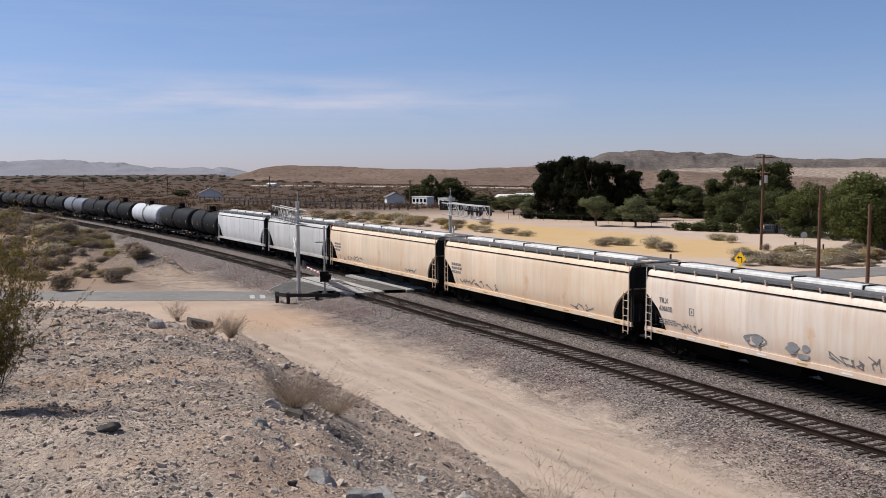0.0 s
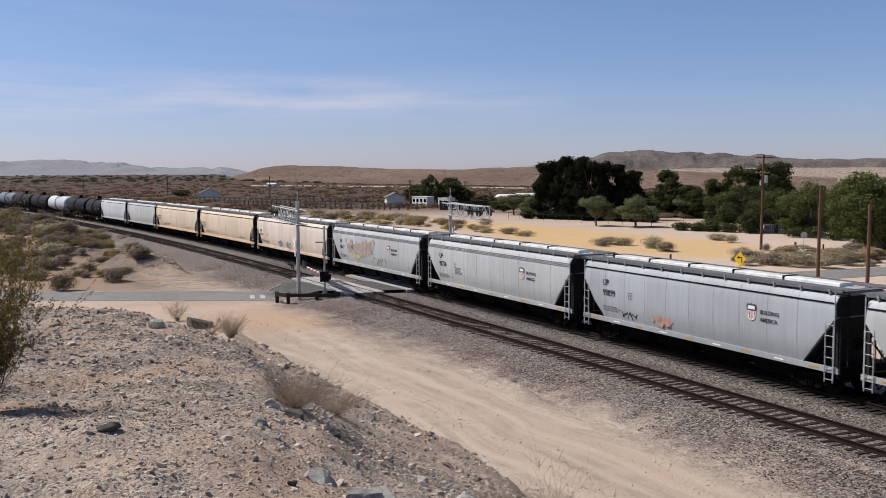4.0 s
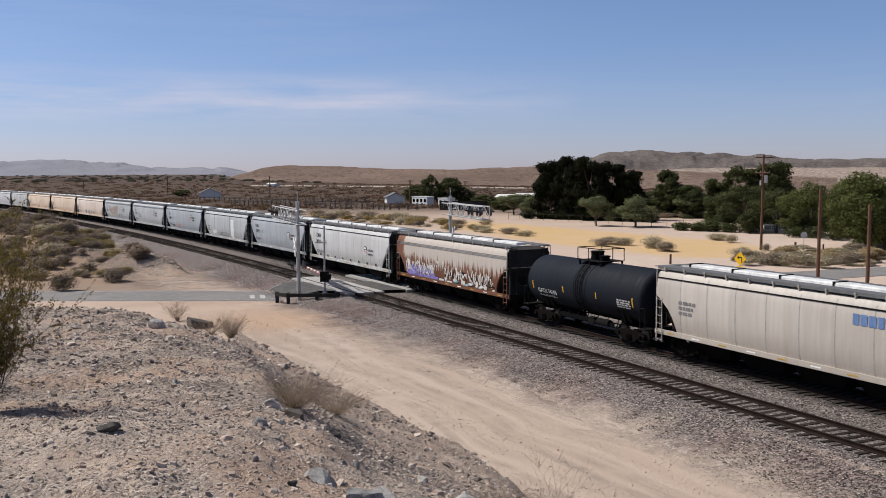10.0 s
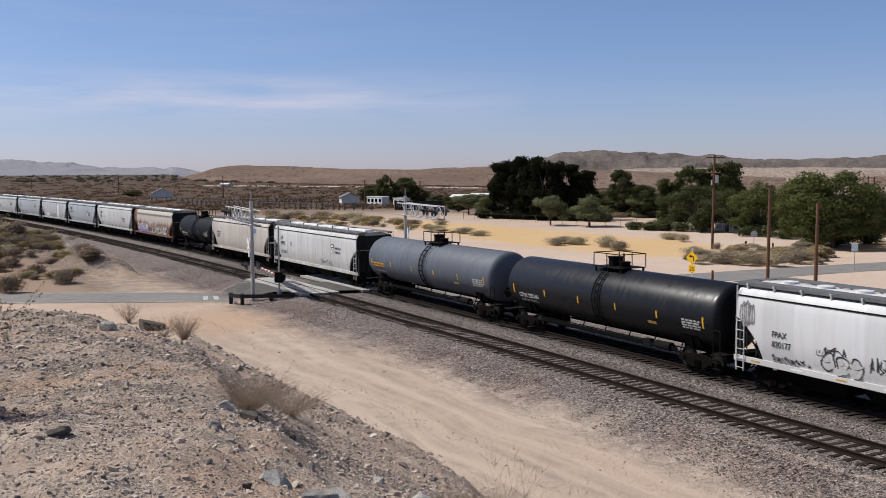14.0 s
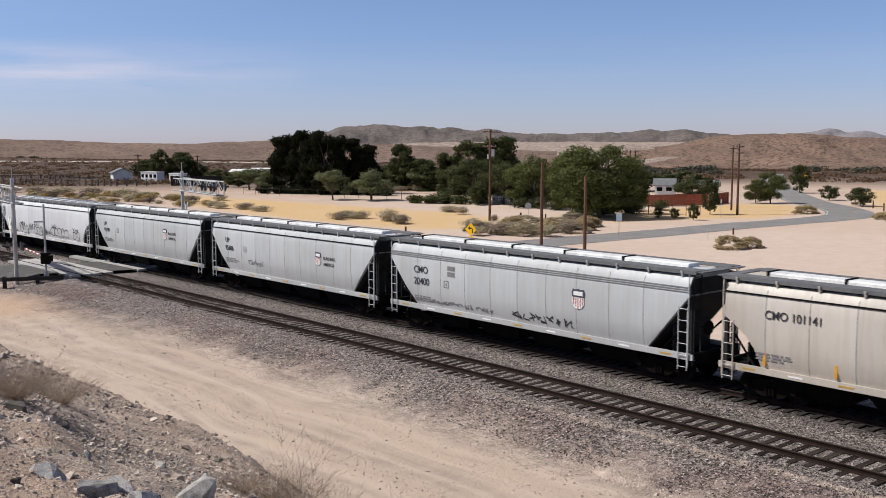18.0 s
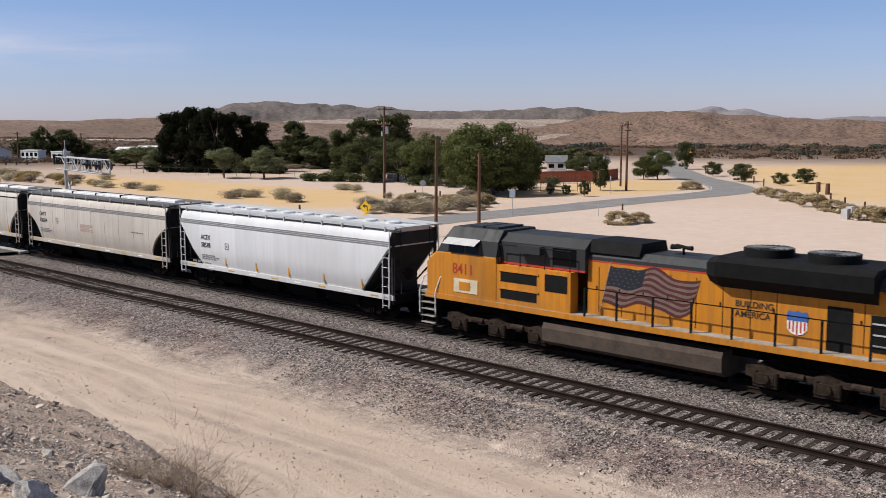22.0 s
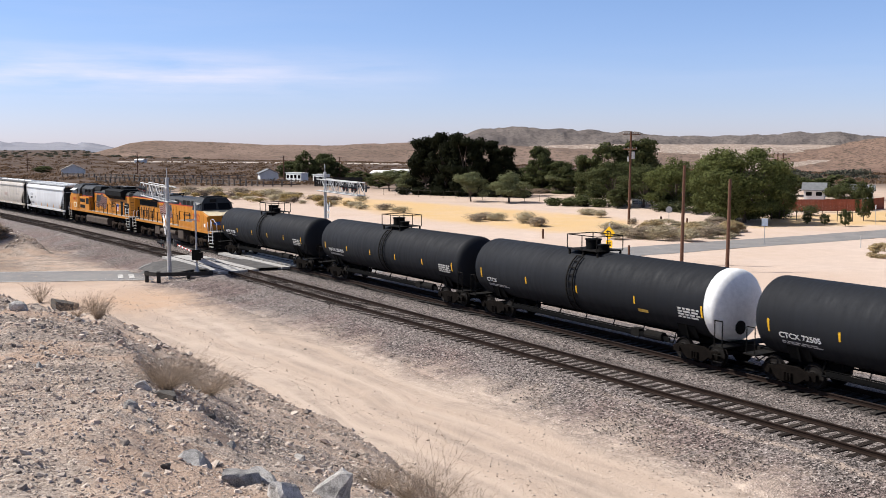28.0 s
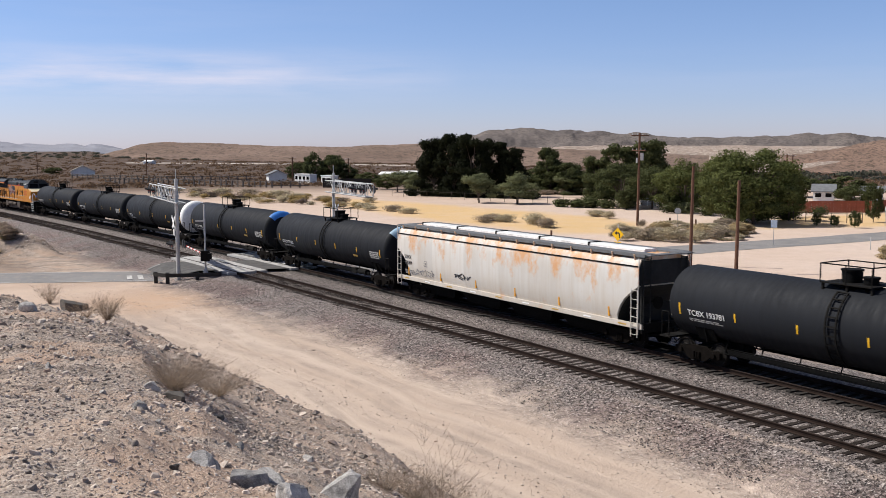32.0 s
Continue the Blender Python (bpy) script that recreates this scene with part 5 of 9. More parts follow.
g6 = add(hopper(length(21), P_LIGHT, "off-white covered hopper car", cut=1.75, zc=3.15), 21, 0.5)
br = add(hopper(length(22), P_BROWN, "brown rusted covered hopper car covered in graffiti", 0, lines=(3.42, 3.5, 3.58)), 22, 0.5)
k1 = add(tank(length(23), T_BLUE, "short blue-black tank car with a ribbed middle", 1.44, 4, rings=2), 23)
h1 = add(hopper(length(24), P_WARM, "cream covered hopper car with a blue mark", 8), 24, 0.2)
h2 = add(hopper(length(25), P_LIGHT, "off-white covered hopper car with ribbed sides", 10), 25, 0.2)
k2 = add(tank(length(26), T_SLATE, "slate-grey tank car with yellow strips", 1.53, 6, rings=2), 26)
k3 = add(tank(length(27), T_GLOSS, "glossy black tank car with white lettering", 1.48, 6), 27)
h3 = add(hopper(length(28), P_WHITE, "white covered hopper car with black graffiti", 0, hatch="round"), 28, 0.2)
h4 = add(hopper(length(29), P_GREY, "pale grey covered hopper car", cut=1.95, zc=3.35), 29, 0.5)
h5 = add(hopper(length(30), P_GREY, "pale grey covered hopper car", cut=1.95, zc=3.35), 30, 0.5)
h6 = add(hopper(length(31), P_GREY, "pale grey covered hopper car", cut=1.95, zc=3.35, lines=(3.5, 3.58, 3.66)), 31, 0.5)
h7 = add(hopper(length(32), P_WARM, "cream-grey covered hopper car"), 32, 0.5)
h8 = add(hopper(length(33), P_WARM, "cream-grey covered hopper car", cut=1.6, zc=2.9, lines=(3.42, 3.5, 3.58)), 33, 0.5)
h9 = add(hopper(length(34), P_WHITE, "bright white covered hopper car with round hatches", 0, cut=1.95, zc=3.35, hatch="round", lines=(3.42, 3.5, 3.58), walk_mat=P_GREY), 34, 0.5)
t1 = add(tank(length(37) - 0.35, T_BLACK, TK, 1.4, 6), 37, 0.1)
t2 = add(tank(length(38), T_BLACK, TK, 1.46, 6), 38, -0.4)
t3 = add(tank(length(39), T_BLACK, "black tank car with a white end", 1.48, 5, head_mat=WHITE, deck_x=0.4), 39)
P_BLUE = mat("bright_blue_paint", (0.05, 0.22, 0.62), 0.5)
t4 = add(tank(length(40), T_BLACK, "black tank car with a blue patch on its end", 1.48, 6, head_mat=P_BLUE, head_cap=1, deck_x=0.9), 40)
t5 = add(tank(length(41), T_BLACK, "black tank car with a pale blue patch on its end", 1.48, 6, head_mat=mat("pale_blue_paint", (0.35, 0.5, 0.62), 0.5), head_cap=1, deck_x=0.4), 41)
rh = add(hopper(length(42), P_RUST, "white covered hopper car with orange rust patches", 0), 42)
t7 = add(tank(length(43), T_BLACK, TK, 1.48, 6), 43)
# ---------------------------------------------------------------- locomotives
LOCO_Y = paint("armour_yellow_paint", (0.6, 0.225, 0.013), (0.19, 0.1, 0.04), 0.55, foot=0.35, shine=0.25)
LOCO_G = paint("harbour_grey_paint", (0.036, 0.037, 0.038), (0.022, 0.021, 0.02), 0.25, foot=0.0, shine=0.2)
LOCO_K = mat("sooty_black_panel", (0.009, 0.009, 0.009), 0.8, 0, 0.4, 3, 30, spec=0.15)
LOCO_RED = mat("signal_red_paint", (0.42, 0.035, 0.02), 0.6, 0, 0.15)
LOCO_CREAM = mat("cream_nose_top", (0.66, 0.56, 0.38), 0.7, 0, 0.25)
LOCO_WALK = mat("dusty_walkway_steel", (0.3, 0.27, 0.23), 0.85, 0, 0.35, 2, 25)
LOCO_TRUCK = mat("dusty_brown_truck_casting", (0.045, 0.032, 0.024), 0.95, 0, 0.6, 3, 25, spec=0.08)
FUEL = mat("dusty_brown_fuel_tank", (0.08, 0.058, 0.044), 0.9, 0, 0.4, 1.5, 20)
GLASS_DARK = mat("dark_cab_glass", (0.005, 0.005, 0.006), 0.2, 0, 0.1, 2, 20, 0.0, spec=0.12)
FLAG_RED = mat("faded_flag_red", (0.15, 0.025, 0.023), 0.8)
FLAG_WHITE = mat("faded_flag_white", (0.3, 0.225, 0.195), 0.8)
FLAG_DARK = mat("sooted_flag_red", (0.085, 0.02, 0.018), 0.8)
FLAG_GREY = mat("sooted_flag_white", (0.17, 0.115, 0.1), 0.8)
NAVY = mat("dark_navy_paint", (0.012, 0.015, 0.024), 0.6)
SHIELD_BLUE = mat("shield_blue_paint", (0.05, 0.13, 0.4), 0.5)


def six_wheel_truck(parent, x):
    bm = B()
    box(bm, -2.4, 2.4, -0.5, 0.5, 0.55, 0.85)
    t = part("truck", bm, STEEL_DARK, parent, m=pose(x, 0, 0))

    def frame_mesh():
        bm = B()
        out = [(-2.75, 0.5), (-2.75, 0.85), (-2.2, 0.98), (-1.6, 0.8), (-0.5, 0.8), (0, 0.98), (0.5, 0.8), (1.6, 0.8), (2.2, 0.98), (2.75, 0.85), (2.75, 0.5), (2.35, 0.42), (1.7, 0.6), (0.4, 0.6), (0, 0.44), (-0.4, 0.6), (-1.7, 0.6), (-2.35, 0.42)]
        plate(bm, out, -0.1, 0.1)
        return mesh_of(bm, "side_frame", False, 0.03)

    def box_mesh():
        bm = B()
        box(bm, -0.3, 0.3, -0.05, 0.14, 0.3, 0.66)
        rod(bm, (0, 0.1, 0.5), (0, 0.22, 0.5), 0.17, 12)
        box(bm, -0.42, 0.42, -0.02, 0.1, 0.2, 0.3)
        for q in (-0.36, 0.36):
            rod(bm, (q, 0.05, 0.3), (q, 0.05, 0.72), 0.09, 8)
        return mesh_of(bm, "journal_box", False, 0.015)
    for sg in (1, -1):
        part("side_frame", shared("loco_frame", frame_mesh), LOCO_TRUCK, t, m=pose(0, sg * 1.1, 0))
        for ax in (-2.05, 0, 2.05):
            part("journal_box", shared("journal", box_mesh), LOCO_TRUCK, t, m=pose(ax, sg * 1.15, 0, 0, 0, 0 if sg > 0 else 180))
        for ax in (-1.05, 1.05):
            bm = B()
            rod(bm, (ax - 0.3, sg * 1.2, 0.72), (ax + 0.3, sg * 1.2, 0.72), 0.11, 10)
            part("brake_cylinder", bm, LOCO_TRUCK, t)
    for ax in (-2.05, 0, 2.05):
        for sg in (1, -1):
            part("wheel", shared("wheel", wheel_mesh), WHEEL_STEEL, t, m=pose(ax, sg * 0.76, 0.52, 0, 0, 0 if sg > 0 else 180) @ Matrix.Diagonal((1.1, 1, 1.1, 1)))
    return t


def panel(parent, name, x0, x1, z0, z1, y, material, proud=0.012, label=""):
    bm = B()
    box(bm, min(x0, x1), max(x0, x1), y - 0.01, y + proud, z0, z1)
    return part(name, bm, material, parent, label)


def flag(parent, x_pole, x_fly, z0, z1, y, canton_left):
    """A waving flag painted on the hood: stripes and a canton of their own."""
    n, sgn = 18, (1 if x_fly > x_pole else -1)
    w = abs(x_fly - x_pole)
    sheet = part("flag", shared(("flag_back", round(w, 2)), lambda: mesh_of(box(B(), -0.01, 0.01, -0.005, 0.0, -0.01, 0.01), "flag")), NAVY, parent, "painted waving flag", m=pose(x_pole, y, z1))

    def edge(u, v):
        droop = 0.22 * u + 0.2 * math.sin(u * 9.5) * (0.35 + u) + 0.06 * math.sin(u * 19 + 1 + 2.5 * v)
        h = (z1 - z0) * (0.86 - 0.12 * u)
        return u * w * sgn - 0.36 * v * sgn, -droop * 0.75 - v * h
    for i in range(13):
        bm = B()
        u0 = 0.42 if i < 7 else 0.0
        rows = []
        for k in range(n + 1):
            u = u0 + (1 - u0) * k / n
            a, b = edge(u, i / 13), edge(u, (i + 1) / 13)
            rows.append([(a[0], 0.006, a[1]), (b[0], 0.006, b[1])])
        loft(bm, rows, close=False, caps=False)
        part("stripe", bm, (FLAG_DARK if canton_left else FLAG_RED) if i % 2 == 0 else (FLAG_GREY if canton_left else FLAG_WHITE), sheet)
    bm = B()
    loft(bm, [[(*edge(0.42 * k / 8, v), 0)[0:1] + (0.006,) + edge(0.42 * k / 8, v)[1:] for v in (0, 7 / 13)] for k in range(9)], close=False, caps=False)
    part("canton", bm, NAVY, sheet)
    bm = B()
    for r in range(5):
        for c in range(6):
            a = edge(0.03 + 0.06 * c + 0.03 * (r % 2), 0.05 + 0.1 * r)
            box(bm, a[0] - 0.018, a[0] + 0.018, 0.007, 0.011, a[1] - 0.018, a[1] + 0.018)
    part("stars", bm, FLAG_GREY if canton_left else FLAG_WHITE, sheet, kind="stuff")
    bm = B()
    rod(bm, (0.03 * sgn, 0.01, 0.12), (-0.48 * sgn, 0.01, -(z1 - z0) * 1.15), 0.008, 6)
    part("pole", bm, GALV, sheet)


def shield(parent, x, z, w, h, y, crest=None, bar=None):
    """A plain shield in blue, white and red."""
    body = [(-w / 2, h * 0.1), (-w / 2, -h * 0.25), (-w * 0.3, -h * 0.42), (0, -h * 0.5), (w * 0.3, -h * 0.42), (w / 2, -h * 0.25), (w / 2, h * 0.1)]
    bm = B()
    plate(bm, body, 0, 0.006)
    s = part("shield", bm, WHITE, parent, "white, red and blue shield emblem", m=pose(x, y, z))
    bm = B()
    plate(bm, [(-w / 2, h * 0.08), (w / 2, h * 0.08), (w * 0.56, h * 0.3), (w * 0.45, h * 0.48), (w * 0.2, h * 0.44), (0, h * 0.5), (-w * 0.2, h * 0.44), (-w * 0.45, h * 0.48), (-w * 0.56, h * 0.3)], 0.002, 0.01)
    part("crest", bm, crest or SHIELD_BLUE, s)
    if crest:
        part("crest_plate", box(B(), -w * 0.4, w * 0.4, 0.004, 0.014, h * 0.16, h * 0.36), WHITE, s)
    for i in range(5):
        bm = B()
        q = (i - 2) * w * 0.19
        bot = -h * 0.5 + abs(q) / w * h * 0.5 + 0.02
        box(bm, q - w * 0.045, q + w * 0.045, 0.0, 0.01, bot, h * 0.07)
        part("bar", bm, bar or LOCO_RED, s)


def handrail(parent, xs, z0, z1, y, material=None):
    for x in xs:
        bm = B()
        box(bm, x - 0.035, x + 0.035, y - 0.03, y + 0.03, z0, z1)
        part("stanchion", bm, material or LOCO_K, parent)
    bm = B()
    rod(bm, (xs[0], y, z1), (xs[-1], y, z1), 0.02, 6)
    part("rail", bm, TRUCK_STEEL, parent)


def steps(parent, x, k, n=5):
    """Steps and white grab irons at a corner; k: towards the nearer end."""
    for sg in (1, -1):
        st = part("step_well", box(B(), x - 0.42, x + 0.42, sg * 1.35 - 0.2, sg * 1.35 + 0.1, 0.3, 0.34), STEEL_DARK, parent)
        for i in range(n):
            bm = B()
            z = 0.32 + i * 0.29
            box(bm, x - 0.4, x + 0.4, sg * 1.35 - 0.17, sg * 1.35 + 0.2, z, z + 0.035)
            part("step", bm, GALV if k < 0 else LOCO_WALK, st)
        for q in (-0.42, 0.42):
            bm = B()
            box(bm, x + q - 0.03, x + q + 0.03, sg * 1.35 - 0.2, sg * 1.35 + 0.1, 0.3, 1.6)
            part("side_plate", bm, STEEL_DARK, st)
            bm = B()
            pipe(bm, [(x + q * 1.1, sg * 1.55, 0.75), (x + q * 1.1, sg * 1.55, 1.7), (x + q * 1.1 - 0.25 * k, sg * 1.5, 2.35), (x + q * 1.1 - 0.45 * k, sg * 1.4, 2.5)], 0.026)
            part("grab_iron", bm, WHITE, st)


def loft_cab(rows, low, width):
    """Cross-sections (x, top, shoulder, top half width) from the sill up."""
    return [[(x, -width, low), (x, -width, sh), (x, -tw, tp), (x, tw, tp), (x, width, sh), (x, width, low)] for x, tp, sh, tw in rows]


def underworks(car, L, tx0, tx1, tanks=False):
    bm = B()
    box(bm, -L / 2 + 0.55, L / 2 - 0.55, -1.5, 1.5, 1.6, 1.68)
    part("walkway", bm, LOCO_WALK, car)
    for sg in (1, -1):
        bm = B()
        box(bm, -L / 2 + 0.95, L / 2 - 0.95, sg * 1.52 - 0.02, sg * 1.52 + 0.02, 1.45, 1.66)
        part("side_sill", bm, LOCO_Y, car)
    bm = B()
    box(bm, -L / 2 + 0.5, L / 2 - 0.5, -0.7, 0.7, 0.95, 1.6)
    part("frame", bm, STEEL_BLACK, car)
    prof = [(-1.35, 1.15), (-1.45, 0.95), (-1.42, 0.45), (-1.1, 0.25), (1.1, 0.25), (1.42, 0.45), (1.45, 0.95), (1.35, 1.15)]
    if tanks:
        prof = [(y * 0.8, z * 0.75) for y, z in prof]
    bm = B()
    loft(bm, [[(x, y, z) for y, z in prof] for x in (tx0, tx1)])
    part("fuel_tank", bm, FUEL, car, bevel=0.02)
    if tanks:
        for a, b in ((2.9, 1.1), (0.7, -1.1)):
            for sg in (1, -1):
                bm = B()
                rod(bm, (a, sg * 1.3, 0.95), (b, sg * 1.3, 0.95), 0.22, 16)
                part("air_reservoir", bm, FUEL, car, smooth=True)
        for a, b in ((4.5, 3.3), (-1.6, -3.0)):
            bm = B()
            box(bm, b, a, -1.42, 1.42, 0.55, 1.3)
            part("equipment_box", bm, FUEL, car, bevel=0.03)
    for x in (-6.75, 6.75):
        six_wheel_truck(car, x)
    for k in (1, -1):
        bm = B()
        box(bm, min(k * (L / 2 - 0.75), k * (L / 2 - 0.55)), max(k * (L / 2 - 0.75), k * (L / 2 - 0.55)), -1.45, 1.45, 0.55, 1.62)
        plate_ = part("pilot", bm, STEEL_DARK, car)
        bm = B()
        loft(bm, [[(k * (L / 2 - 0.5 + 0.35 * (1 - abs(y))), y, 0.18), (k * (L / 2 - 0.62), y, 0.6)] for y in (-1.3, -0.8, 0, 0.8, 1.3)], close=False, caps=False)
        part("plough", bm, STEEL_DARK, plate_)
        coupler(car, k * L / 2, k > 0)
        bm = B()
        for sg in (1, -1):
            box(bm, k * (L / 2 - 0.72) - 0.04, k * (L / 2 - 0.72) + 0.04, sg * 0.55 - 0.05, sg * 0.55 + 0.05, 1.66, 2.7)
        pipe(bm, [(k * (L / 2 - 0.72), -0.55, 2.66), (k * (L / 2 - 0.72), 0.55, 2.66)], 0.03)
        part("end_rail", bm, LOCO_K, car)


def horn(parent, x, z):
    bm = B()
    rod(bm, (x, 0, z), (x, 0, z + 0.22), 0.05, 8)
    for dy, dx in ((-0.18, 0.4), (0, 0.48), (0.18, 0.4), (0.09, -0.4)):
        rod(bm, (x, dy, z + 0.26), (x + dx, dy, z + 0.26), 0.035, 8, 0.09)
    part("air_horn", bm, LOCO_K, parent)


def hood_door_seams(parent, xs, z0, z1, y):
    for x in xs:
        for sg in (1, -1):
            bm = B()
            box(bm, x - 0.012, x + 0.012, sg * y - 0.008, sg * y + 0.008, z0, z1)
            part("door_seam", bm, STEEL_DARK, parent)
            bm = B()
            box(bm, x + 0.07, x + 0.12, sg * y - 0.015, sg * y + 0.02, z0 + 0.9, z0 + 1.02)
            part("latch", bm, LOCO_K, parent)


def locomotive_a(L):
    """The older unit, cab towards +x."""
    car = thing("locomotive", None, None, "sooty yellow and grey diesel locomotive with a painted flag", "locomotive", "locomotives of the train")
    underworks(car, L, -3.25, 4.3)
    # wide nose and cab
    bm = B()
    loft(bm, loft_cab([(10.4, 3.05, 2.95, 1.3), (10.35, 3.25, 3.0, 1.2), (9.85, 3.45, 3.4, 1.49), (6.6, 3.45, 3.4, 1.49)], 1.66, 1.5))
    cab = part("cab", bm, LOCO_Y, car, bevel=0.02)
    bm = B()
    loft(bm, [[(a, -1.47, 3.45), (b, -1.35, 4.05), (c, -1.0, 4.5), (c, 1.0, 4.5), (b, 1.35, 4.05), (a, 1.47, 3.45)] for a, b, c in ((9.85, 9.5, 9.3), (6.6, 6.6, 6.6))])
    top = part("cab_roof", bm, LOCO_G, car, bevel=0.02)
    for sg in (1, -1):
        for x0, x1 in ((9.2, 8.35), (8.25, 7.6)):
            bm = B()
            loft(bm, [[(x0, sg * 1.48, 3.5), (x1, sg * 1.48, 3.5)], [(x0, sg * 1.375, 4.0), (x1, sg * 1.375, 4.0)]], close=False, caps=False)
            part("cab_window", bm, GLASS_DARK, top)
        bm = B()
        loft(bm, [[(9.3, sg * 1.37, 4.08), (7.5, sg * 1.37, 4.08)], [(9.3, sg * 1.78, 3.85), (7.5, sg * 1.78, 3.85)]], close=False, caps=False)
        part("sun_visor", bm, GALV, top)
    bm = B()
    box(bm, 6.62, 7.4, -1.42, 1.42, 2.0, 4.0)
    part("cab_door", box(B(), 6.58, 7.3, 1.485, 1.5, 1.8, 3.4), LOCO_Y, cab)
    bm.free()
    letters("fleet_number", "8411", 0.62, LOCO_RED, cab, 8.95, 1.508, 2.62, squeeze=0.95)
    pn = panel(cab, "vent_panel", 8.85, 7.55, 1.85, 2.42, 1.5, LOCO_CREAM, 0.02)
    panel(pn, "vent", 8.55, 7.95, 1.95, 2.3, 1.52, LOCO_Y, 0.01)
    for x in (8.2, 7.4):
        bm = B()
        box(bm, x - 0.35, x + 0.35, -0.8, 0.8, 4.5, 4.58)
        part("roof_hatch", bm, LOCO_G, top, bevel=0.02)
    # equipment boxes beside the walkway behind the cab
    for sg in (1, -1):
        bm = B()
        box(bm, 2.95, 6.6, min(sg * 1.0, sg * 1.48), max(sg * 1.0, sg * 1.48), 1.68, 3.2)
        eb = part("equipment_box", bm, LOCO_Y, car, bevel=0.03)
        for z0, z1 in ((2.55, 2.95), (1.88, 2.25)):
            panel(eb, "louvre", 6.35, 4.55, z0, z1, sg * 1.48 - (0 if sg > 0 else 0.01), LOCO_K, 0.015)
            panel(eb, "louvre_frame", 6.45, 4.45, z1, z1 + 0.06, sg * 1.48 - (0 if sg > 0 else 0.03), LOCO_Y, 0.04)
        panel(eb, "louvre", 4.15, 3.1, 2.4, 3.05, sg * 1.48 - (0 if sg > 0 else 0.01), LOCO_K, 0.015)
        bm = B()
        pipe(bm, [(6.5, sg * 1.44, 3.2), (6.5, sg * 1.44, 4.0), (3.0, sg * 1.44, 4.0), (3.0, sg * 1.44, 3.2)], 0.022)
        for x in (5.4, 4.2):
            rod(bm, (x, sg * 1.44, 3.2), (x, sg * 1.44, 4.0), 0.022, 6)
        part("box_rail", bm, LOCO_K, car)
    bm = B()
    loft(bm, [[(x, -1.2, 3.2), (x, -1.2, 4.1), (x, -0.8, 4.42), (x, 0.8, 4.42), (x, 1.2, 4.1), (x, 1.2, 3.2)] for x in (6.6, 2.5)])
    up = part("electrical_cabinet", bm, LOCO_G, car, bevel=0.02)
    panel(up, "red_stripe", 6.5, 2.5, 3.22, 3.3, 1.2, LOCO_RED)
    panel(up, "window", 4.0, 2.9, 3.4, 4.05, 1.2, GLASS_DARK)
    bm = B()
    box(bm, 4.4, 5.5, 1.15, 1.5, 3.75, 4.05)
    part("vent_hood", bm, LOCO_G, up, bevel=0.03)
    # long hood
    bm = B()
    box(bm, -9.35, 2.5, -1.0, 1.0, 1.66, 3.72)
    hood = part("hood", bm, LOCO_Y, car)
    bm = B()
    loft(bm, [[(x, -1.0, 3.72), (x, -1.0, 3.85), (x, -0.75, 4.1), (x, 0.75, 4.1), (x, 1.0, 3.85), (x, 1.0, 3.72)] for x in (2.5, -9.35)])
    part("hood_top", bm, LOCO_G, car)
    for sg in (1, -1):
        panel(hood, "red_stripe", 2.5, -2.7, 3.66, 3.72, sg * 1.0 - (0 if sg > 0 else 0.004), LOCO_RED, 0.006)
        panel(hood, "red_stripe", -8.2, -9.35, 3.66, 3.72, sg * 1.0 - (0 if sg > 0 else 0.004), LOCO_RED, 0.006)
    hood_door_seams(hood, [2.0, 1.0, 0.0, -1.0, -2.0, -3.0, -4.0, -4.9, -7.7], 1.75, 3.5, 1.0)
    bm = B()
    loft(bm, [[(x, -1.0, 4.0), (x, -0.8, 4.45), (x, 0.8, 4.45), (x, 1.0, 4.0)] for x in (2.5, 0.3)])
    part("air_filter_housing", bm, LOCO_K, car, bevel=0.03)
    horn(car, -0.9, 4.1)
    # radiator with flared wings
    wing = [(-1.0, 3.3), (-1.45, 3.7), (-1.5, 4.2), (-1.15, 4.36), (1.15, 4.36), (1.5, 4.2), (1.45, 3.7), (1.0, 3.3)]
    bm = B()
    loft(bm, [[(-2.5, y * 0.85, z - 0.1 if z > 4 else z) for y, z in wing], [(-2.9, y, z) for y, z in wing], [(-8.1, y, z) for y, z in wing]])
    rad = part("radiator", bm, LOCO_K, car, bevel=0.015)
    for x in (-4.1, -6.3):
        bm = B()
        rod(bm, (x, 0, 4.36), (x, 0, 4.62), 0.82, 28)
        f = part("fan_housing", bm, LOCO_K, rad, smooth=True)
        bm = B()
        for a in range(0, 180, 15):
            c, s = math.cos(radians(a)) * 0.78, math.sin(radians(a)) * 0.78
            rod(bm, (x - c, -s, 4.635), (x + c, s, 4.635), 0.014, 4)
        rod(bm, (x, 0, 4.62), (x, 0, 4.66), 0.22, 16)
        part("fan_grille", bm, GRATE, f)
    bm = B()
    rod(bm, (-8.75, 0, 4.05), (-8.75, 0, 4.2), 0.7, 24)
    part("dynamic_brake_fan", bm, LOCO_K, car, smooth=True)
    bm = B()
    loft(bm, [[(-9.35, -1.0, z), (-9.9, -0.6, z), (-9.9, 0.6, z), (-9.35, 1.0, z)] for z in (1.66, 3.72)])
    rear = part("hood_end", bm, LOCO_Y, car)
    bm = B()
    loft(bm, [[(-9.35, -1.0, z), (-9.9, -0.6, z), (-9.9, 0.6, z), (-9.35, 1.0, z)] for z in (3.72, 4.05)])
    part("hood_end_top", bm, LOCO_G, car)
    bm = B()
    for i in range(6):
        z = 2.0 + i * 0.28
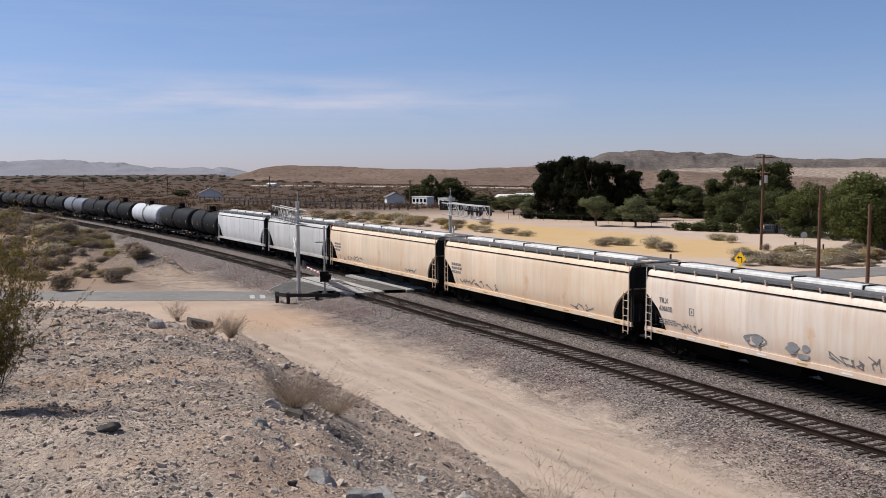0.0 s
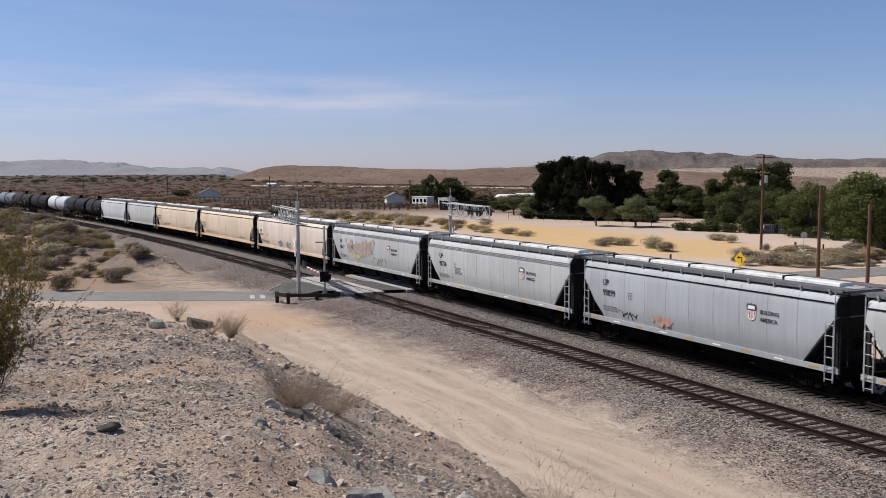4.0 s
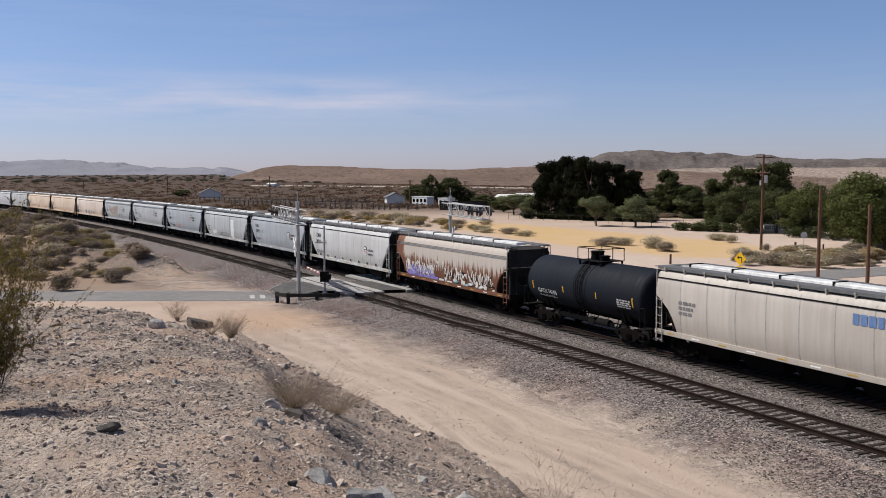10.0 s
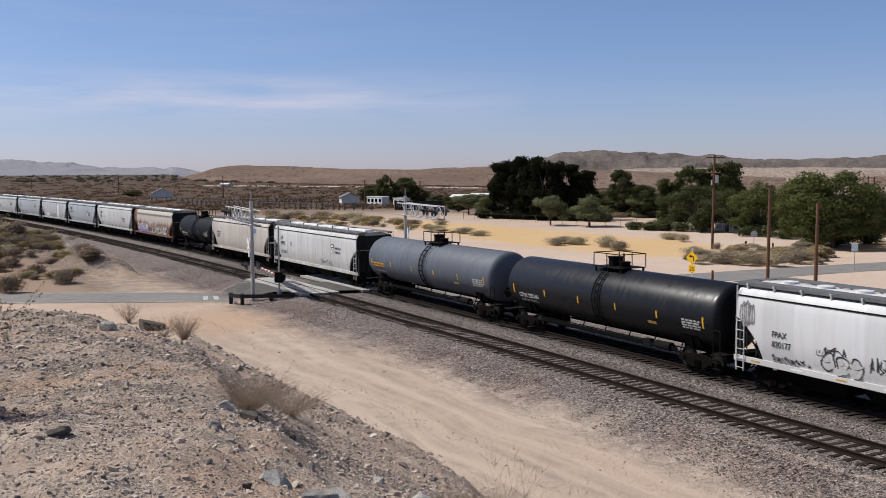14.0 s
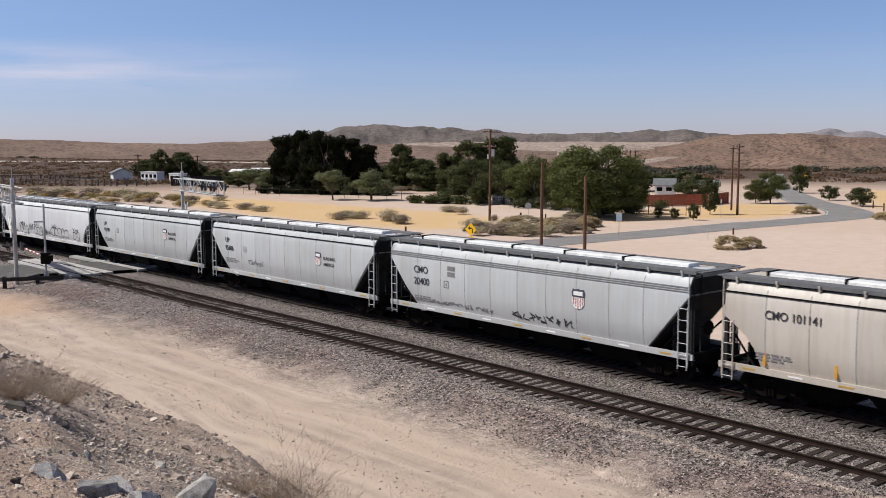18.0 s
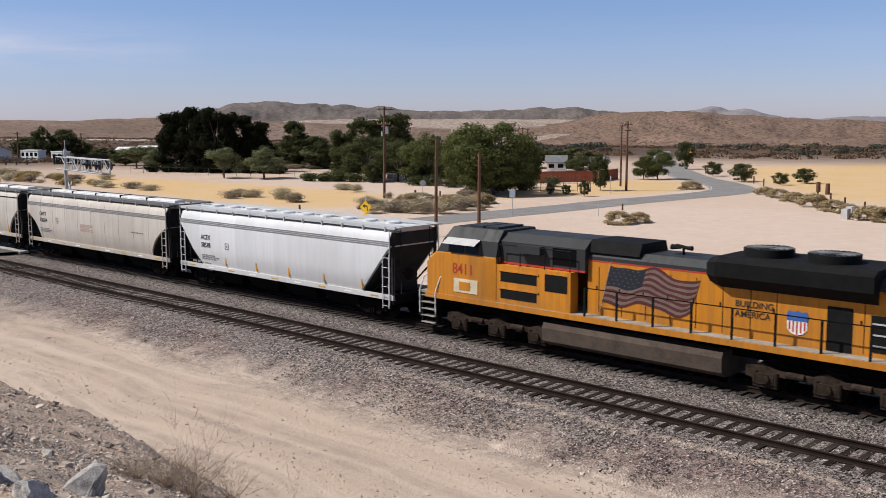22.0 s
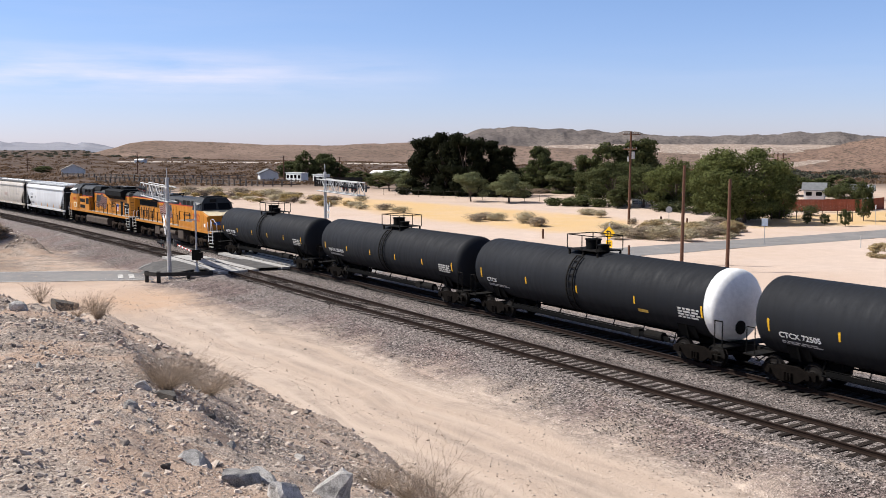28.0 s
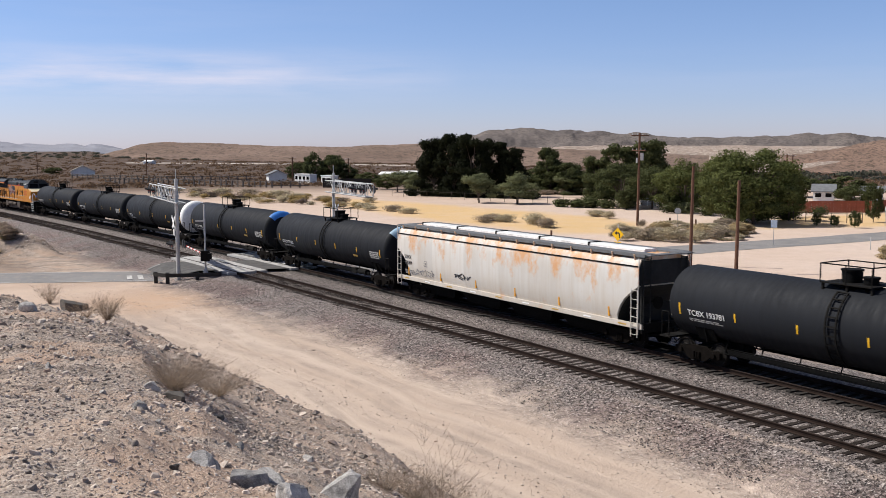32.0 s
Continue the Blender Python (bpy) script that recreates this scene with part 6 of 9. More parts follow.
        pipe(bm, [(-9.55, 0.9, z), (-9.62, 0.95, z), (-9.85, 0.72, z), (-9.8, 0.68, z)], 0.02, 5)
    part("grab_irons", bm, LOCO_K, rear, kind="stuff")
    g = panel(hood, "grille", -7.9, -9.2, 1.85, 2.98, 1.0, LOCO_K, 0.02)
    for i in range(3):
        panel(g, "slat", -7.95, -9.15, 2.02 + i * 0.34, 2.07 + i * 0.34, 1.02, GALV, 0.02)
    panel(hood, "dark_doorway", -6.55, -7.35, 1.7, 3.1, 1.0, LOCO_K, 0.015)
    letters("lettering", "BUILDING", 0.3, BLACK, hood, -3.45, 1.012, 2.72)
    letters("lettering", "AMERICA", 0.3, BLACK, hood, -3.45, 1.012, 2.38)
    shield(hood, -5.6, 2.42, 0.66, 0.8, 1.012)
    flag(hood, 1.5, -2.15, 1.95, 3.62, 1.01, True)
    for sg in (1, -1):
        handrail(car, [2.3, 0.9, -0.6, -2.1, -3.6, -5.1, -6.6, -8.1, -9.3], 1.66, 2.72, sg * 1.48)
    steps(car, 10.35, 1)
    steps(car, -10.25, -1)
    return car


def locomotive_b(L):
    """The newer unit, cab towards -x."""
    car = thing("locomotive", None, None, "yellow and grey diesel locomotive, clean, with sloped nose and flag", "locomotive", "locomotives of the train")
    underworks(car, L, -3.2, 4.5, True)
    bm = B()
    box(bm, -5.5, 10.0, -1.03, 1.03, 1.66, 3.55)
    hood = part("hood", bm, LOCO_Y, car)
    bm = B()
    loft(bm, [[(x, -1.03, 3.55), (x, -1.03, 3.95), (x, -0.8, 4.2), (x, 0.8, 4.2), (x, 1.03, 3.95), (x, 1.03, 3.55)] for x in (-5.5, 4.8)])
    topm = part("hood_top", bm, LOCO_G, car)
    for sg in (1, -1):
        panel(hood, "red_stripe", 4.8, -5.5, 3.5, 3.57, sg * 1.03 - (0 if sg > 0 else 0.004), LOCO_RED, 0.006)
        for x0, x1, z0 in ((-0.1, -1.15, 3.62), (-2.1, -2.85, 3.62), (-3.05, -3.75, 3.62), (-4.25, -5.0, 3.62)):
            panel(topm, "intake", x0, x1, z0, z0 + 0.4, sg * 1.03 - (0 if sg > 0 else 0.01), LOCO_K, 0.012)
        panel(hood, "stripe_tail", -1.2, -1.6, 3.5, 3.75, sg * 1.03, LOCO_RED, 0.005)
    hood_door_seams(hood, [4.4, 3.6, 2.8, 2.0, 1.2, 0.4, -0.4, -1.3, -2.4], 1.72, 3.4, 1.03)
    bm = B()
    loft(bm, [[(x, -0.95, 4.1), (x, -0.7, 4.3), (x, 0.7, 4.3), (x, 0.95, 4.1)] for x in (4.7, 3.0)])
    part("exhaust_housing", bm, LOCO_K, car)
    panel(car, "exhaust_stack", 3.9, 3.3, 4.3, 4.42, 0.0, GALV, 0.4)
    horn(car, 0.6, 4.2)
    # radiator: broad thin wings; their shadow is a black strip laid on the hood
    wing = [(-1.03, 3.55), (-1.5, 3.72), (-1.5, 4.0), (-1.1, 4.32), (1.1, 4.32), (1.5, 4.0), (1.5, 3.72), (1.03, 3.55)]
    bm = B()
    loft(bm, [[(x, y, z) for y, z in wing] for x in (10.75, 4.8)])
    rad = part("radiator", bm, LOCO_G, car, bevel=0.015)
    for sg in (1, -1):
        panel(rad, "red_stripe", 10.75, 4.8, 3.84, 3.9, sg * 1.5 - (0 if sg > 0 else 0.004), LOCO_RED, 0.006)
        panel(rad, "yellow_stripe", 10.75, 4.8, 3.73, 3.84, sg * 1.5 - (0 if sg > 0 else 0.004), LOCO_Y, 0.006)
        panel(hood, "wing_shadow", 9.95, 4.85, 3.05, 3.54, sg * 1.03 - (0 if sg > 0 else 0.01), LOCO_K, 0.01)
    bm = B()
    box(bm, 7.3, 10.5, -1.0, 1.0, 4.3, 4.36)
    part("radiator_screen", bm, LOCO_K, rad)
    bm = B()
    box(bm, 5.4, 6.6, -0.8, 0.8, 4.3, 4.35)
    part("roof_vent", bm, LOCO_K, rad)
    for x0 in (9.6, 8.2, 6.8):
        d = panel(hood, "vent_door", x0, x0 - 1.15, 1.78, 2.98, 1.03, LOCO_Y, 0.03)
        for q, za, zb in ((0.1, 1.9, 2.85), (0.5, 2.05, 2.6), (0.85, 1.9, 2.85)):
            panel(d, "vent", x0 - q, x0 - q - 0.2, za, zb, 1.06, LOCO_K, 0.012)
    # side skirt below the intake section
    for sg in (1, -1):
        bm = B()
        box(bm, -5.5, -2.2, min(sg * 1.0, sg * 1.5), max(sg * 1.0, sg * 1.5), 1.68, 2.2)
        sk = part("equipment_box", bm, LOCO_Y, car, bevel=0.02)
        for x in (-2.6, -4.2):
            panel(sk, "louvre", x, x - 0.7, 1.85, 2.05, sg * 1.5 - (0 if sg > 0 else 0.01), LOCO_Y, 0.015)
        bm = B()
        box(bm, -5.5, -2.2, min(sg * 1.05, sg * 1.5), max(sg * 1.05, sg * 1.5), 2.2, 2.23)
        part("box_top", bm, LOCO_WALK, sk)
    # cab and sloped nose
    bm = B()
    loft(bm, loft_cab([(-5.5, 3.3, 3.25, 1.49), (-7.75, 3.3, 3.25, 1.49), (-8.95, 2.92, 2.85, 1.38)], 1.66, 1.5))
    cab = part("cab", bm, LOCO_Y, car, bevel=0.015)
    bm = B()
    loft(bm, [[(-7.72, -1.42, 3.325), (-7.72, 1.42, 3.325)], [(-8.93, -1.33, 2.945), (-8.93, 1.33, 2.945)]], close=False, caps=False)
    part("nose_top", bm, LOCO_CREAM, cab)
    bm = B()
    loft(bm, [[(a, -1.47, 3.3), (b, -1.38, 3.95), (c, -1.0, 4.42), (c, 1.0, 4.42), (b, 1.38, 3.95), (a, 1.47, 3.3)] for a, b, c in ((-5.5, -5.5, -5.5), (-7.72, -7.5, -7.25))])
    top = part("cab_roof", bm, LOCO_G, car, bevel=0.015)
    for y0, y1 in ((-1.25, -0.1), (0.1, 1.25)):
        bm = B()
        loft(bm, [[(-7.735, y0, 3.42), (-7.735, y1, 3.42)], [(-7.53, y0 * 0.93, 3.95), (-7.53, y1 * 0.93, 3.95)]], close=False, caps=False)
        part("windscreen", bm, GLASS_DARK, top)
    panel(top, "number_board", -7.42, -7.46, 4.05, 4.3, 0, LOCO_K, 0.6)
    for sg in (1, -1):
        for x0, x1 in ((-5.75, -6.15), (-6.3, -6.85), (-6.95, -7.4)):
            bm = B()
            loft(bm, [[(x0, sg * 1.478, 3.34), (x1, sg * 1.478, 3.34)], [(x0, sg * 1.4, 3.9), (x1, sg * 1.4, 3.9)]], close=False, caps=False)
            part("cab_window", bm, GLASS_DARK, top)
        bm = B()
        loft(bm, [[(-6.2, sg * 1.385, 4.0), (-7.4, sg * 1.385, 4.0)], [(-6.2, sg * 1.68, 3.84), (-7.4, sg * 1.68, 3.84)]], close=False, caps=False)
        part("sun_visor", bm, mat("dull_grey_visor", (0.2, 0.195, 0.185), 0.7) if sg > 0 else LOCO_G, top)
        for x in (-6.0, -7.3):
            panel(cab, "door_panel", x + 0.5, x - 0.45, 1.85, 2.25, sg * 1.5 - (0 if sg > 0 else 0.012), LOCO_Y, 0.014)
    panel(cab, "placard", -8.2, -8.55, 1.95, 2.25, 1.5, WHITE, 0.008)
    for x in (-5.9, -6.7):
        bm = B()
        box(bm, x - 0.3, x + 0.3, -0.8, 0.8, 4.42, 4.52)
        part("roof_unit", bm, LOCO_K, top, bevel=0.02)
    bm = B()
    box(bm, -8.99, -8.96, -0.35, 0.35, 1.75, 2.75)
    part("nose_door", bm, LOCO_Y, cab)
    bm = B()
    loft(bm, [[(-8.975, y, z) for y, z in ((-0.95, 2.3), (-0.75, 2.12), (0.75, 2.12), (0.95, 2.3), (0.75, 2.42), (-0.75, 2.42))], [(-8.99, y, z) for y, z in ((-0.95, 2.3), (-0.75, 2.12), (0.75, 2.12), (0.95, 2.3), (0.75, 2.42), (-0.75, 2.42))]])
    part("nose_emblem", bm, SHIELD_BLUE, cab, "blue winged emblem")
    bezel = part("headlight_housing", box(B(), -9.01, -8.96, -0.16, 0.16, 2.44, 2.86), LOCO_K, cab)
    for z in (2.55, 2.75):
        bm = B()
        rod(bm, (-9.01, 0, z), (-9.03, 0, z), 0.08, 14)
        part("headlight", bm, WHITE, bezel, "round clear headlight")
    for y in (-0.85, 0.85):
        bm = B()
        rod(bm, (-9.6, y, 1.5), (-9.68, y, 1.5), 0.1, 14)
        part("ditch_light", bm, GALV, car)
    letters("fleet_number", "2552", 0.88, LOCO_RED, cab, -5.66, 1.508, 2.38, squeeze=0.95)
    letters("lettering", "BUILDING AMERICA", 0.23, BLACK, hood, -2.15, 1.042, 2.62, squeeze=0.9)
    shield(hood, -4.95, 2.75, 0.56, 0.72, 1.042)
    flag(hood, 0.95, 4.3, 2.05, 3.52, 1.04, False)
    for sg in (1, -1):
        handrail(car, [10.2, 8.9, 7.6, 6.3, 5.0, 3.6, 2.2, 0.8, -0.6, -1.9], 1.66, 2.62, sg * 1.48)
        handrail(car, [-2.3, -3.6, -4.9], 2.23, 3.0, sg * 1.48)
    steps(car, 10.35, 1)
    steps(car, -9.75, -1)
    bm = B()
    pipe(bm, [(-9.2, 1.3, 1.68), (-9.25, 1.3, 2.6), (-9.6, 1.2, 2.7), (-10.1, 1.1, 2.3), (-10.15, 1.1, 1.68)], 0.026)
    part("front_rail", bm, WHITE, car)
    return car


add(locomotive_a(length(35)), 35)
add(locomotive_b(length(36)), 36, -0.3)
# ---------------------------------------------------------------- lettering and graffiti on the cars
INK = mat("grey_black_lettering", (0.035, 0.035, 0.04), 0.7, 0, 0.2)
FADED = mat("faded_grey_lettering", (0.2, 0.19, 0.19), 0.8, 0, 0.2)
RED_FADED = mat("faded_red_lettering", (0.47, 0.33, 0.28), 0.8, 0, 0.2)
PURPLE = mat("purple_spray_paint", (0.24, 0.2, 0.5), 0.7)
TEAL = mat("teal_spray_paint", (0.08, 0.35, 0.45), 0.7)
PALE = mat("pale_spray_paint", (0.72, 0.7, 0.66), 0.7)
BRICK_SPRAY = mat("faded_brick_spray_paint", (0.45, 0.27, 0.22), 0.8, 0, 0.3)
YEL_SPRAY = mat("faded_yellow_spray_paint", (0.6, 0.5, 0.22), 0.8, 0, 0.3)
GREY_SPRAY = mat("grey_spray_paint", (0.25, 0.25, 0.26), 0.8, 0, 0.3)
BLUE_MARK = mat("blue_marking", (0.13, 0.22, 0.42), 0.6)
CREST_INK = mat("faded_navy_crest", (0.06, 0.065, 0.09), 0.7)
BAR_FADED = mat("faded_red_bar", (0.42, 0.14, 0.11), 0.7)
ORANGE = mat("orange_marking", (0.7, 0.33, 0.03), 0.6)


def bars(car, x, z, rows, width, h, material, y=None, gap=1.6, seed=0, name="stencil"):
    """Rows of plain bars for small print that cannot be read."""
    r = random.Random(seed)
    bm = B()
    for i in range(rows):
        q, zz = 0.0, z - i * h * gap
        while q < width * r.uniform(0.7, 1.0):
            w = r.uniform(0.1, 0.35)
            yy = flank_y(zz) if y is None else y
            box(bm, x - q - w, x - q, yy, yy + 0.004, zz, zz + h)
            q += w + 0.07
    return part(name, bm, material, car, kind="stuff")


def at(L, frac):
    return L / 2 - 0.75 - frac * (L - 1.5)


def road_mark(car, L, lines, frac, z, size, material=None, data=True, seed=1, squeeze=0.95):
    for i, t in enumerate(lines):
        zz = z - i * size * 1.15
        letters("lettering", t, size, material or INK, car, at(L, frac), flank_y(zz + size * 0.3) + 0.006, zz, squeeze=squeeze)
    if data:
        bars(car, at(L, frac), z - len(lines) * size * 1.15 - 0.05, 3, 1.5, 0.06, FADED, seed=seed)
        x, zz = at(L, frac) - 2.2, z - size * 1.1
        bm = B()
        for a, b, c, d in ((0, 0.32, 0, 0.03), (0, 0.32, 0.3, 0.33), (0, 0.03, 0, 0.33), (0.29, 0.32, 0, 0.33), (0.12, 0.2, 0.1, 0.22)):
            box(bm, x - b, x - a, flank_y(zz), flank_y(zz) + 0.004, zz + c, zz + d)
        part("test_panel", bm, FADED, car)


def car_shield(car, L, frac, z=2.7, slogan=True, w=0.52, h=0.74):
    shield(car, at(L, frac), z, w, h, flank_y(z) + 0.008, CREST_INK, BAR_FADED)
    if slogan:
        letters("lettering", "BUILDING", 0.24, INK, car, at(L, frac) - 0.5, flank_y(z) + 0.008, z - 0.02)
        letters("lettering", "AMERICA", 0.24, INK, car, at(L, frac) - 0.5, flank_y(z) + 0.008, z - 0.34)


def stroke(bm, pts, w, lift=0.005):
    """A flat painted line along points (x, z) on the flank."""
    for (x0, z0), (x1, z1) in zip(pts[:-1], pts[1:]):
        dx, dz = x1 - x0, z1 - z0
        q = math.hypot(dx, dz) or 1
        nx, nz = -dz / q * w / 2, dx / q * w / 2
        ex, ez = dx / q * w * 0.3, dz / q * w * 0.3
        c = [(x0 - ex + nx, z0 - ez + nz), (x0 - ex - nx, z0 - ez - nz), (x1 + ex - nx, z1 + ez - nz), (x1 + ex + nx, z1 + ez + nz)]
        bm.faces.new([bm.verts.new((a, flank_y(b) + lift, b)) for a, b in c])


def scrawl(car, x0, x1, z0, z1, material, seed, w=0.05, letters_=6, sharp=True, lift=0.005):
    """Sprayed strokes that look like letters and read as none."""
    r = random.Random(seed)
    bm = B()
    step = (x1 - x0) / letters_
    for i in range(letters_):
        cx = x0 + step * (i + 0.5)
        if sharp:
            pts = [(cx + r.uniform(-0.6, 0.6) * step, r.uniform(z0, z1)) for _ in range(r.randint(4, 6))]
        else:
            rx, rz, ph = abs(step) * r.uniform(0.4, 0.62), (z1 - z0) * r.uniform(0.35, 0.5), r.uniform(0, 6.28)
            zc = (z0 + z1) / 2
            pts = [(cx + rx * math.cos(a + ph) * (1 + 0.2 * math.sin(3 * a)), zc + rz * math.sin(a + ph) * (1 + 0.15 * math.cos(2 * a))) for a in (2 * math.pi * j / 16 for j in range(17))]
        stroke(bm, pts, w, lift)
    return part("graffiti", bm, material, car, kind="stuff")


def splash(car, x0, x1, z0, z1, material, seed, n=10, lift=0.003):
    """Filled patches of spray paint with uneven edges."""
    r = random.Random(seed)
    bm = B()
    for i in range(n):
        cx, cz = r.uniform(x0, x1), r.uniform(z0, z1)
        rx, rz = r.uniform(0.12, 0.4), r.uniform(0.1, 0.3)
        bm.faces.new([bm.verts.new((cx + rx * math.cos(a) * r.uniform(0.7, 1.2), flank_y(cz) + lift + 0.0003 * i, max(1.24, cz + rz * math.sin(a) * r.uniform(0.7, 1.2)))) for a in (2 * math.pi * j / 10 for j in range(10))])
    return part("graffiti", bm, material, car, kind="stuff")


def tank_letters(car, text, size, x, ang, r, material=WHITE):
    zc = 0.97 + r
    a = radians(ang)
    cu = bpy.data.curves.new("lettering", "FONT")
    cu.body, cu.size, cu.extrude, cu.offset = text, size, 0.003, 0.014 * size
    tmp = new("lettering", cu)
    me = bpy.data.meshes.new_from_object(tmp)
    bpy.data.objects.remove(tmp)
    me.materials.clear()
    m = Matrix.Translation((x, (r + 0.012) * math.cos(a), zc + (r + 0.012) * math.sin(a))) @ Matrix.Rotation(a, 4, "X") @ pose(0, 0, 0, 90, 0, 180)
    part("lettering", me, material, car, m=m)


def tank_bars(car, x, ang, r, rows, width, h, material, seed, solid=False):
    zc = 0.97 + r
    rr = random.Random(seed)
    bm = B()
    for i in range(rows):
        a0, a1 = radians(ang - i * math.degrees(h * 1.5 / r)), radians(ang - i * math.degrees(h * 1.5 / r) - math.degrees(h / r))
        q = 0.0
        while q < width:
            w = width if solid else rr.uniform(0.12, 0.4)
            bm.faces.new([bm.verts.new((x - b, (r + 0.008) * math.cos(a), zc + (r + 0.008) * math.sin(a))) for b, a in ((q, a0), (q + w, a0), (q + w, a1), (q, a1))])
            q += w + 0.07
    part("stencil", bm, material, car, kind="stuff")


def dress_tank(car, L, r, text, size=0.36, ang=-24):
    half = L / 2 - 0.75
    if text:
        tank_letters(car, text, size, half - 1.35, ang, r)
    tank_bars(car, half - 1.4, ang - 5, r, 2, 1.6, 0.05, GALV, 3)
    tank_bars(car, -half + 2.2, -6, r, 4, 1.1, 0.08, GALV, 4)
    if r > 1.47:
        tank_bars(car, -half + 4.6, -22, r, 1, 0.6, 0.15, REFLECT, 5, True)


L_ = length
road_mark(b3, L_(15), ("TILX", "636650"), 0.05, 2.55, 0.34, FADED)
scrawl(b3, at(L_(15), 0.12), at(L_(15), 0.2), 1.35, 1.75, FADED, 3, 0.05, 5)
scrawl(b3, at(L_(15), 0.34), at(L_(15), 0.4), 1.3, 2.0, GREY_SPRAY, 4, 0.07, 1, False)
splash(b3, at(L_(15), 0.345), at(L_(15), 0.395), 1.5, 1.8, GREY_SPRAY, 5, 3)
splash(b3, at(L_(15), 0.47), at(L_(15), 0.52), 1.4, 1.8, GREY_SPRAY, 6, 4)
scrawl(b3, at(L_(15), 0.57), at(L_(15), 0.7), 1.35, 1.95, FADED, 7, 0.05, 6)
for c_, i_, sd in ((b1, 13, 8), (b2, 14, 9)):
    bars(c_, at(L_(i_), 0.05), 2.5, 3, 1.6, 0.16, FADED, seed=sd)
    scrawl(c_, at(L_(i_), 0.1), at(L_(i_), 0.35), 1.3, 1.8, FADED, sd, 0.06, 7)
    scrawl(c_, at(L_(i_), 0.75), at(L_(i_), 0.85), 1.3, 1.7, FADED, sd + 1, 0.05, 3)
road_mark(g1, L_(16), ("UP", "98617"), 0.1, 2.75, 0.42)
TAN_SPRAY = mat("faded_tan_spray", (0.4, 0.315, 0.27), 0.8)
splash(g1, at(L_(16), 0.17), at(L_(16), 0.5), 1.9, 3.0, TAN_SPRAY, 11, 26)
scrawl(g1, at(L_(16), 0.2), at(L_(16), 0.52), 1.9, 3.2, TAN_SPRAY, 12, 0.42, 5)
splash(g1, at(L_(16), 0.27), at(L_(16), 0.36), 1.7, 2.0, YEL_SPRAY, 14, 8)
scrawl(g1, at(L_(16), 0.52), at(L_(16), 0.66), 1.3, 2.0, FADED, 15, 0.055, 5)
car_shield(g1, L_(16), 0.69, 2.75)
road_mark(g2, L_(17), ("UP", "98726"), 0.1, 2.85, 0.46)
bars(g2, at(L_(17), 0.23), 2.3, 5, 0.9, 0.06, FADED, seed=17)
car_shield(g2, L_(17), 0.72, 2.75)
road_mark(g3, L_(18), ("UP", "99899"), 0.1, 2.9, 0.46)
car_shield(g3, L_(18), 0.74, 2.85)
scrawl(g3, at(L_(18), 0.2), at(L_(18), 0.27), 1.35, 1.75, INK, 19, 0.07, 3)
splash(g3, at(L_(18), 0.34), at(L_(18), 0.42), 1.4, 1.8, BRICK_SPRAY, 20, 6)
bars(g4, at(L_(19), 0.09), 2.2, 3, 0.9, 0.14, FADED, seed=21)
bm = B()
x_ = at(L_(19), 0.68)
loft(bm, [[(x_ - 0.55, y + 0.008, z), (x_ + 0.55, y + 0.008, z)] for y, z in FLANK[:5]], close=False, caps=False)
part("white_panel", bm, WHITE, g4, "fresh white repainted panel")
scrawl(g4, at(L_(19), 0.38), at(L_(19), 0.58), 1.3, 1.75, GREY_SPRAY, 22, 0.06, 6, False)
splash(g4, at(L_(19), 0.2), at(L_(19), 0.3), 1.3, 1.7, PALE, 23, 6)
for fr in (0.26, 0.44, 0.62):
    bm = B()
    loft(bm, [[(at(L_(19), fr) - 0.05, y + 0.006, z), (at(L_(19), fr) + 0.05, y + 0.006, z)] for y, z in FLANK[1:6]], close=False, caps=False)
    part("dark_seam", bm, GREY_SPRAY, g4)
road_mark(g5, L_(20), ("CMO", "112554"), 0.1, 2.95, 0.47)
car_shield(g5, L_(20), 0.735, 2.55)
bars(g5, at(L_(20), 0.41), 2.15, 1, 1.3, 0.05, RED_FADED, seed=24)
road_mark(g6, L_(21), ("CMO", "20771"), 0.1, 2.9, 0.5)
car_shield(g6, L_(21), 0.74, 2.4)
for k in range(8):
    bm = B()
    box(bm, at(L_(21), 0.15 + k * 0.1) - 0.1, at(L_(21), 0.15 + k * 0.1) + 0.1, 1.52, 1.545, 1.28, 1.45)
    part("stencil", bm, INK, g6)
splash(br, at(L_(22), 0.12), at(L_(22), 0.4), 1.28, 1.6, PURPLE, 26, 30)
scrawl(br, at(L_(22), 0.1), at(L_(22), 0.38), 1.4, 2.35, PALE, 27, 0.09, 18)
scrawl(br, at(L_(22), 0.1), at(L_(22), 0.38), 1.35, 2.1, PALE, 127, 0.11, 14)
scrawl(br, at(L_(22), 0.1), at(L_(22), 0.36), 1.35, 2.1, PURPLE, 28, 0.1, 12, lift=0.008)
scrawl(br, at(L_(22), 0.36), at(L_(22), 0.5), 1.8, 2.6, PALE, 29, 0.05, 7)
scrawl(br, at(L_(22), 0.48), at(L_(22), 0.9), 1.4, 2.35, PALE, 30, 0.1, 20)
scrawl(br, at(L_(22), 0.48), at(L_(22), 0.9), 1.4, 2.3, STEEL_DARK, 31, 0.06, 8, lift=0.003)
splash(br, at(L_(22), 0.42), at(L_(22), 0.9), 1.26, 1.5, PALE, 32, 16)
splash(br, at(L_(22), 0.4), at(L_(22), 0.72), 1.3, 1.5, TEAL, 33, 3)
bars(h1, at(L_(24), 0.1), 2.6, 3, 1.1, 0.15, FADED, seed=34)
bars(h1, at(L_(24), 0.72), 3.05, 1, 1.5, 0.42, BLUE_MARK, seed=35)
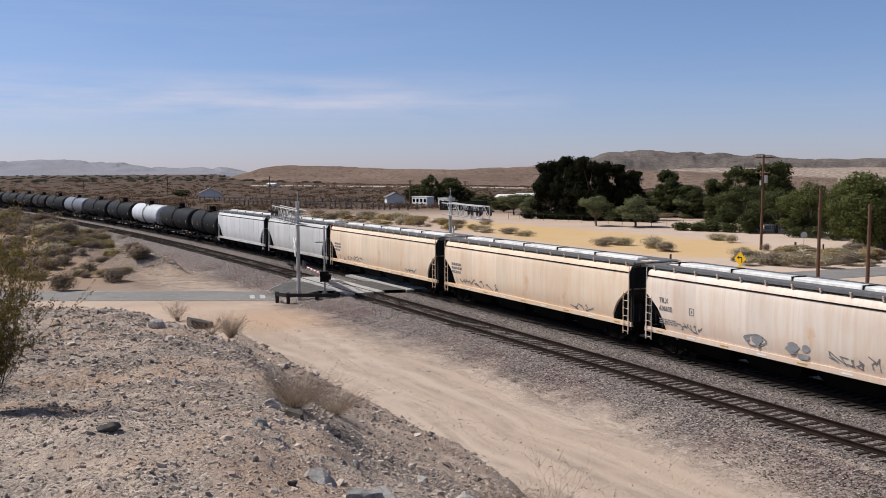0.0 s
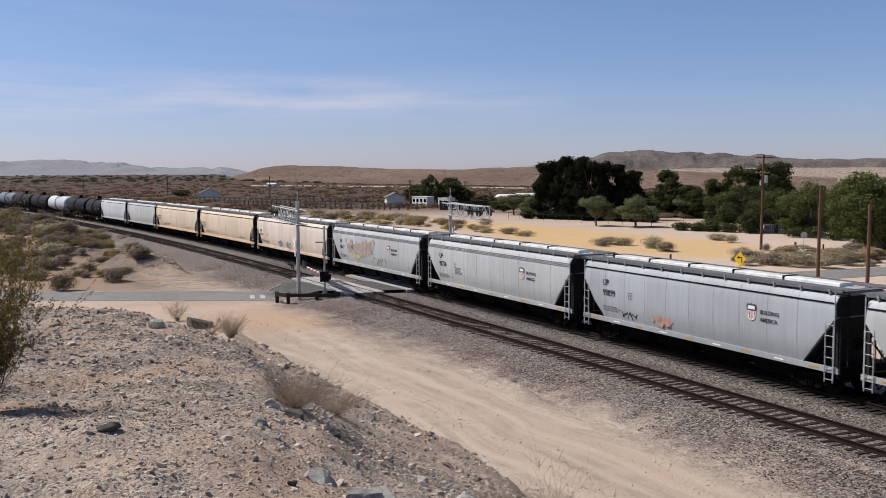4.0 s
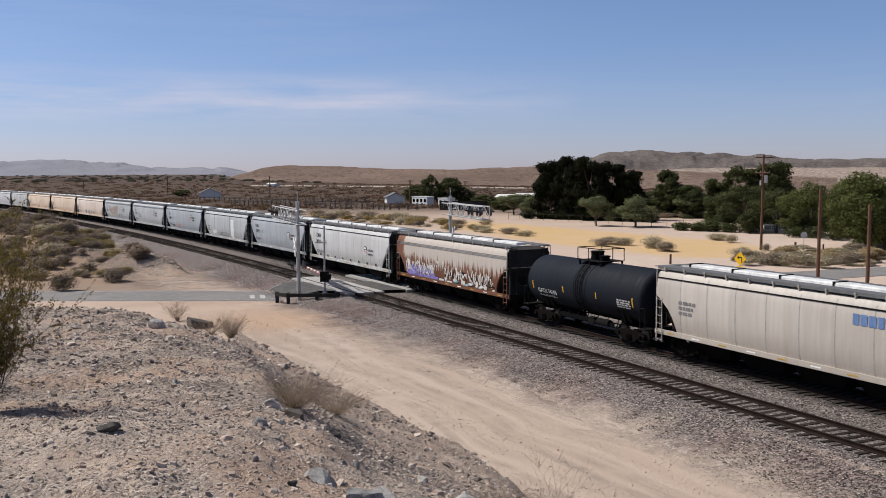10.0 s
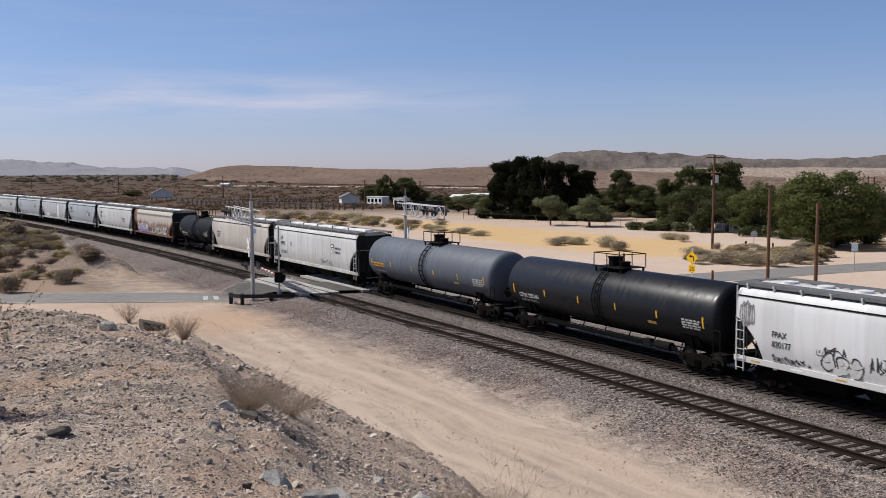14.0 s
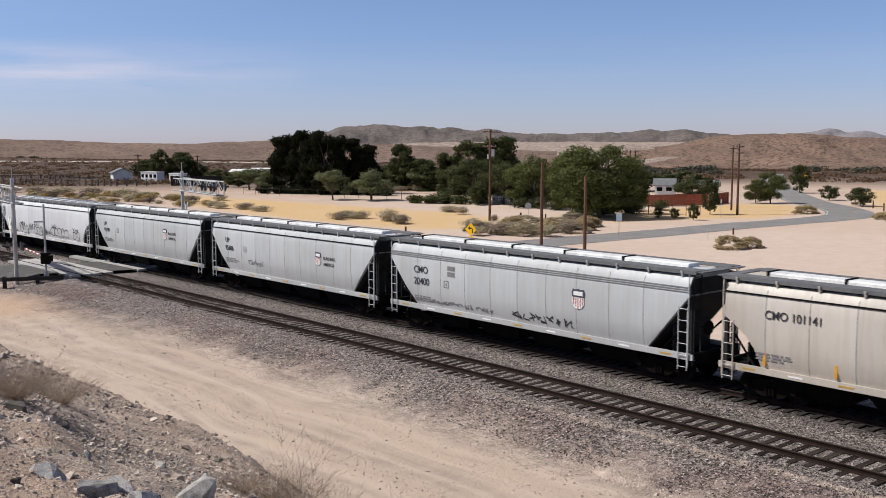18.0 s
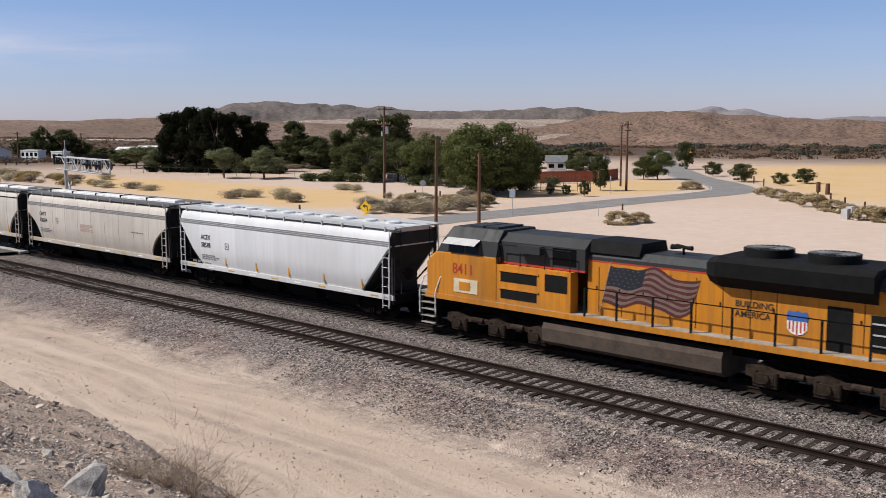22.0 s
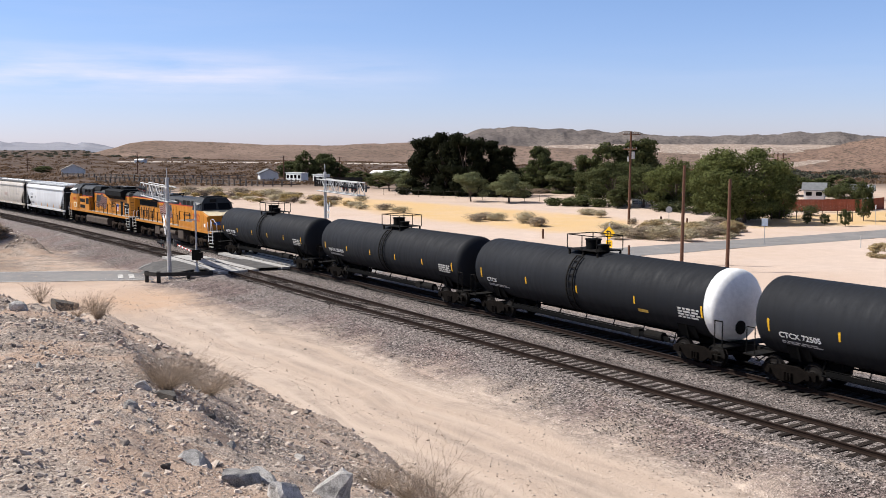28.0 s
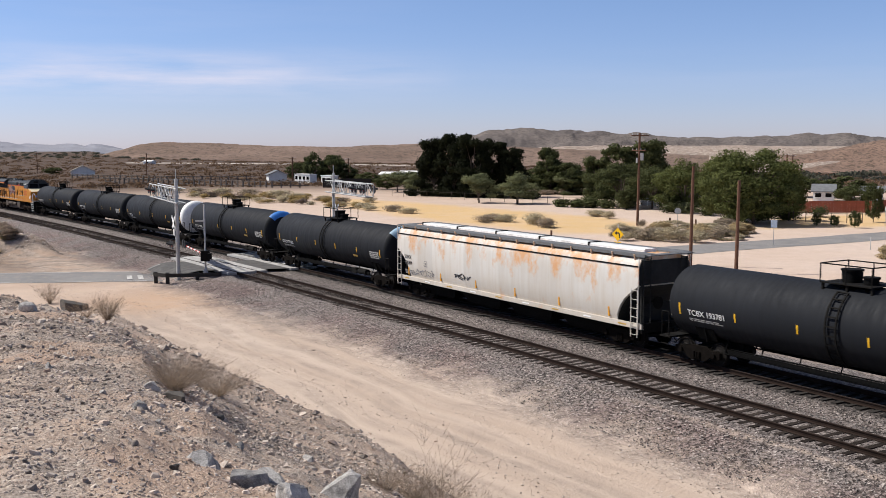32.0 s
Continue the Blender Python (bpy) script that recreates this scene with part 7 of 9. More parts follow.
road_mark(h2, L_(25), ("UP", "92993"), 0.1, 2.9, 0.42)
car_shield(h2, L_(25), 0.75, 2.75)
scrawl(h2, at(L_(25), 0.6), at(L_(25), 0.75), 1.35, 1.8, FADED, 37, 0.05, 6)
road_mark(h3, L_(28), ("FPAX", "820177"), 0.1, 2.25, 0.34)
for k, (fa, fb, za, zb, n_) in enumerate(((0.23, 0.33, 1.3, 2.1, 3), (0.4, 0.5, 1.3, 2.1, 3), (0.6, 0.78, 1.35, 2.2, 5), (0.83, 0.9, 1.3, 2.1, 2))):
    splash(h3, at(L_(28), fa + 0.01), at(L_(28), fb - 0.01), za + 0.2, zb - 0.3, GALV, 40 + k, 7)
    scrawl(h3, at(L_(28), fa), at(L_(28), fb), za, zb, INK, 44 + k, 0.055, n_, False)
    scrawl(h3, at(L_(28), fa), at(L_(28), fa + 0.06), zb - 0.2, zb + 0.2, INK, 48 + k, 0.05, 3)
scrawl(h3, at(L_(28), 0.1), at(L_(28), 0.2), 1.3, 1.55, INK, 52, 0.04, 8)
scrawl(h3, at(L_(28), 0.34), at(L_(28), 0.39), 1.6, 2.2, INK, 53, 0.04, 6)
scrawl(h3, at(L_(28), 0.01), at(L_(28), 0.05), 2.5, 3.5, FADED, 54, 0.035, 7, False)
scrawl(h3, at(L_(28), 0.52), at(L_(28), 0.59), 1.4, 1.9, INK, 55, 0.04, 7)
road_mark(h4, L_(29), ("UP", "95799"), 0.1, 2.9, 0.4)
car_shield(h4, L_(29), 0.7, 2.85)
road_mark(h5, L_(30), ("UP", "95686"), 0.1, 2.9, 0.42)
car_shield(h5, L_(30), 0.705, 2.7)
scrawl(h5, at(L_(30), 0.26), at(L_(30), 0.36), 1.7, 2.1, FADED, 56, 0.04, 6)
road_mark(h6, L_(31), ("CMO", "20400"), 0.1, 2.75, 0.48)
for zz in (3.05, 2.78):
    bm = B()
    box(bm, at(L_(31), 0.24) - 0.5, at(L_(31), 0.24), flank_y(zz), flank_y(zz) + 0.005, zz, zz + 0.2)
    part("faded_mark", bm, FADED, h6)
shield(h6, at(L_(31), 0.7), 2.65, 0.62, 0.84, flank_y(2.65) + 0.008, CREST_INK, BAR_FADED)
scrawl(h6, at(L_(31), 0.12), at(L_(31), 0.42), 1.4, 1.6, FADED, 57, 0.05, 16)
scrawl(h6, at(L_(31), 0.48), at(L_(31), 0.68), 1.4, 1.75, INK, 58, 0.05, 10)
letters("lettering", "CMO 101141", 0.42, INK, h7, at(L_(32), 0.1), flank_y(2.9) + 0.006, 2.95, squeeze=0.9)
bars(h7, at(L_(32), 0.08), 1.7, 3, 1.4, 0.06, FADED, seed=59)
car_shield(h7, L_(32), 0.72, 2.45)
for k in range(6):
    xx = at(L_(32), 0.1 + k * 0.16)
    bm = B()
    box(bm, xx - 0.05, xx + 0.05, flank_y(1.6) - 0.05, flank_y(1.6) + 0.004, 1.32, 1.75)
    part("reflector", bm, ORANGE, h7)
road_mark(h8, L_(33), ("CHTT", "720314"), 0.1, 2.75, 0.36)
bars(h8, at(L_(33), 0.42), 2.45, 5, 1.6, 0.06, RED_FADED, seed=60)
bars(h8, at(L_(33), 0.78), 2.4, 1, 1.5, 0.06, FADED, seed=61)
road_mark(h9, L_(34), ("ACFX", "58578"), 0.12, 2.6, 0.36)
bars(h9, at(L_(34), 0.06), 1.28, 1, 1.6, 0.12, FADED, seed=62)
for k in range(5):
    xx = at(L_(34), 0.25 + k * 0.16)
    bm = B()
    box(bm, xx - 0.05, xx + 0.05, flank_y(1.6) - 0.05, flank_y(1.6) + 0.004, 1.32, 1.75)
    part("reflector", bm, ORANGE, h9)
road_mark(rh, L_(42), ("SOXX", "638344"), 0.04, 2.3, 0.3, INK, seed=63)
scrawl(rh, at(L_(42), 0.3), at(L_(42), 0.38), 1.6, 2.0, INK, 64, 0.06, 4)
scrawl(rh, at(L_(42), 0.1), at(L_(42), 0.2), 1.4, 1.8, FADED, 65, 0.04, 5)
for k in range(6):
    xx = at(L_(42), 0.06 + k * 0.17)
    bm = B()
    box(bm, xx - 0.05, xx + 0.05, flank_y(1.6) - 0.05, flank_y(1.6) + 0.004, 1.32, 1.75)
    part("reflector", bm, ORANGE, rh)
dress_tank(k1, L_(23), 1.44, "GATX 74165")
dress_tank(k2, L_(26), 1.53, "")
tank_bars(k2, L_(26) / 2 - 1.9, -8, 1.55, 2, 1.6, 0.12, ORANGE, 66)
dress_tank(k3, L_(27), 1.48, "CITX 220240", 0.34)
dress_tank(t1, L_(37) - 0.35, 1.4, "NATX 251328", 0.32, -20)
dress_tank(t2, L_(38), 1.46, "NATX 252439", 0.34, -22)
dress_tank(t3, L_(39), 1.48, "CTCX", 0.32)
dress_tank(t4, L_(40), 1.48, "CTCX 72505", 0.33)
dress_tank(t5, L_(41), 1.48, "CTCX 72502", 0.33)
dress_tank(t7, L_(43), 1.48, "TCBX 193781", 0.34, -16)
# ---------------------------------------------------------------- plants and stones
def seat(az, dip):
    """Where a sight line from the camera at this bearing and dip (degrees) first meets the ground."""
    r = np.arange(1.5, 300, 0.05)
    a = radians(az)
    z = height(r * math.sin(a), r * math.cos(a))
    i = int(np.argmax(z >= EYE_Z - r * math.tan(radians(dip))))
    return r[i] * math.sin(a), r[i] * math.cos(a), float(z[i]), float(r[i])


def leaves(rng, lobes, n, size, long=1.6, shell=0.55, upright=0.0):
    """Small leaf sprays spread over lobes (x, y, z, rx, ry, rz): vertices and faces."""
    L = np.array(lobes)
    wgt = (L[:, 3] * L[:, 4] * L[:, 5]) ** 0.66
    k = rng.choice(len(L), n, p=wgt / wgt.sum())
    d = rng.normal(size=(n, 3))
    d /= np.linalg.norm(d, axis=1)[:, None]
    rad = shell + (1.08 - shell) * rng.uniform(0, 1, n) ** 0.7
    bumpy = 1 + 0.16 * np.sin(d[:, 0] * 5 + k) * np.cos(d[:, 1] * 6 + 2 * k) + 0.1 * np.sin(d[:, 2] * 9 + k)
    c = L[k, :3] + d * L[k, 3:] * (rad * bumpy)[:, None]
    out = d + rng.normal(size=(n, 3)) * 0.38 + np.array([0, 0, 0.15])
    u = np.cross(out, rng.normal(size=(n, 3)) - np.array([upright, upright, 0]))
    u /= np.linalg.norm(u, axis=1)[:, None]
    v = np.cross(u, out)
    v /= np.linalg.norm(v, axis=1)[:, None]
    s = size * rng.uniform(0.55, 1.35, n)[:, None]
    a, b = u * s * long, v * s
    V = np.stack([c - a, c - b * 0.8 + a * 0.1, c + a, c + b * 0.8 - a * 0.1], 1).reshape(-1, 3)
    F = np.arange(4 * n).reshape(-1, 4)
    return V, F


def raw_mesh(name, V, F):
    me = bpy.data.meshes.new(name)
    me.from_pydata(V.tolist(), [], F.tolist())
    return me


def foliage(name, col, var=0.3, per_island=0.3):
    m, n, l, bs = tree_of(name)
    g = n.new("ShaderNodeNewGeometry")
    pos = n.new("ShaderNodeTexCoord").outputs["Object"]
    big = noise_node(n, l, pos, 0.7, 3.0)
    k = math_node(n, l, "MULTIPLY", ramp(n, l, g.outputs["Random Per Island"], 0, 1, 1 - per_island, 1 + per_island), ramp(n, l, big, 0.3, 0.7, 1 - var, 1 + var))
    l.new(mixc(n, l, 1.0, tuple(col), k, "MULTIPLY"), bs.inputs["Base Color"])
    bs.inputs["Roughness"].default_value, bs.inputs["Specular IOR Level"].default_value = 0.85, 0.1
    # light shines through the leaves
    tr, mx = n.new("ShaderNodeBsdfTranslucent"), n.new("ShaderNodeMixShader")
    mx.inputs[0].default_value = 0.35
    l.new(bs.inputs["Base Color"].links[0].from_socket, tr.inputs["Color"])
    l.new(bs.outputs[0], mx.inputs[1])
    l.new(tr.outputs[0], mx.inputs[2])
    l.new(mx.outputs[0], n["Material Output"].inputs["Surface"])
    return m


BARK = mat("grey_brown_bark", (0.1, 0.075, 0.055), 0.9, 0, 0.4, 3, 30, 0.6, 0.03)
L_PINE = foliage("dark_pine_needles", (0.016, 0.019, 0.008))
L_GREEN = foliage("green_tree_leaves", (0.105, 0.118, 0.04))
L_DEEP = foliage("deep_green_leaves", (0.078, 0.087, 0.035))
L_OLIVE = foliage("grey_green_olive_leaves", (0.16, 0.17, 0.085))
L_BRUSH = foliage("dusty_rabbitbrush", (0.46, 0.395, 0.27), 0.25, 0.35)
L_STRAW = foliage("pale_grey_straw_twigs", (0.33, 0.27, 0.2), 0.25, 0.35)
L_SAGE = foliage("grey_sage_twigs", (0.235, 0.185, 0.145), 0.25, 0.35)
L_GOLD = foliage("yellow_green_brush", (0.27, 0.215, 0.1), 0.3, 0.35)
L_DRY = foliage("dead_brown_twigs", (0.31, 0.24, 0.18), 0.2, 0.35)
L_CREO = foliage("creosote_leaves", (0.19, 0.145, 0.045), 0.3, 0.45)
L_FAR = foliage("far_scrub_leaves", (0.15, 0.096, 0.06), 0.25, 0.3)
# far leaves are greyed so that their colour holds some haze
L_HAZY = foliage("hazy_far_leaves", (0.085, 0.085, 0.062), 0.3, 0.3)


def lobes_for(rng, kind):
    """Crown lobes inside a box 1 wide and 1 high."""
    out = []
    if kind == "pine":
        for i in range(52):
            z = rng.uniform(0.05, 0.93)
            w = 0.46 * (1 - 0.75 * max(0, z - 0.4) - 0.3 * max(0, 0.3 - z))
            a, q = rng.uniform(0, 6.28), rng.uniform(0.3, 1.0) ** 0.5 * w * 0.72
            out.append((math.cos(a) * q, math.sin(a) * q, z, rng.uniform(0.1, 0.17), rng.uniform(0.1, 0.17), rng.uniform(0.06, 0.1)))
    elif kind == "olive":
        for i in range(22):
            a, q = rng.uniform(0, 6.28), rng.uniform(0.02, 0.38)
            out.append((math.cos(a) * q, math.sin(a) * q, rng.uniform(0.4, 0.86) - q * 0.4, rng.uniform(0.1, 0.17), rng.uniform(0.1, 0.17), rng.uniform(0.09, 0.15)))
    elif kind == "full":
        for i in range(80):
            a, c = rng.uniform(0, 6.28), rng.uniform(-1.0, 1.0)
            q, k = math.sqrt(1 - c * c) ** 0.8 * 0.4, rng.uniform(0.5, 1.0) ** 0.5
            out.append((math.cos(a) * q * k, math.sin(a) * q * k, 0.47 + 0.43 * c * k, rng.uniform(0.08, 0.15), rng.uniform(0.08, 0.15), rng.uniform(0.06, 0.11)))
    elif kind == "dome":
        for i in range(34):
            a, c = rng.uniform(0, 6.28), rng.uniform(0.02, 1.0)
            q = math.sqrt(1 - c * c) * 0.4
            out.append((math.cos(a) * q, math.sin(a) * q, 0.06 + 0.74 * c, rng.uniform(0.08, 0.14), rng.uniform(0.08, 0.14), rng.uniform(0.12, 0.2)))
    else:
        for i in range(44):
            a, c = rng.uniform(0, 6.28), rng.uniform(-0.95, 1.0)
            q, k = math.sqrt(1 - c * c) * 0.39, rng.uniform(0.45, 1.0) ** 0.6
            out.append((math.cos(a) * q * k, math.sin(a) * q * k, 0.49 + 0.41 * c * k, rng.uniform(0.085, 0.16), rng.uniform(0.085, 0.16), rng.uniform(0.065, 0.12)))
    return out


def trunk_mesh(rng, lobes, r0, split):
    bm = B()
    fork = Vector((rng.uniform(-0.02, 0.02), rng.uniform(-0.02, 0.02), split))
    rod(bm, (0, 0, -0.03), fork, r0, 8, r0 * 0.7)
    for lb in lobes[::2]:
        tip = Vector(lb[:3])
        mid = fork.lerp(tip, 0.5) + Vector((rng.uniform(-0.03, 0.03), rng.uniform(-0.03, 0.03), 0.03))
        rod(bm, fork, mid, r0 * 0.5, 6, r0 * 0.32)
        rod(bm, mid, tip, r0 * 0.32, 5, r0 * 0.1)
    return mesh_of(bm, "trunk", True)


STOCK = {}


def plant(name, kind, seed, x, y, h, w, material, label, category, group, n=2600, size=0.028, turn=0.0, sink=0.05, trunk=True, z=None, long=1.6, shell=0.55, upright=0.0):
    """A tree or shrub h high and w wide; alike ones share their meshes."""
    key = (kind, seed, n)
    if key not in STOCK:
        rng = np.random.RandomState(seed * 7 + len(kind))
        if kind == "shrub":
            lobes = [(math.cos(a) * q, math.sin(a) * q, 0.32 + 0.2 * rng.uniform(), rng.uniform(0.16, 0.28), rng.uniform(0.16, 0.28), rng.uniform(0.25, 0.42)) for a, q in zip(rng.uniform(0, 6.28, 8), rng.uniform(0, 0.3, 8))]
        else:
            lobes = lobes_for(rng, kind)
        V, F = leaves(rng, lobes, n, size, long, shell, upright)
        V[:, 2] = np.maximum(V[:, 2], 0.0)
        STOCK[key] = (raw_mesh("crown", V, F), trunk_mesh(rng, lobes, 0.022, 0.2) if trunk else None)
    crown, stem = STOCK[key]
    zz = (ground_z(x, y) if z is None else z) - sink
    m = pose(x, y, zz, 0, 0, turn + seed * 61) @ Matrix.Diagonal((w, w, h, 1))
    if stem is None:
        ob = thing(name, crown, material, label, category, group, m, smooth=False)
        return ob
    ob = thing(name, None, None, label, category, group, m)
    part("trunk", stem, BARK, ob)
    part("crown", crown, material, ob)
    return ob


PINES = [(21.7, 200.5, 11.1, 8.0), (25.0, 195.5, 11.7, 7.8), (28.1, 190.8, 11.9, 8.2), (31.8, 190.4, 10.7, 7.2), (35.5, 190.0, 9.2, 6.7), (45.9, 202.7, 9.1, 6.6), (50.6, 184.2, 7.7, 6.7), (53.5, 179.9, 9.7, 8.8), (59.4, 179.3, 10.5, 8.4), (49.2, 197.5, 6.2, 7.1)]
for i, (x, y, h, w) in enumerate(PINES):
    plant("pine_tree", "pine", i % 4, x, y, h * 1.04, w * 1.25, L_PINE if i < 5 else L_DEEP, "tall dark evergreen tree with a dense crown" if i < 5 else "dark green leafy tree behind the gardens", "tree", "trees by the houses", 14000, 0.0165, shell=0.25)
OLIVES = [(26.3, 171.5, 5.3, 6.4), (32.3, 167.5, 5.3, 7.4), (15.4, 216.7, 4.6, 7.4), (18.2, 205.8, 4.5, 5.3), (48.1, 197.6, 4.2, 5.9)]
for i, (x, y, h, w) in enumerate(OLIVES):
    plant("olive_tree", "olive", i % 2, x, y, h * 1.08, w * 1.2, L_OLIVE, "low spreading grey-green tree in the field", "tree", "trees by the houses", 8000, 0.013, shell=0.4)
GREENS = [(47.6, 157.2, 7.2, 8.4), (49.9, 149.6, 6.8, 7.1), (52.4, 142.3, 8.0, 7.7), (51.5, 124.3, 8.7, 6.8), (52.5, 118.3, 9.9, 9.5), (59.3, 123.1, 7.1, 4.6), (80.3, 145.4, 4.1, 5.7), (89.7, 137.5, 5.0, 4.7), (87.7, 138.4, 3.9, 3.8)]
for i, (x, y, h, w) in enumerate(GREENS):
    plant("shade_tree", "full" if 2 < i < 5 else "round", i % 4, x, y, h * 1.06, w * (1.45 if i < 3 else 1.25), L_DEEP if i in (0, 1, 6) else L_GREEN, "green leafy shade tree beside the road", "tree", "trees by the houses", 30000 if 2 < i < 5 else 16000, 0.0095, shell=0.35)
SMALL = [(68.5, 118.9, 4.3, 2.7), (112.5, 163.1, 4.5, 4.1), (103.3, 141.7, 2.1, 3.5), (98.0, 127.1, 2.4, 4.3), (98.0, 118.3, 1.6, 2.7), (103.7, 119.9, 1.9, 3.6), (61.7, 111.0, 1.8, 1.6), (59.1, 115.3, 1.2, 1.3), (60.5, 113.6, 1.2, 1.3), (52.0, 142.4, 2.2, 2.6)]
for i, (x, y, h, w) in enumerate(SMALL):
    plant("young_tree", "round", 5 + i % 2, x, y, h * 1.3, w * 1.1, L_DEEP, "small dark green tree by the road", "tree", "young trees by the road", 3600, 0.02, shell=0.35)
FARTREES = [(-8.1, 294.8, 5.8, 6.7), (-3.0, 284.2, 8.3, 6.4), (1.8, 283.5, 8.3, 7.2), (5.8, 282.8, 5.1, 6.4), (-101.4, 389.7, 2.8, 7.0), (11.4, 264.4, 3.1, 7.5), (14, 230, 3.5, 6), (20, 232, 4, 8), (64, 190, 5, 9), (70, 185, 4.5, 9), (40, 205, 4.5, 9), (56, 200, 4, 8), (75, 178, 4, 7), (38, 214, 5, 10), (46, 212, 5.5, 10), (53, 210, 5, 10), (60, 206, 5.5, 11), (67, 200, 5, 10), (74, 192, 5, 9), (81, 184, 4.6, 9), (88, 180, 4.4, 9), (96, 176, 4, 9)]
for i, (x, y, h, w) in enumerate(FARTREES):
    plant("grove_tree", "round", 7 + i % 2, x, y, h * 1.05, w * 1.2, L_DEEP, "dark green tree in a far grove", "tree", "far grove", 3400, 0.024, shell=0.35)

for i, (x, y, h, w) in enumerate(((44, 199, 1.3, 5.5), (48, 197.5, 1.7, 6), (52, 196, 1.5, 6.5), (56, 195, 1.2, 5))):
    plant("dry_shrub", "shrub", i % 3, x, y, h, w, L_DRY, "dry reddish-brown shrub by the trees", "shrub", "dry shrubs by the trees", 2600, 0.022, trunk=False)
BRUSH1 = [(20.2, 126.6, 0.9, 2.2), (22.5, 127.6, 0.8, 2.5), (25.5, 121.3, 1.1, 1.6), (26.2, 118.2, 1.0, 2.3), (32.8, 110.8, 0.9, 2.6), (32.6, 104.5, 1.1, 2.7), (33.0, 99.9, 1.2, 3.0), (34.8, 97.7, 1.5, 2.9), (36.9, 96.8, 1.2, 2.9), (40.3, 99.6, 1.3, 2.8), (43.3, 102.9, 1.0, 2.3), (37.3, 135.6, 0.8, 2.9), (38.1, 117.6, 0.8, 1.1), (30.4, 99.6, 0.9, 2.4)]
BRUSH2 = [(48.2, 80.2, 1.1, 2.5), (50.7, 80.8, 0.9, 2.0), (83.9, 104.1, 0.9, 2.4), (82.4, 99.7, 1.0, 2.6), (80.0, 94.2, 1.0, 2.7), (77.3, 87.8, 1.3, 3.1), (75.4, 82.7, 1.1, 2.7), (74.9, 80.1, 0.9, 2.4), (71.9, 73.9, 1.2, 3.2), (72.3, 72.6, 1.2, 3.2), (81.4, 116.7, 1.0, 3.0), (85.2, 106.8, 0.6, 1.6)]
BRUSH3 = [(-21.8, 210.3, 1.4, 4.8), (-15.4, 204.6, 1.4, 5.8), (-9.2, 194.7, 1.5, 5.5), (-5.8, 190.0, 1.1, 4.3), (-27.3, 216.2, 1.2, 5.0), (-33.1, 222.4, 1.3, 4.6), (7.6, 176.9, 1.0, 3.0), (9.9, 151.4, 0.9, 3.4), (12.1, 146.0, 0.8, 3.0), (6.6, 154.4, 0.7, 3.0), (21.0, 129.6, 0.9, 3.8), (23.2, 127.5, 1.0, 2.5), (25.9, 123.6, 1.3, 2.9), (26.2, 116.7, 1.1, 2.1), (37.3, 135.8, 0.8, 3.3), (37.4, 130.5, 1.0, 1.9)]
L_DOME = foliage("dusty_olive_tan_brush", (0.43, 0.335, 0.19), 0.25, 0.3)
for i, (x, y, h, w) in enumerate(BRUSH2):
    plant("desert_shrub", "dome", i % 3, x, y, h * 1.25, w * 1.25, L_DOME, "rounded tan and olive desert shrub by the road", "shrub", "desert shrubs", 6000, 0.018, trunk=False, long=1.9, shell=0.6)
for i, (x, y, h, w) in enumerate(BRUSH1 + BRUSH3):
    plant("desert_shrub", "shrub", i % 5, x, y, h * 1.4, w * 1.4, L_BRUSH if i % 3 else L_STRAW, "dusty pale desert shrub on the sand", "shrub", "desert shrubs", 2400, 0.0165, trunk=False, long=1.9, shell=0.45, upright=0.5)
for i, (x, y, h, w) in enumerate([(37.5, 157.6, 1.4, 2.8), (39.5, 155.9, 1.4, 2.8), (41.5, 154.3, 1.5, 3.2), (43.5, 152.7, 1.5, 2.8)]):
    plant("hedge_bush", "shrub", i % 3, x, y, h * 1.2, w * 1.3, L_DEEP, "clipped dark green hedge bush", "hedge", "hedge", 900, 0.05, trunk=False)
MOUND_BRUSH = [(33.4, 106.1), (33.2, 100.3), (37.3, 108.6), (41.2, 114.8), (36.9, 99.8), (40.4, 105.0), (44.1, 110.9), (47.1, 113.9), (43.3, 101.6), (41.5, 99.1), (35.2, 103.0), (39.0, 101.5), (42.5, 107.5), (31.5, 104.0), (45.5, 106.0)]
for i, (x, y) in enumerate(MOUND_BRUSH):
    plant("desert_shrub", "dome", i % 3, x, y, 1.0 + 0.2 * (i % 3), 2.7 + 0.5 * (i % 4), (L_BRUSH, L_STRAW, L_DOME)[i % 3], "rounded grey-green desert shrub beside the road", "shrub", "desert shrubs", 6000, 0.018, trunk=False, long=1.9, shell=0.6)
for x, y in ((45.8, 149.5), (50.9, 143.2)):
    plant("clipped_shrub", "round", 6, x, y, 3.4, 4.4, L_DEEP, "tall clipped dark green shrub at the garden gate", "shrub", "clipped shrubs", 3600, 0.02, shell=0.35)
for i, (x, y, h, w) in enumerate(((51.5, 139.5, 2.2, 5), (52.9, 134.1, 1.9, 5), (57.5, 138.5, 2.3, 6), (55.6, 128.9, 1.7, 4.5), (57.5, 128.6, 1.9, 5), (62.1, 132.6, 2.2, 6), (61.9, 127.8, 1.9, 5), (49.8, 139.8, 2.0, 4), (54.5, 121.5, 1.6, 5), (50.5, 121.0, 1.5, 4), (59.5, 124.5, 2.4, 5), (66.5, 129.0, 1.9, 4), (46.5, 152.0, 2.0, 6), (43.0, 160.0, 2.0, 6), (55.0, 146.0, 2.2, 6))):
    plant("garden_bush", "shrub", i % 5, x, y, h, w, L_DEEP if i % 3 else L_OLIVE, "dark green garden bush under the shade trees", "shrub", "garden bushes", 1500, 0.024, trunk=False)
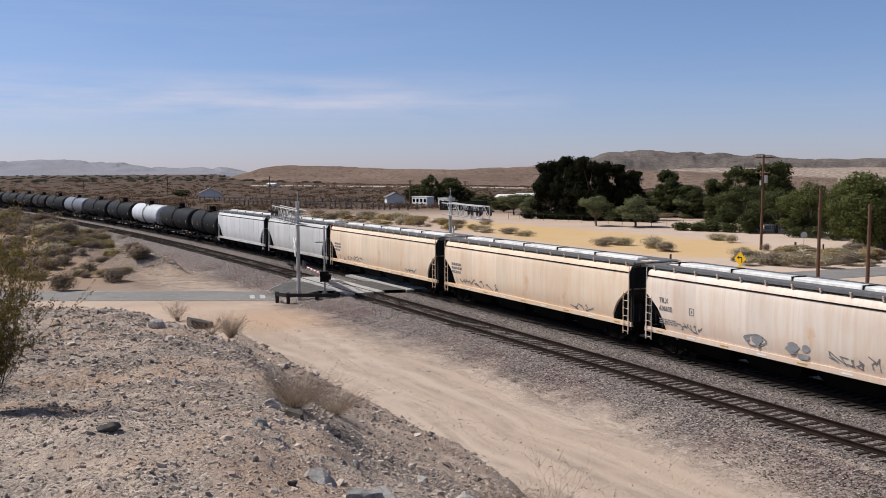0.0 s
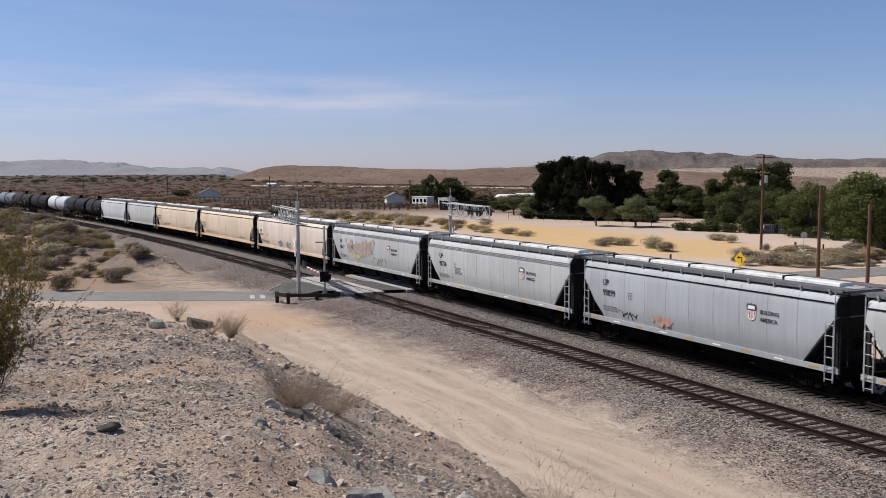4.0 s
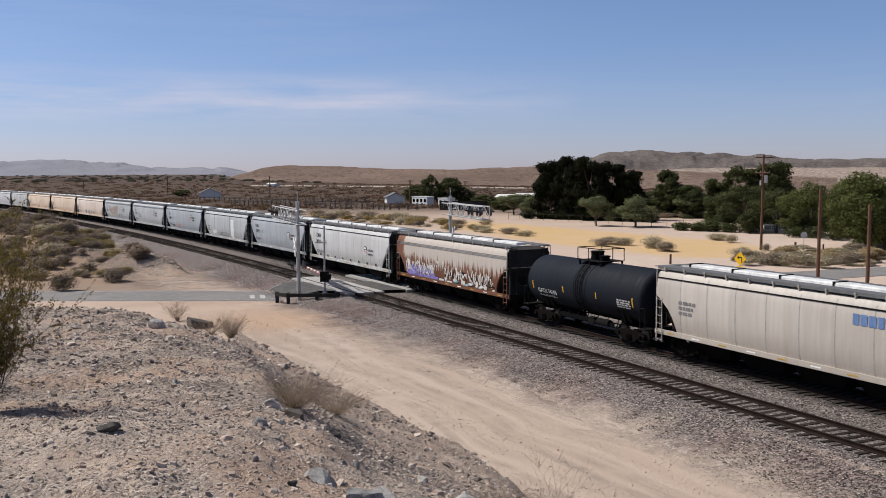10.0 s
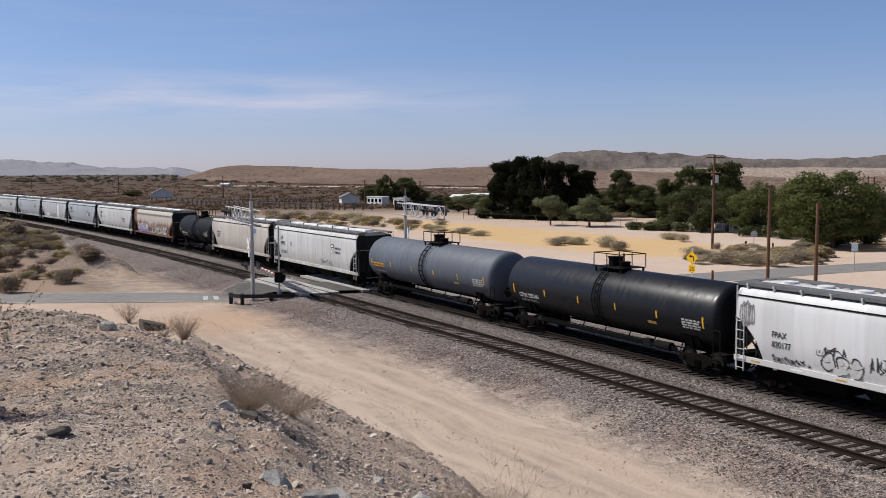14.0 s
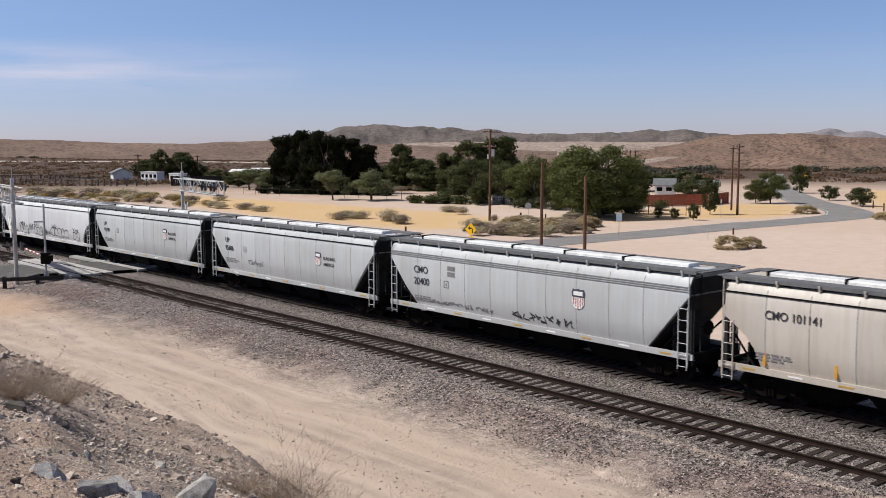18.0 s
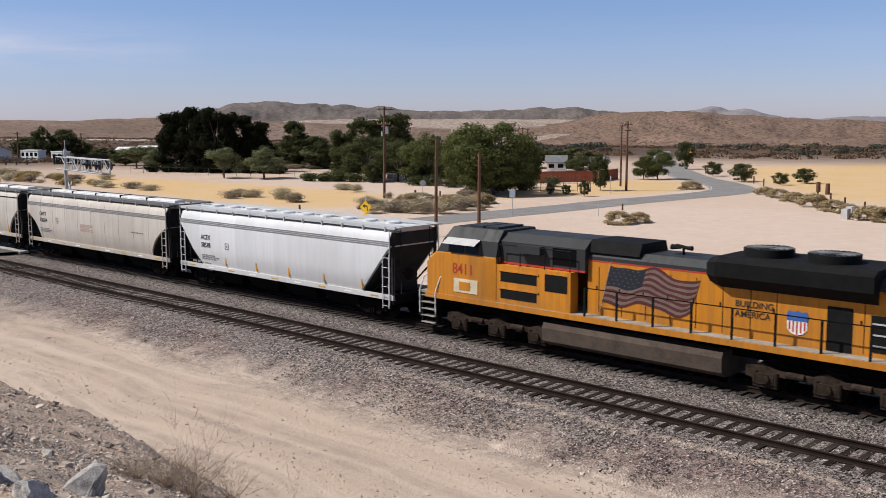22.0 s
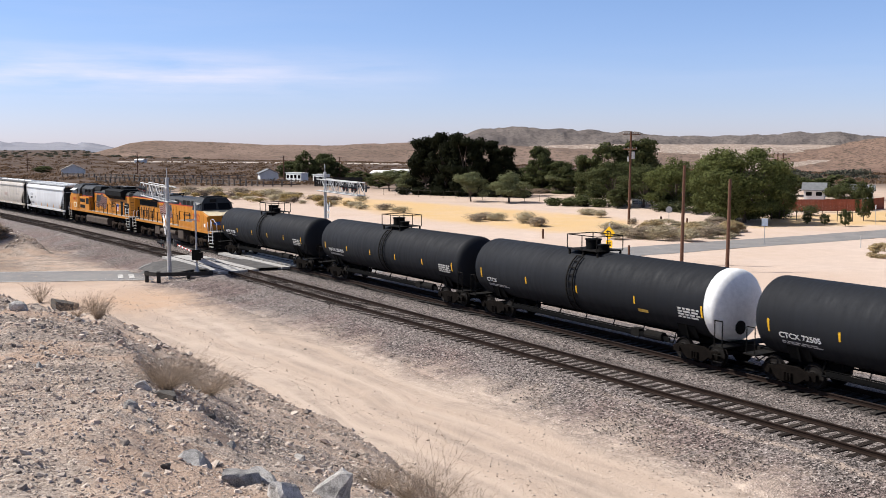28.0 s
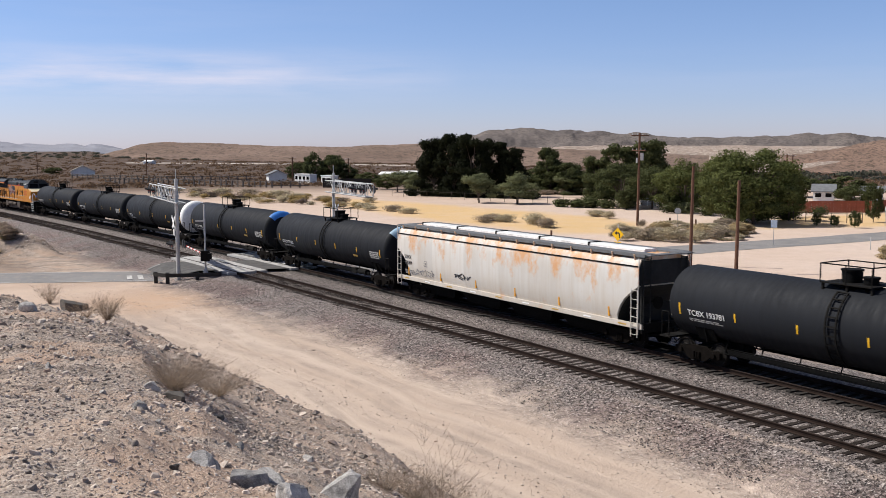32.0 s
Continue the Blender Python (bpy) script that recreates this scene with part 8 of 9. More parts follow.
for i in range(9):
    plant("hedge_bush", "shrub", i % 3, 17 + 2.6 * i, 199 - 2.1 * i, 1.9, 4.2, L_PINE, "dark hedge bush under the evergreens", "hedge", "hedge under the evergreens", 900, 0.05, trunk=False)
LEFT = [(-65.0, 149.6, 3.0, 6.0), (-56.1, 135.1, 2.8, 5.4), (-49.4, 125.0, 2.3, 4.9), (-47.6, 126.7, 2.7, 4.1), (-43.8, 122.0, 1.7, 3.9), (-48.8, 114.3, 1.9, 4.6), (-40.8, 103.6, 1.8, 4.0), (-39.9, 113.8, 1.6, 3.6), (-39.0, 116.0, 1.8, 2.9), (-41.2, 95.1, 1.9, 3.8), (-36.6, 113.6, 1.0, 2.4), (-66.0, 163.5, 1.8, 5.4), (-52.7, 142.6, 1.6, 3.7), (-79.3, 181.5, 2.6, 6.1), (-79.8, 191.3, 1.8, 6.3)]
LEFT2 = [(-29.0, 88.2, 1.6, 3.3), (-33.1, 108.4, 1.2, 2.7), (-31.0, 81.2, 2.1, 2.6), (-33.7, 92.2, 0.9, 2.4), (-33.4, 97.4, 1.0, 2.5), (-29.4, 100.0, 0.9, 1.8)]
for i, (x, y, h, w) in enumerate(LEFT + LEFT2):
    plant("desert_bush", "shrub", i % 5, x, y, h * 0.95, w * 1.1, (L_GOLD, L_SAGE, L_BRUSH, L_SAGE)[i % 4], "yellow-green and grey desert bush on a sandy bank", "shrub", "bushes on the bank", 3200, 0.016, trunk=False, long=2.0, shell=0.4, upright=0.7)
rng = np.random.RandomState(21)
L_YELLOW = foliage("yellowish_dry_brush", (0.36, 0.27, 0.12), 0.3, 0.35)
for i in range(46):
    k, q = rng.uniform(0, 1), rng.uniform(0, 1)
    x, y = -30 + 33 * k + 6 * q, 216 - 44 * k * (0.6 + 0.4 * q) - 22 * q
    plant("desert_shrub", "shrub", i % 5, x, y, rng.uniform(0.8, 1.5), rng.uniform(2.2, 4.6), (L_YELLOW, L_BRUSH, L_YELLOW, L_SAGE)[i % 4], "yellowish dry brush in the field by the corral", "shrub", "brush by the corral", 1500, 0.022, trunk=False, long=2.0, shell=0.45, upright=0.7)
rng = np.random.RandomState(14)
for i in range(110):
    dip = rng.uniform(2.3, 5.7)
    far_az = float(np.interp(dip, (2.05, 3.2, 4.0, 4.7, 5.8), (-23.5, -19.0, -16.6, -16.3, -17.8)))
    x, y, z, r = seat(rng.uniform(-25.5, far_az), dip)
    w = rng.uniform(1.2, 2.9) * (r / 110) ** 0.5
    plant("desert_bush", "shrub", i % 5, x, y, w * rng.uniform(0.42, 0.62), w * 1.15, (L_GOLD, L_SAGE, L_DRY, L_SAGE, L_DRY, L_SAGE)[i % 6], "yellow-green and grey desert bush on a sandy bank", "shrub", "bushes on the bank", 1200, 0.026, trunk=False, long=2.0, shell=0.45, upright=0.7)
rng = np.random.RandomState(4)
for i in range(46):
    s, off = rng.uniform(112, 270), -rng.uniform(7.5, 40)
    x, y, _ = on_track(s, off)
    if math.degrees(math.atan2(x, y)) > -14:
        continue
    plant("desert_bush", "shrub", i % 5, x, y, rng.uniform(0.7, 1.7), rng.uniform(1.8, 3.8), (L_GOLD, L_SAGE, L_BRUSH, L_SAGE, L_DRY)[i % 5], "yellow-green and grey desert bush on a sandy bank", "shrub", "bushes on the bank", 1200, 0.026, trunk=False, long=2.0, shell=0.45, upright=0.7)


def twig_mesh(rng, n, h, spread, thick, leafy=0, leaf=0.012):
    """Fine branching twigs from one root; returns the twigs and leaf sprays along them."""
    tv, tf, lv = [], [], []

    def blade(a, b, w):
        d = b - a
        s = np.cross(d, rng.normal(size=3))
        s = s / (np.linalg.norm(s) + 1e-9) * w
        k = len(tv)
        tv.extend([a - s, a + s, b + s * 0.5, b - s * 0.5])
        tf.append((k, k + 1, k + 2, k + 3))
    for i in range(n):
        a = rng.uniform(0, 6.28)
        p = np.array([rng.normal() * 0.04 * spread, rng.normal() * 0.04 * spread, 0.0])
        d = np.array([math.cos(a) * spread * rng.uniform(0.2, 1), math.sin(a) * spread * rng.uniform(0.2, 1), h * rng.uniform(0.6, 1.05)]) / 5
        for j in range(5):
            q = p + d * rng.uniform(0.8, 1.1) + rng.normal(size=3) * 0.035 * h
            blade(p, q, thick * (1.2 - 0.2 * j))
            if j > (0 if leafy else 1):
                for _ in range(3):
                    e = q + (d * rng.uniform(0.3, 0.9) + rng.normal(size=3) * 0.07 * h)
                    blade(q, e, thick * 0.45)
                    for t in rng.uniform(0.1, 1, leafy):
                        lv.append(q + (e - q) * t + rng.normal(size=3) * 0.01)
            p, d = q, d + rng.normal(size=3) * 0.02 * h
    V, F = np.array(tv), np.array(tf)
    V[:, 2] = np.maximum(V[:, 2], 0)
    leavesm = None
    if lv:
        c = np.array(lv)
        u, v = rng.normal(size=c.shape), rng.normal(size=c.shape)
        u, v = u / np.linalg.norm(u, axis=1)[:, None] * leaf, v / np.linalg.norm(v, axis=1)[:, None] * leaf * 0.6
        leavesm = raw_mesh("leaves", np.stack([c - u, c - v, c + u, c + v], 1).reshape(-1, 3), np.arange(4 * len(c)).reshape(-1, 4))
    return raw_mesh("twigs", V, F), leavesm


rng = np.random.RandomState(12)
x, y, z, r = seat(-24.0, 12.55)
tw, lf = twig_mesh(rng, 130, 1.55, 0.62, 0.0045, 27, 0.0125)
creo = thing("creosote_bush", None, None, "tall olive-green creosote bush on the gravel hill", "shrub", m=pose(x - 0.22, y, z - 0.03))
part("stem", tw, BARK, creo)
part("leaves", lf, L_CREO, creo)
for az, dip, h, sp, n in ((-8.6, 13.3, 0.36, 0.62, 620), (-6.3, 13.8, 0.28, 0.56, 380), (-12.1, 9.3, 0.24, 0.22, 220), (-13.2, 9.1, 0.2, 0.3, 90), (-15.0, 8.25, 0.2, 0.16, 100)):
    x, y, z, r = seat(az, dip)
    k = r / 12.0
    tw, _ = twig_mesh(rng, n, h * k, sp * k, 0.0016 * k)
    thing("dry_bush", tw, L_DRY, "dry brown leafless bush on the stony slope", "shrub", "dry bushes", pose(x, y, z - 0.02))
for az, dip, h, sp, n in ((6.5, 20.75, 1.25, 0.3, 12), (3.3, 19.3, 0.32, 0.6, 110), (4.9, 19.9, 0.5, 0.8, 170), (6.3, 20.6, 0.7, 0.8, 150), (12.1, 21.2, 0.9, 0.35, 10), (8.6, 21.0, 0.5, 0.7, 70), (-6.9, 16.1, 0.16, 0.04, 4)):
    x, y, z, r = seat(az, dip)
    tw, _ = twig_mesh(rng, n, h, sp, 0.003)
    thing("dry_bush", tw, L_DRY, "low dry twigs on the edge of the slope", "shrub", "dry bushes", pose(x, y, z - 0.02))

# ---------------------------------------------------------------- stones
STONE = mat("grey_granite_boulder", (0.37, 0.35, 0.33), 0.9, 0, 0.55, 12, 90, 0.6, 0.01, per_object=0.25)
STONE_DARK = mat("dark_rock", (0.09, 0.08, 0.07), 0.85, 0, 0.4, 6, 60, 0.6, 0.01)


def boulder(seed, w):
    r = np.random.RandomState(seed)
    bm = B()
    bmesh.ops.create_icosphere(bm, subdivisions=3, radius=1.0)
    cuts = [(Vector(r.normal(size=3)).normalized(), r.uniform(0.38, 0.7)) for _ in range(12)]
    for v in bm.verts:
        for nrm, d in cuts:
            k = v.co.dot(nrm) - d
            if k > 0:
                v.co -= nrm * k
        v.co *= 1 + 0.07 * noise.noise(v.co * 3 + Vector((seed, 0, 0))) + 0.05 * noise.noise(v.co * 9 + Vector((seed, 5, 0)))
        v.co = Vector((v.co.x * w * 0.62, v.co.y * w * 0.5, v.co.z * w * 0.42))
    return mesh_of(bm, "boulder")


for i, (az, dip, w, dark) in enumerate(((-7.5, 17.35, 0.034, 0), (-4.9, 18.6, 0.036, 0), (-3.2, 18.75, 0.027, 0), (-2.1, 19.5, 0.031, 0), (0.3, 19.75, 0.048, 0), (-8.5, 13.9, 0.017, 1), (-10.6, 14.1, 0.013, 0), (-13.9, 8.65, 0.0203, 1), (-16.1, 8.6, 0.0124, 0),
                                        (-18.88, 14.0, 0.0147, 1), (-1.25, 17.6, 0.011, 0), (-9.6, 15.0, 0.007, 0), (-12.5, 13.2, 0.008, 0), (-6.0, 16.5, 0.008, 0), (-8.9, 17.6, 0.009, 1), (-15.2, 11.6, 0.007, 0), (-9.9, 13.2, 0.011, 0), (-6.2, 15.0, 0.008, 1), (-5.3, 16.6, 0.009, 0))):
    x, y, z, r = seat(az, dip)
    thing("boulder", boulder(i, w * r * 1.6), STONE_DARK if dark else STONE, "dark angular rock on the stony hill" if dark else "pale grey angular granite boulder on the stony hill", "rock", "boulders", pose(x, y, z + (0.03 if i else -0.1) * w * r, 0, 0, i * 67))


def scatter(name, X, Y, Z, size, material, label, category, seed, block=False):
    """Many small angular stones in one mesh: rough blocks, or plainer chips."""
    r = np.random.RandomState(seed)
    n = len(X)
    if block:
        base = np.array([(1, 0.8, -0.35), (-0.9, 1, -0.35), (-1, -0.8, -0.35), (0.8, -1, -0.35), (0.75, 0.6, 0.5), (-0.6, 0.75, 0.42), (-0.7, -0.5, 0.55), (0.55, -0.7, 0.4)], float) * 0.75
        tri = np.array([(4, 5, 6), (4, 6, 7), (0, 1, 5), (0, 5, 4), (1, 2, 6), (1, 6, 5), (2, 3, 7), (2, 7, 6), (3, 0, 4), (3, 4, 7)])
    else:
        base = np.array([(1, 0, 0.1), (0, 1, 0.16), (-1, 0, 0.05), (0, -1, 0.12), (0.15, -0.1, 0.68), (0, 0, -0.5)], float)
        tri = np.array([(0, 1, 4), (1, 2, 4), (2, 3, 4), (3, 0, 4), (1, 0, 5), (2, 1, 5), (3, 2, 5), (0, 3, 5)])
    q = len(base)
    V = base[None] * (size[:, None, None] * r.uniform(0.5, 1.3, (n, q, 1))) * r.uniform(0.7, 1.25, (n, 1, 3))
    a = r.uniform(0, 6.28, n)
    c, s = np.cos(a)[:, None], np.sin(a)[:, None]
    x, y = V[..., 0] * c - V[..., 1] * s, V[..., 0] * s + V[..., 1] * c
    tilt = r.normal(0, 0.22, (n, 1))
    V = np.stack([x + X[:, None], y + Y[:, None], V[..., 2] + tilt * x + Z[:, None]], -1).reshape(-1, 3)
    F = (tri[None] + q * np.arange(n)[:, None, None]).reshape(-1, 3)
    me = raw_mesh(name, V, F)
    me.materials.append(material)
    return tagged(new(name, me), label, category, kind="stuff")


def stone_stuff(name, dark, light, warm, power=1.4):
    m, n, l, bs = tree_of(name)
    rnd = n.new("ShaderNodeNewGeometry").outputs["Random Per Island"]
    pos = n.new("ShaderNodeTexCoord").outputs["Object"]
    c = mixc(n, l, math_node(n, l, "POWER", rnd, power), dark, light)
    k = math_node(n, l, "FRACT", math_node(n, l, "MULTIPLY", rnd, 17.0))
    c = mixc(n, l, ramp(n, l, k, 0.6, 0.95, 0, 0.75), c, warm)
    c = mixc(n, l, ramp(n, l, noise_node(n, l, pos, 60.0, 2.0), 0.4, 0.7, 0, 0.25), c, (0.1, 0.09, 0.08))
    l.new(c, bs.inputs["Base Color"])
    bs.inputs["Roughness"].default_value, bs.inputs["Specular IOR Level"].default_value = 0.85, 0.25
    return m


PEBBLE = stone_stuff("hill_pebbles", (0.11, 0.094, 0.083), (0.68, 0.575, 0.49), (0.46, 0.33, 0.255), 0.9)
LANE_STONE = stone_stuff("lane_pebbles", (0.19, 0.155, 0.13), (0.68, 0.58, 0.5), (0.44, 0.32, 0.25), 0.8)
CHIP = stone_stuff("ballast_chips", (0.025, 0.021, 0.02), (0.42, 0.37, 0.335), (0.17, 0.115, 0.105), 2.2)
r_ = np.random.RandomState(31)
N = 240000
az, rad = np.radians(r_.uniform(-27, 22, N)), np.exp(r_.uniform(np.log(4.2), np.log(46), N))
X, Y = rad * np.sin(az), rad * np.cos(az)
Z = height(X, Y)
patch = wave(X, Y, 0.9, 41) + 0.6 * wave(X, Y, 2.4, 42) + 0.5 * grain(X, Y, 0.6, 43, 3)
keep = (r_.uniform(0, 1, N) < 0.55 + 0.45 * smooth(7, 13, rad)) & (Z > GROUND + 0.25) & ((Z > GROUND + 2.0) | (r_.uniform(0, 1, N) < 0.6)) & (patch > r_.uniform(-1.2, 0.6, N))
X, Y, Z, rad = X[keep], Y[keep], Z[keep], rad[keep]
size = np.clip(np.exp(r_.normal(np.log(0.0072), 0.72, len(X))), 0.0035, 0.06) * (rad / 10) ** 0.8
high = Z > GROUND + 1.5
near_ = high & (rad < 17)
scatter("hill_stones", X[near_], Y[near_], Z[near_] + size[near_] * 0.15, size[near_], PEBBLE, "loose grey and reddish stones on the hill", "gravel", 1, True)
far_ = high & ~near_
scatter("slope_stones", X[far_], Y[far_], Z[far_] + size[far_] * 0.2, size[far_], PEBBLE, "loose grey stones on the far side of the hill", "gravel", 6)
low = ~high & (r_.uniform(0, 1, len(X)) < 0.35)
scatter("slope_foot_stones", X[low], Y[low], Z[low] + size[low] * 0.2, size[low], LANE_STONE, "pale stones washed down to the foot of the hill", "gravel", 5)
N = 46000
S, O = 18 + 95 * r_.uniform(0, 1, N) ** 1.7, r_.uniform(-4.6, 3.3, N)
P = np.array([on_track(s, o)[:2] for s, o in zip(S, O)])
Z = np.interp(O, [p[0] for p in SECTION], [p[1] for p in SECTION])
ok = ~((S > 79.5) & (S < 94.5)) & (np.abs(np.abs(O) - GAUGE) > 0.09)
size = r_.uniform(0.02, 0.045, N) * np.where(np.abs(O) < 1.35, 0.6, 1.0)
scatter("ballast_stones", P[ok, 0], P[ok, 1], Z[ok] + 0.012, size[ok], CHIP, "loose crushed ballast stones", "gravel", 2)
N = 52000
S, O = 18 + 70 * r_.uniform(0, 1, N) ** 1.5, -3.6 - 10.0 * r_.uniform(0, 1, N) ** 1.7
P = np.array([on_track(s, o)[:2] for s, o in zip(S, O)])
size = np.clip(np.exp(r_.normal(np.log(0.0145), 0.55, N)), 0.008, 0.09)
Z = height(P[:, 0], P[:, 1])
run = sum(np.exp(-((O + o + 0.3 * np.sin(S * 0.06 + o)) / 0.45) ** 2) for o in (10.6, 8.9, 8.0, 6.3))
ok = r_.uniform(0, 1, N) < np.clip(0.95 - run, 0.06, 1)
scatter("track_side_stones", P[ok, 0], P[ok, 1], Z[ok] + 0.01, size[ok], LANE_STONE, "scattered small stones on the dirt track", "gravel", 3)

# gravel on the spoil heaps beyond the road
N = 5000
k = r_.randint(0, 3, N)
M = np.array(MOUNDS[:3])[k]
X, Y = M[:, 0] + r_.normal(0, 0.55, N) * M[:, 2], M[:, 1] + r_.normal(0, 0.6, N) * M[:, 3]
scatter("heap_stones", X, Y, height(X, Y) + 0.01, np.clip(np.exp(r_.normal(np.log(0.045), 0.5, N)), 0.02, 0.16), LANE_STONE, "grey gravel on the spoil heaps", "gravel", 4)

# far scrub on the plain, uncountable
N = 5200
az, rad = np.radians(r_.uniform(-26, 52, N)), np.exp(r_.uniform(np.log(250), np.log(1500), N))
X, Y = rad * np.sin(az), rad * np.cos(az)
s_, o_ = track_frame(X, Y)
road_x = np.interp(Y, [p[1] for p in ROAD[12:]], [p[0] for p in ROAD[12:]])
ok = ((o_ > 14) | (o_ < -14)) & (np.abs(X - road_x) > 9)
X, Y, rad = X[ok], Y[ok], rad[ok]
V, F = leaves(np.random.RandomState(8), [(x, y, g + 0.2, w * 1.2, w * 1.2, 0.28 * w) for x, y, g, w in zip(X, Y, height(X, Y), r_.uniform(0.9, 2.6, len(X)))], 120000, 0.28, 1.6, 0.35)
me = raw_mesh("far_scrub", V, F)
me.materials.append(L_FAR)
tagged(new("far_scrub", me), "dark brown-green scrub covering the far plain", "scrub", kind="stuff")
az = np.radians(np.concatenate([r_.uniform(-27, -7, 260), r_.uniform(24, 50, 60)]))
rad = np.concatenate([np.exp(r_.uniform(np.log(1000), np.log(3200), 260)), r_.uniform(280, 480, 60)])
X, Y = rad * np.sin(az), rad * np.cos(az)
V, F = leaves(np.random.RandomState(9), [(x, y, g + w * 0.4, w * 2.2, w * 2.2, w * 0.6) for x, y, g, w in zip(X, Y, height(X, Y), np.concatenate([r_.uniform(1.0, 2.6, 260), r_.uniform(0.8, 1.9, 60)]))], 60000, 0.34, 1.5, 0.4)
me = raw_mesh("far_woods", V, F)
me.materials.append(L_HAZY)
tagged(new("far_woods", me), "far line of dark green trees across the valley", "trees", kind="stuff")

# ---------------------------------------------------------------- level crossing
CONCRETE = mat("worn_concrete_panel", (0.4, 0.385, 0.365), 0.9, 0, 0.3, 1.2, 30, 0.3)
crossing = thing("level_crossing", None, None, "level crossing of worn concrete panels between rails", "level crossing", kind="structure")
for off in (0.0, FAR):
    for k in range(3):
        s0, s1 = 81.0 + k * 4.15, 81.0 + k * 4.15 + 4.1
        for o0, o1 in ((-0.66, -0.02), (0.02, 0.66), (-1.5, -0.84), (0.84, 1.5)):
            bm = B()
            c = [on_track(s, off + o)[:2] for s, o in ((s0, o0), (s0, o1), (s1, o1), (s1, o0))]
            slab(bm, c, -0.16, -0.004)
            part("panel", bm, CONCRETE, crossing, bevel=0.015)
LINE_PAINT = mat("worn_white_road_paint", (0.5, 0.48, 0.45), 0.85, 0, 0.4, 2, 20)
marks = thing("road_marking", None, None, "worn white bars painted on the road", "road marking", kind="structure")
for x0 in (-14.6, -13.8):
    bm = B()
    slab(bm, [(x0, 75.2), (x0 + 0.38, 75.2), (x0 - 0.1, 77.4), (x0 - 0.48, 77.4)], ground_z(x0, 76) + 0.03, ground_z(x0, 76) + 0.055)
    part("bar", bm, LINE_PAINT, marks)
for q in (2.8, -2.8):
    ribbon("edge_line", ROAD[2:6], 0.14, 0.03, LINE_PAINT, "worn white edge line on the road", "road marking", step=1.0, cross=2, offset=q)
ribbon("edge_line", ROAD[16:24], 0.16, 0.035, LINE_PAINT, "worn white edge line on the road", "road marking", step=1.0, cross=2, offset=2.7)

SIGN_RED = mat("red_lens", (0.25, 0.02, 0.02), 0.3)
GUARD = mat("black_weathered_timber", (0.025, 0.023, 0.021), 0.85, 0, 0.4, 4, 40)


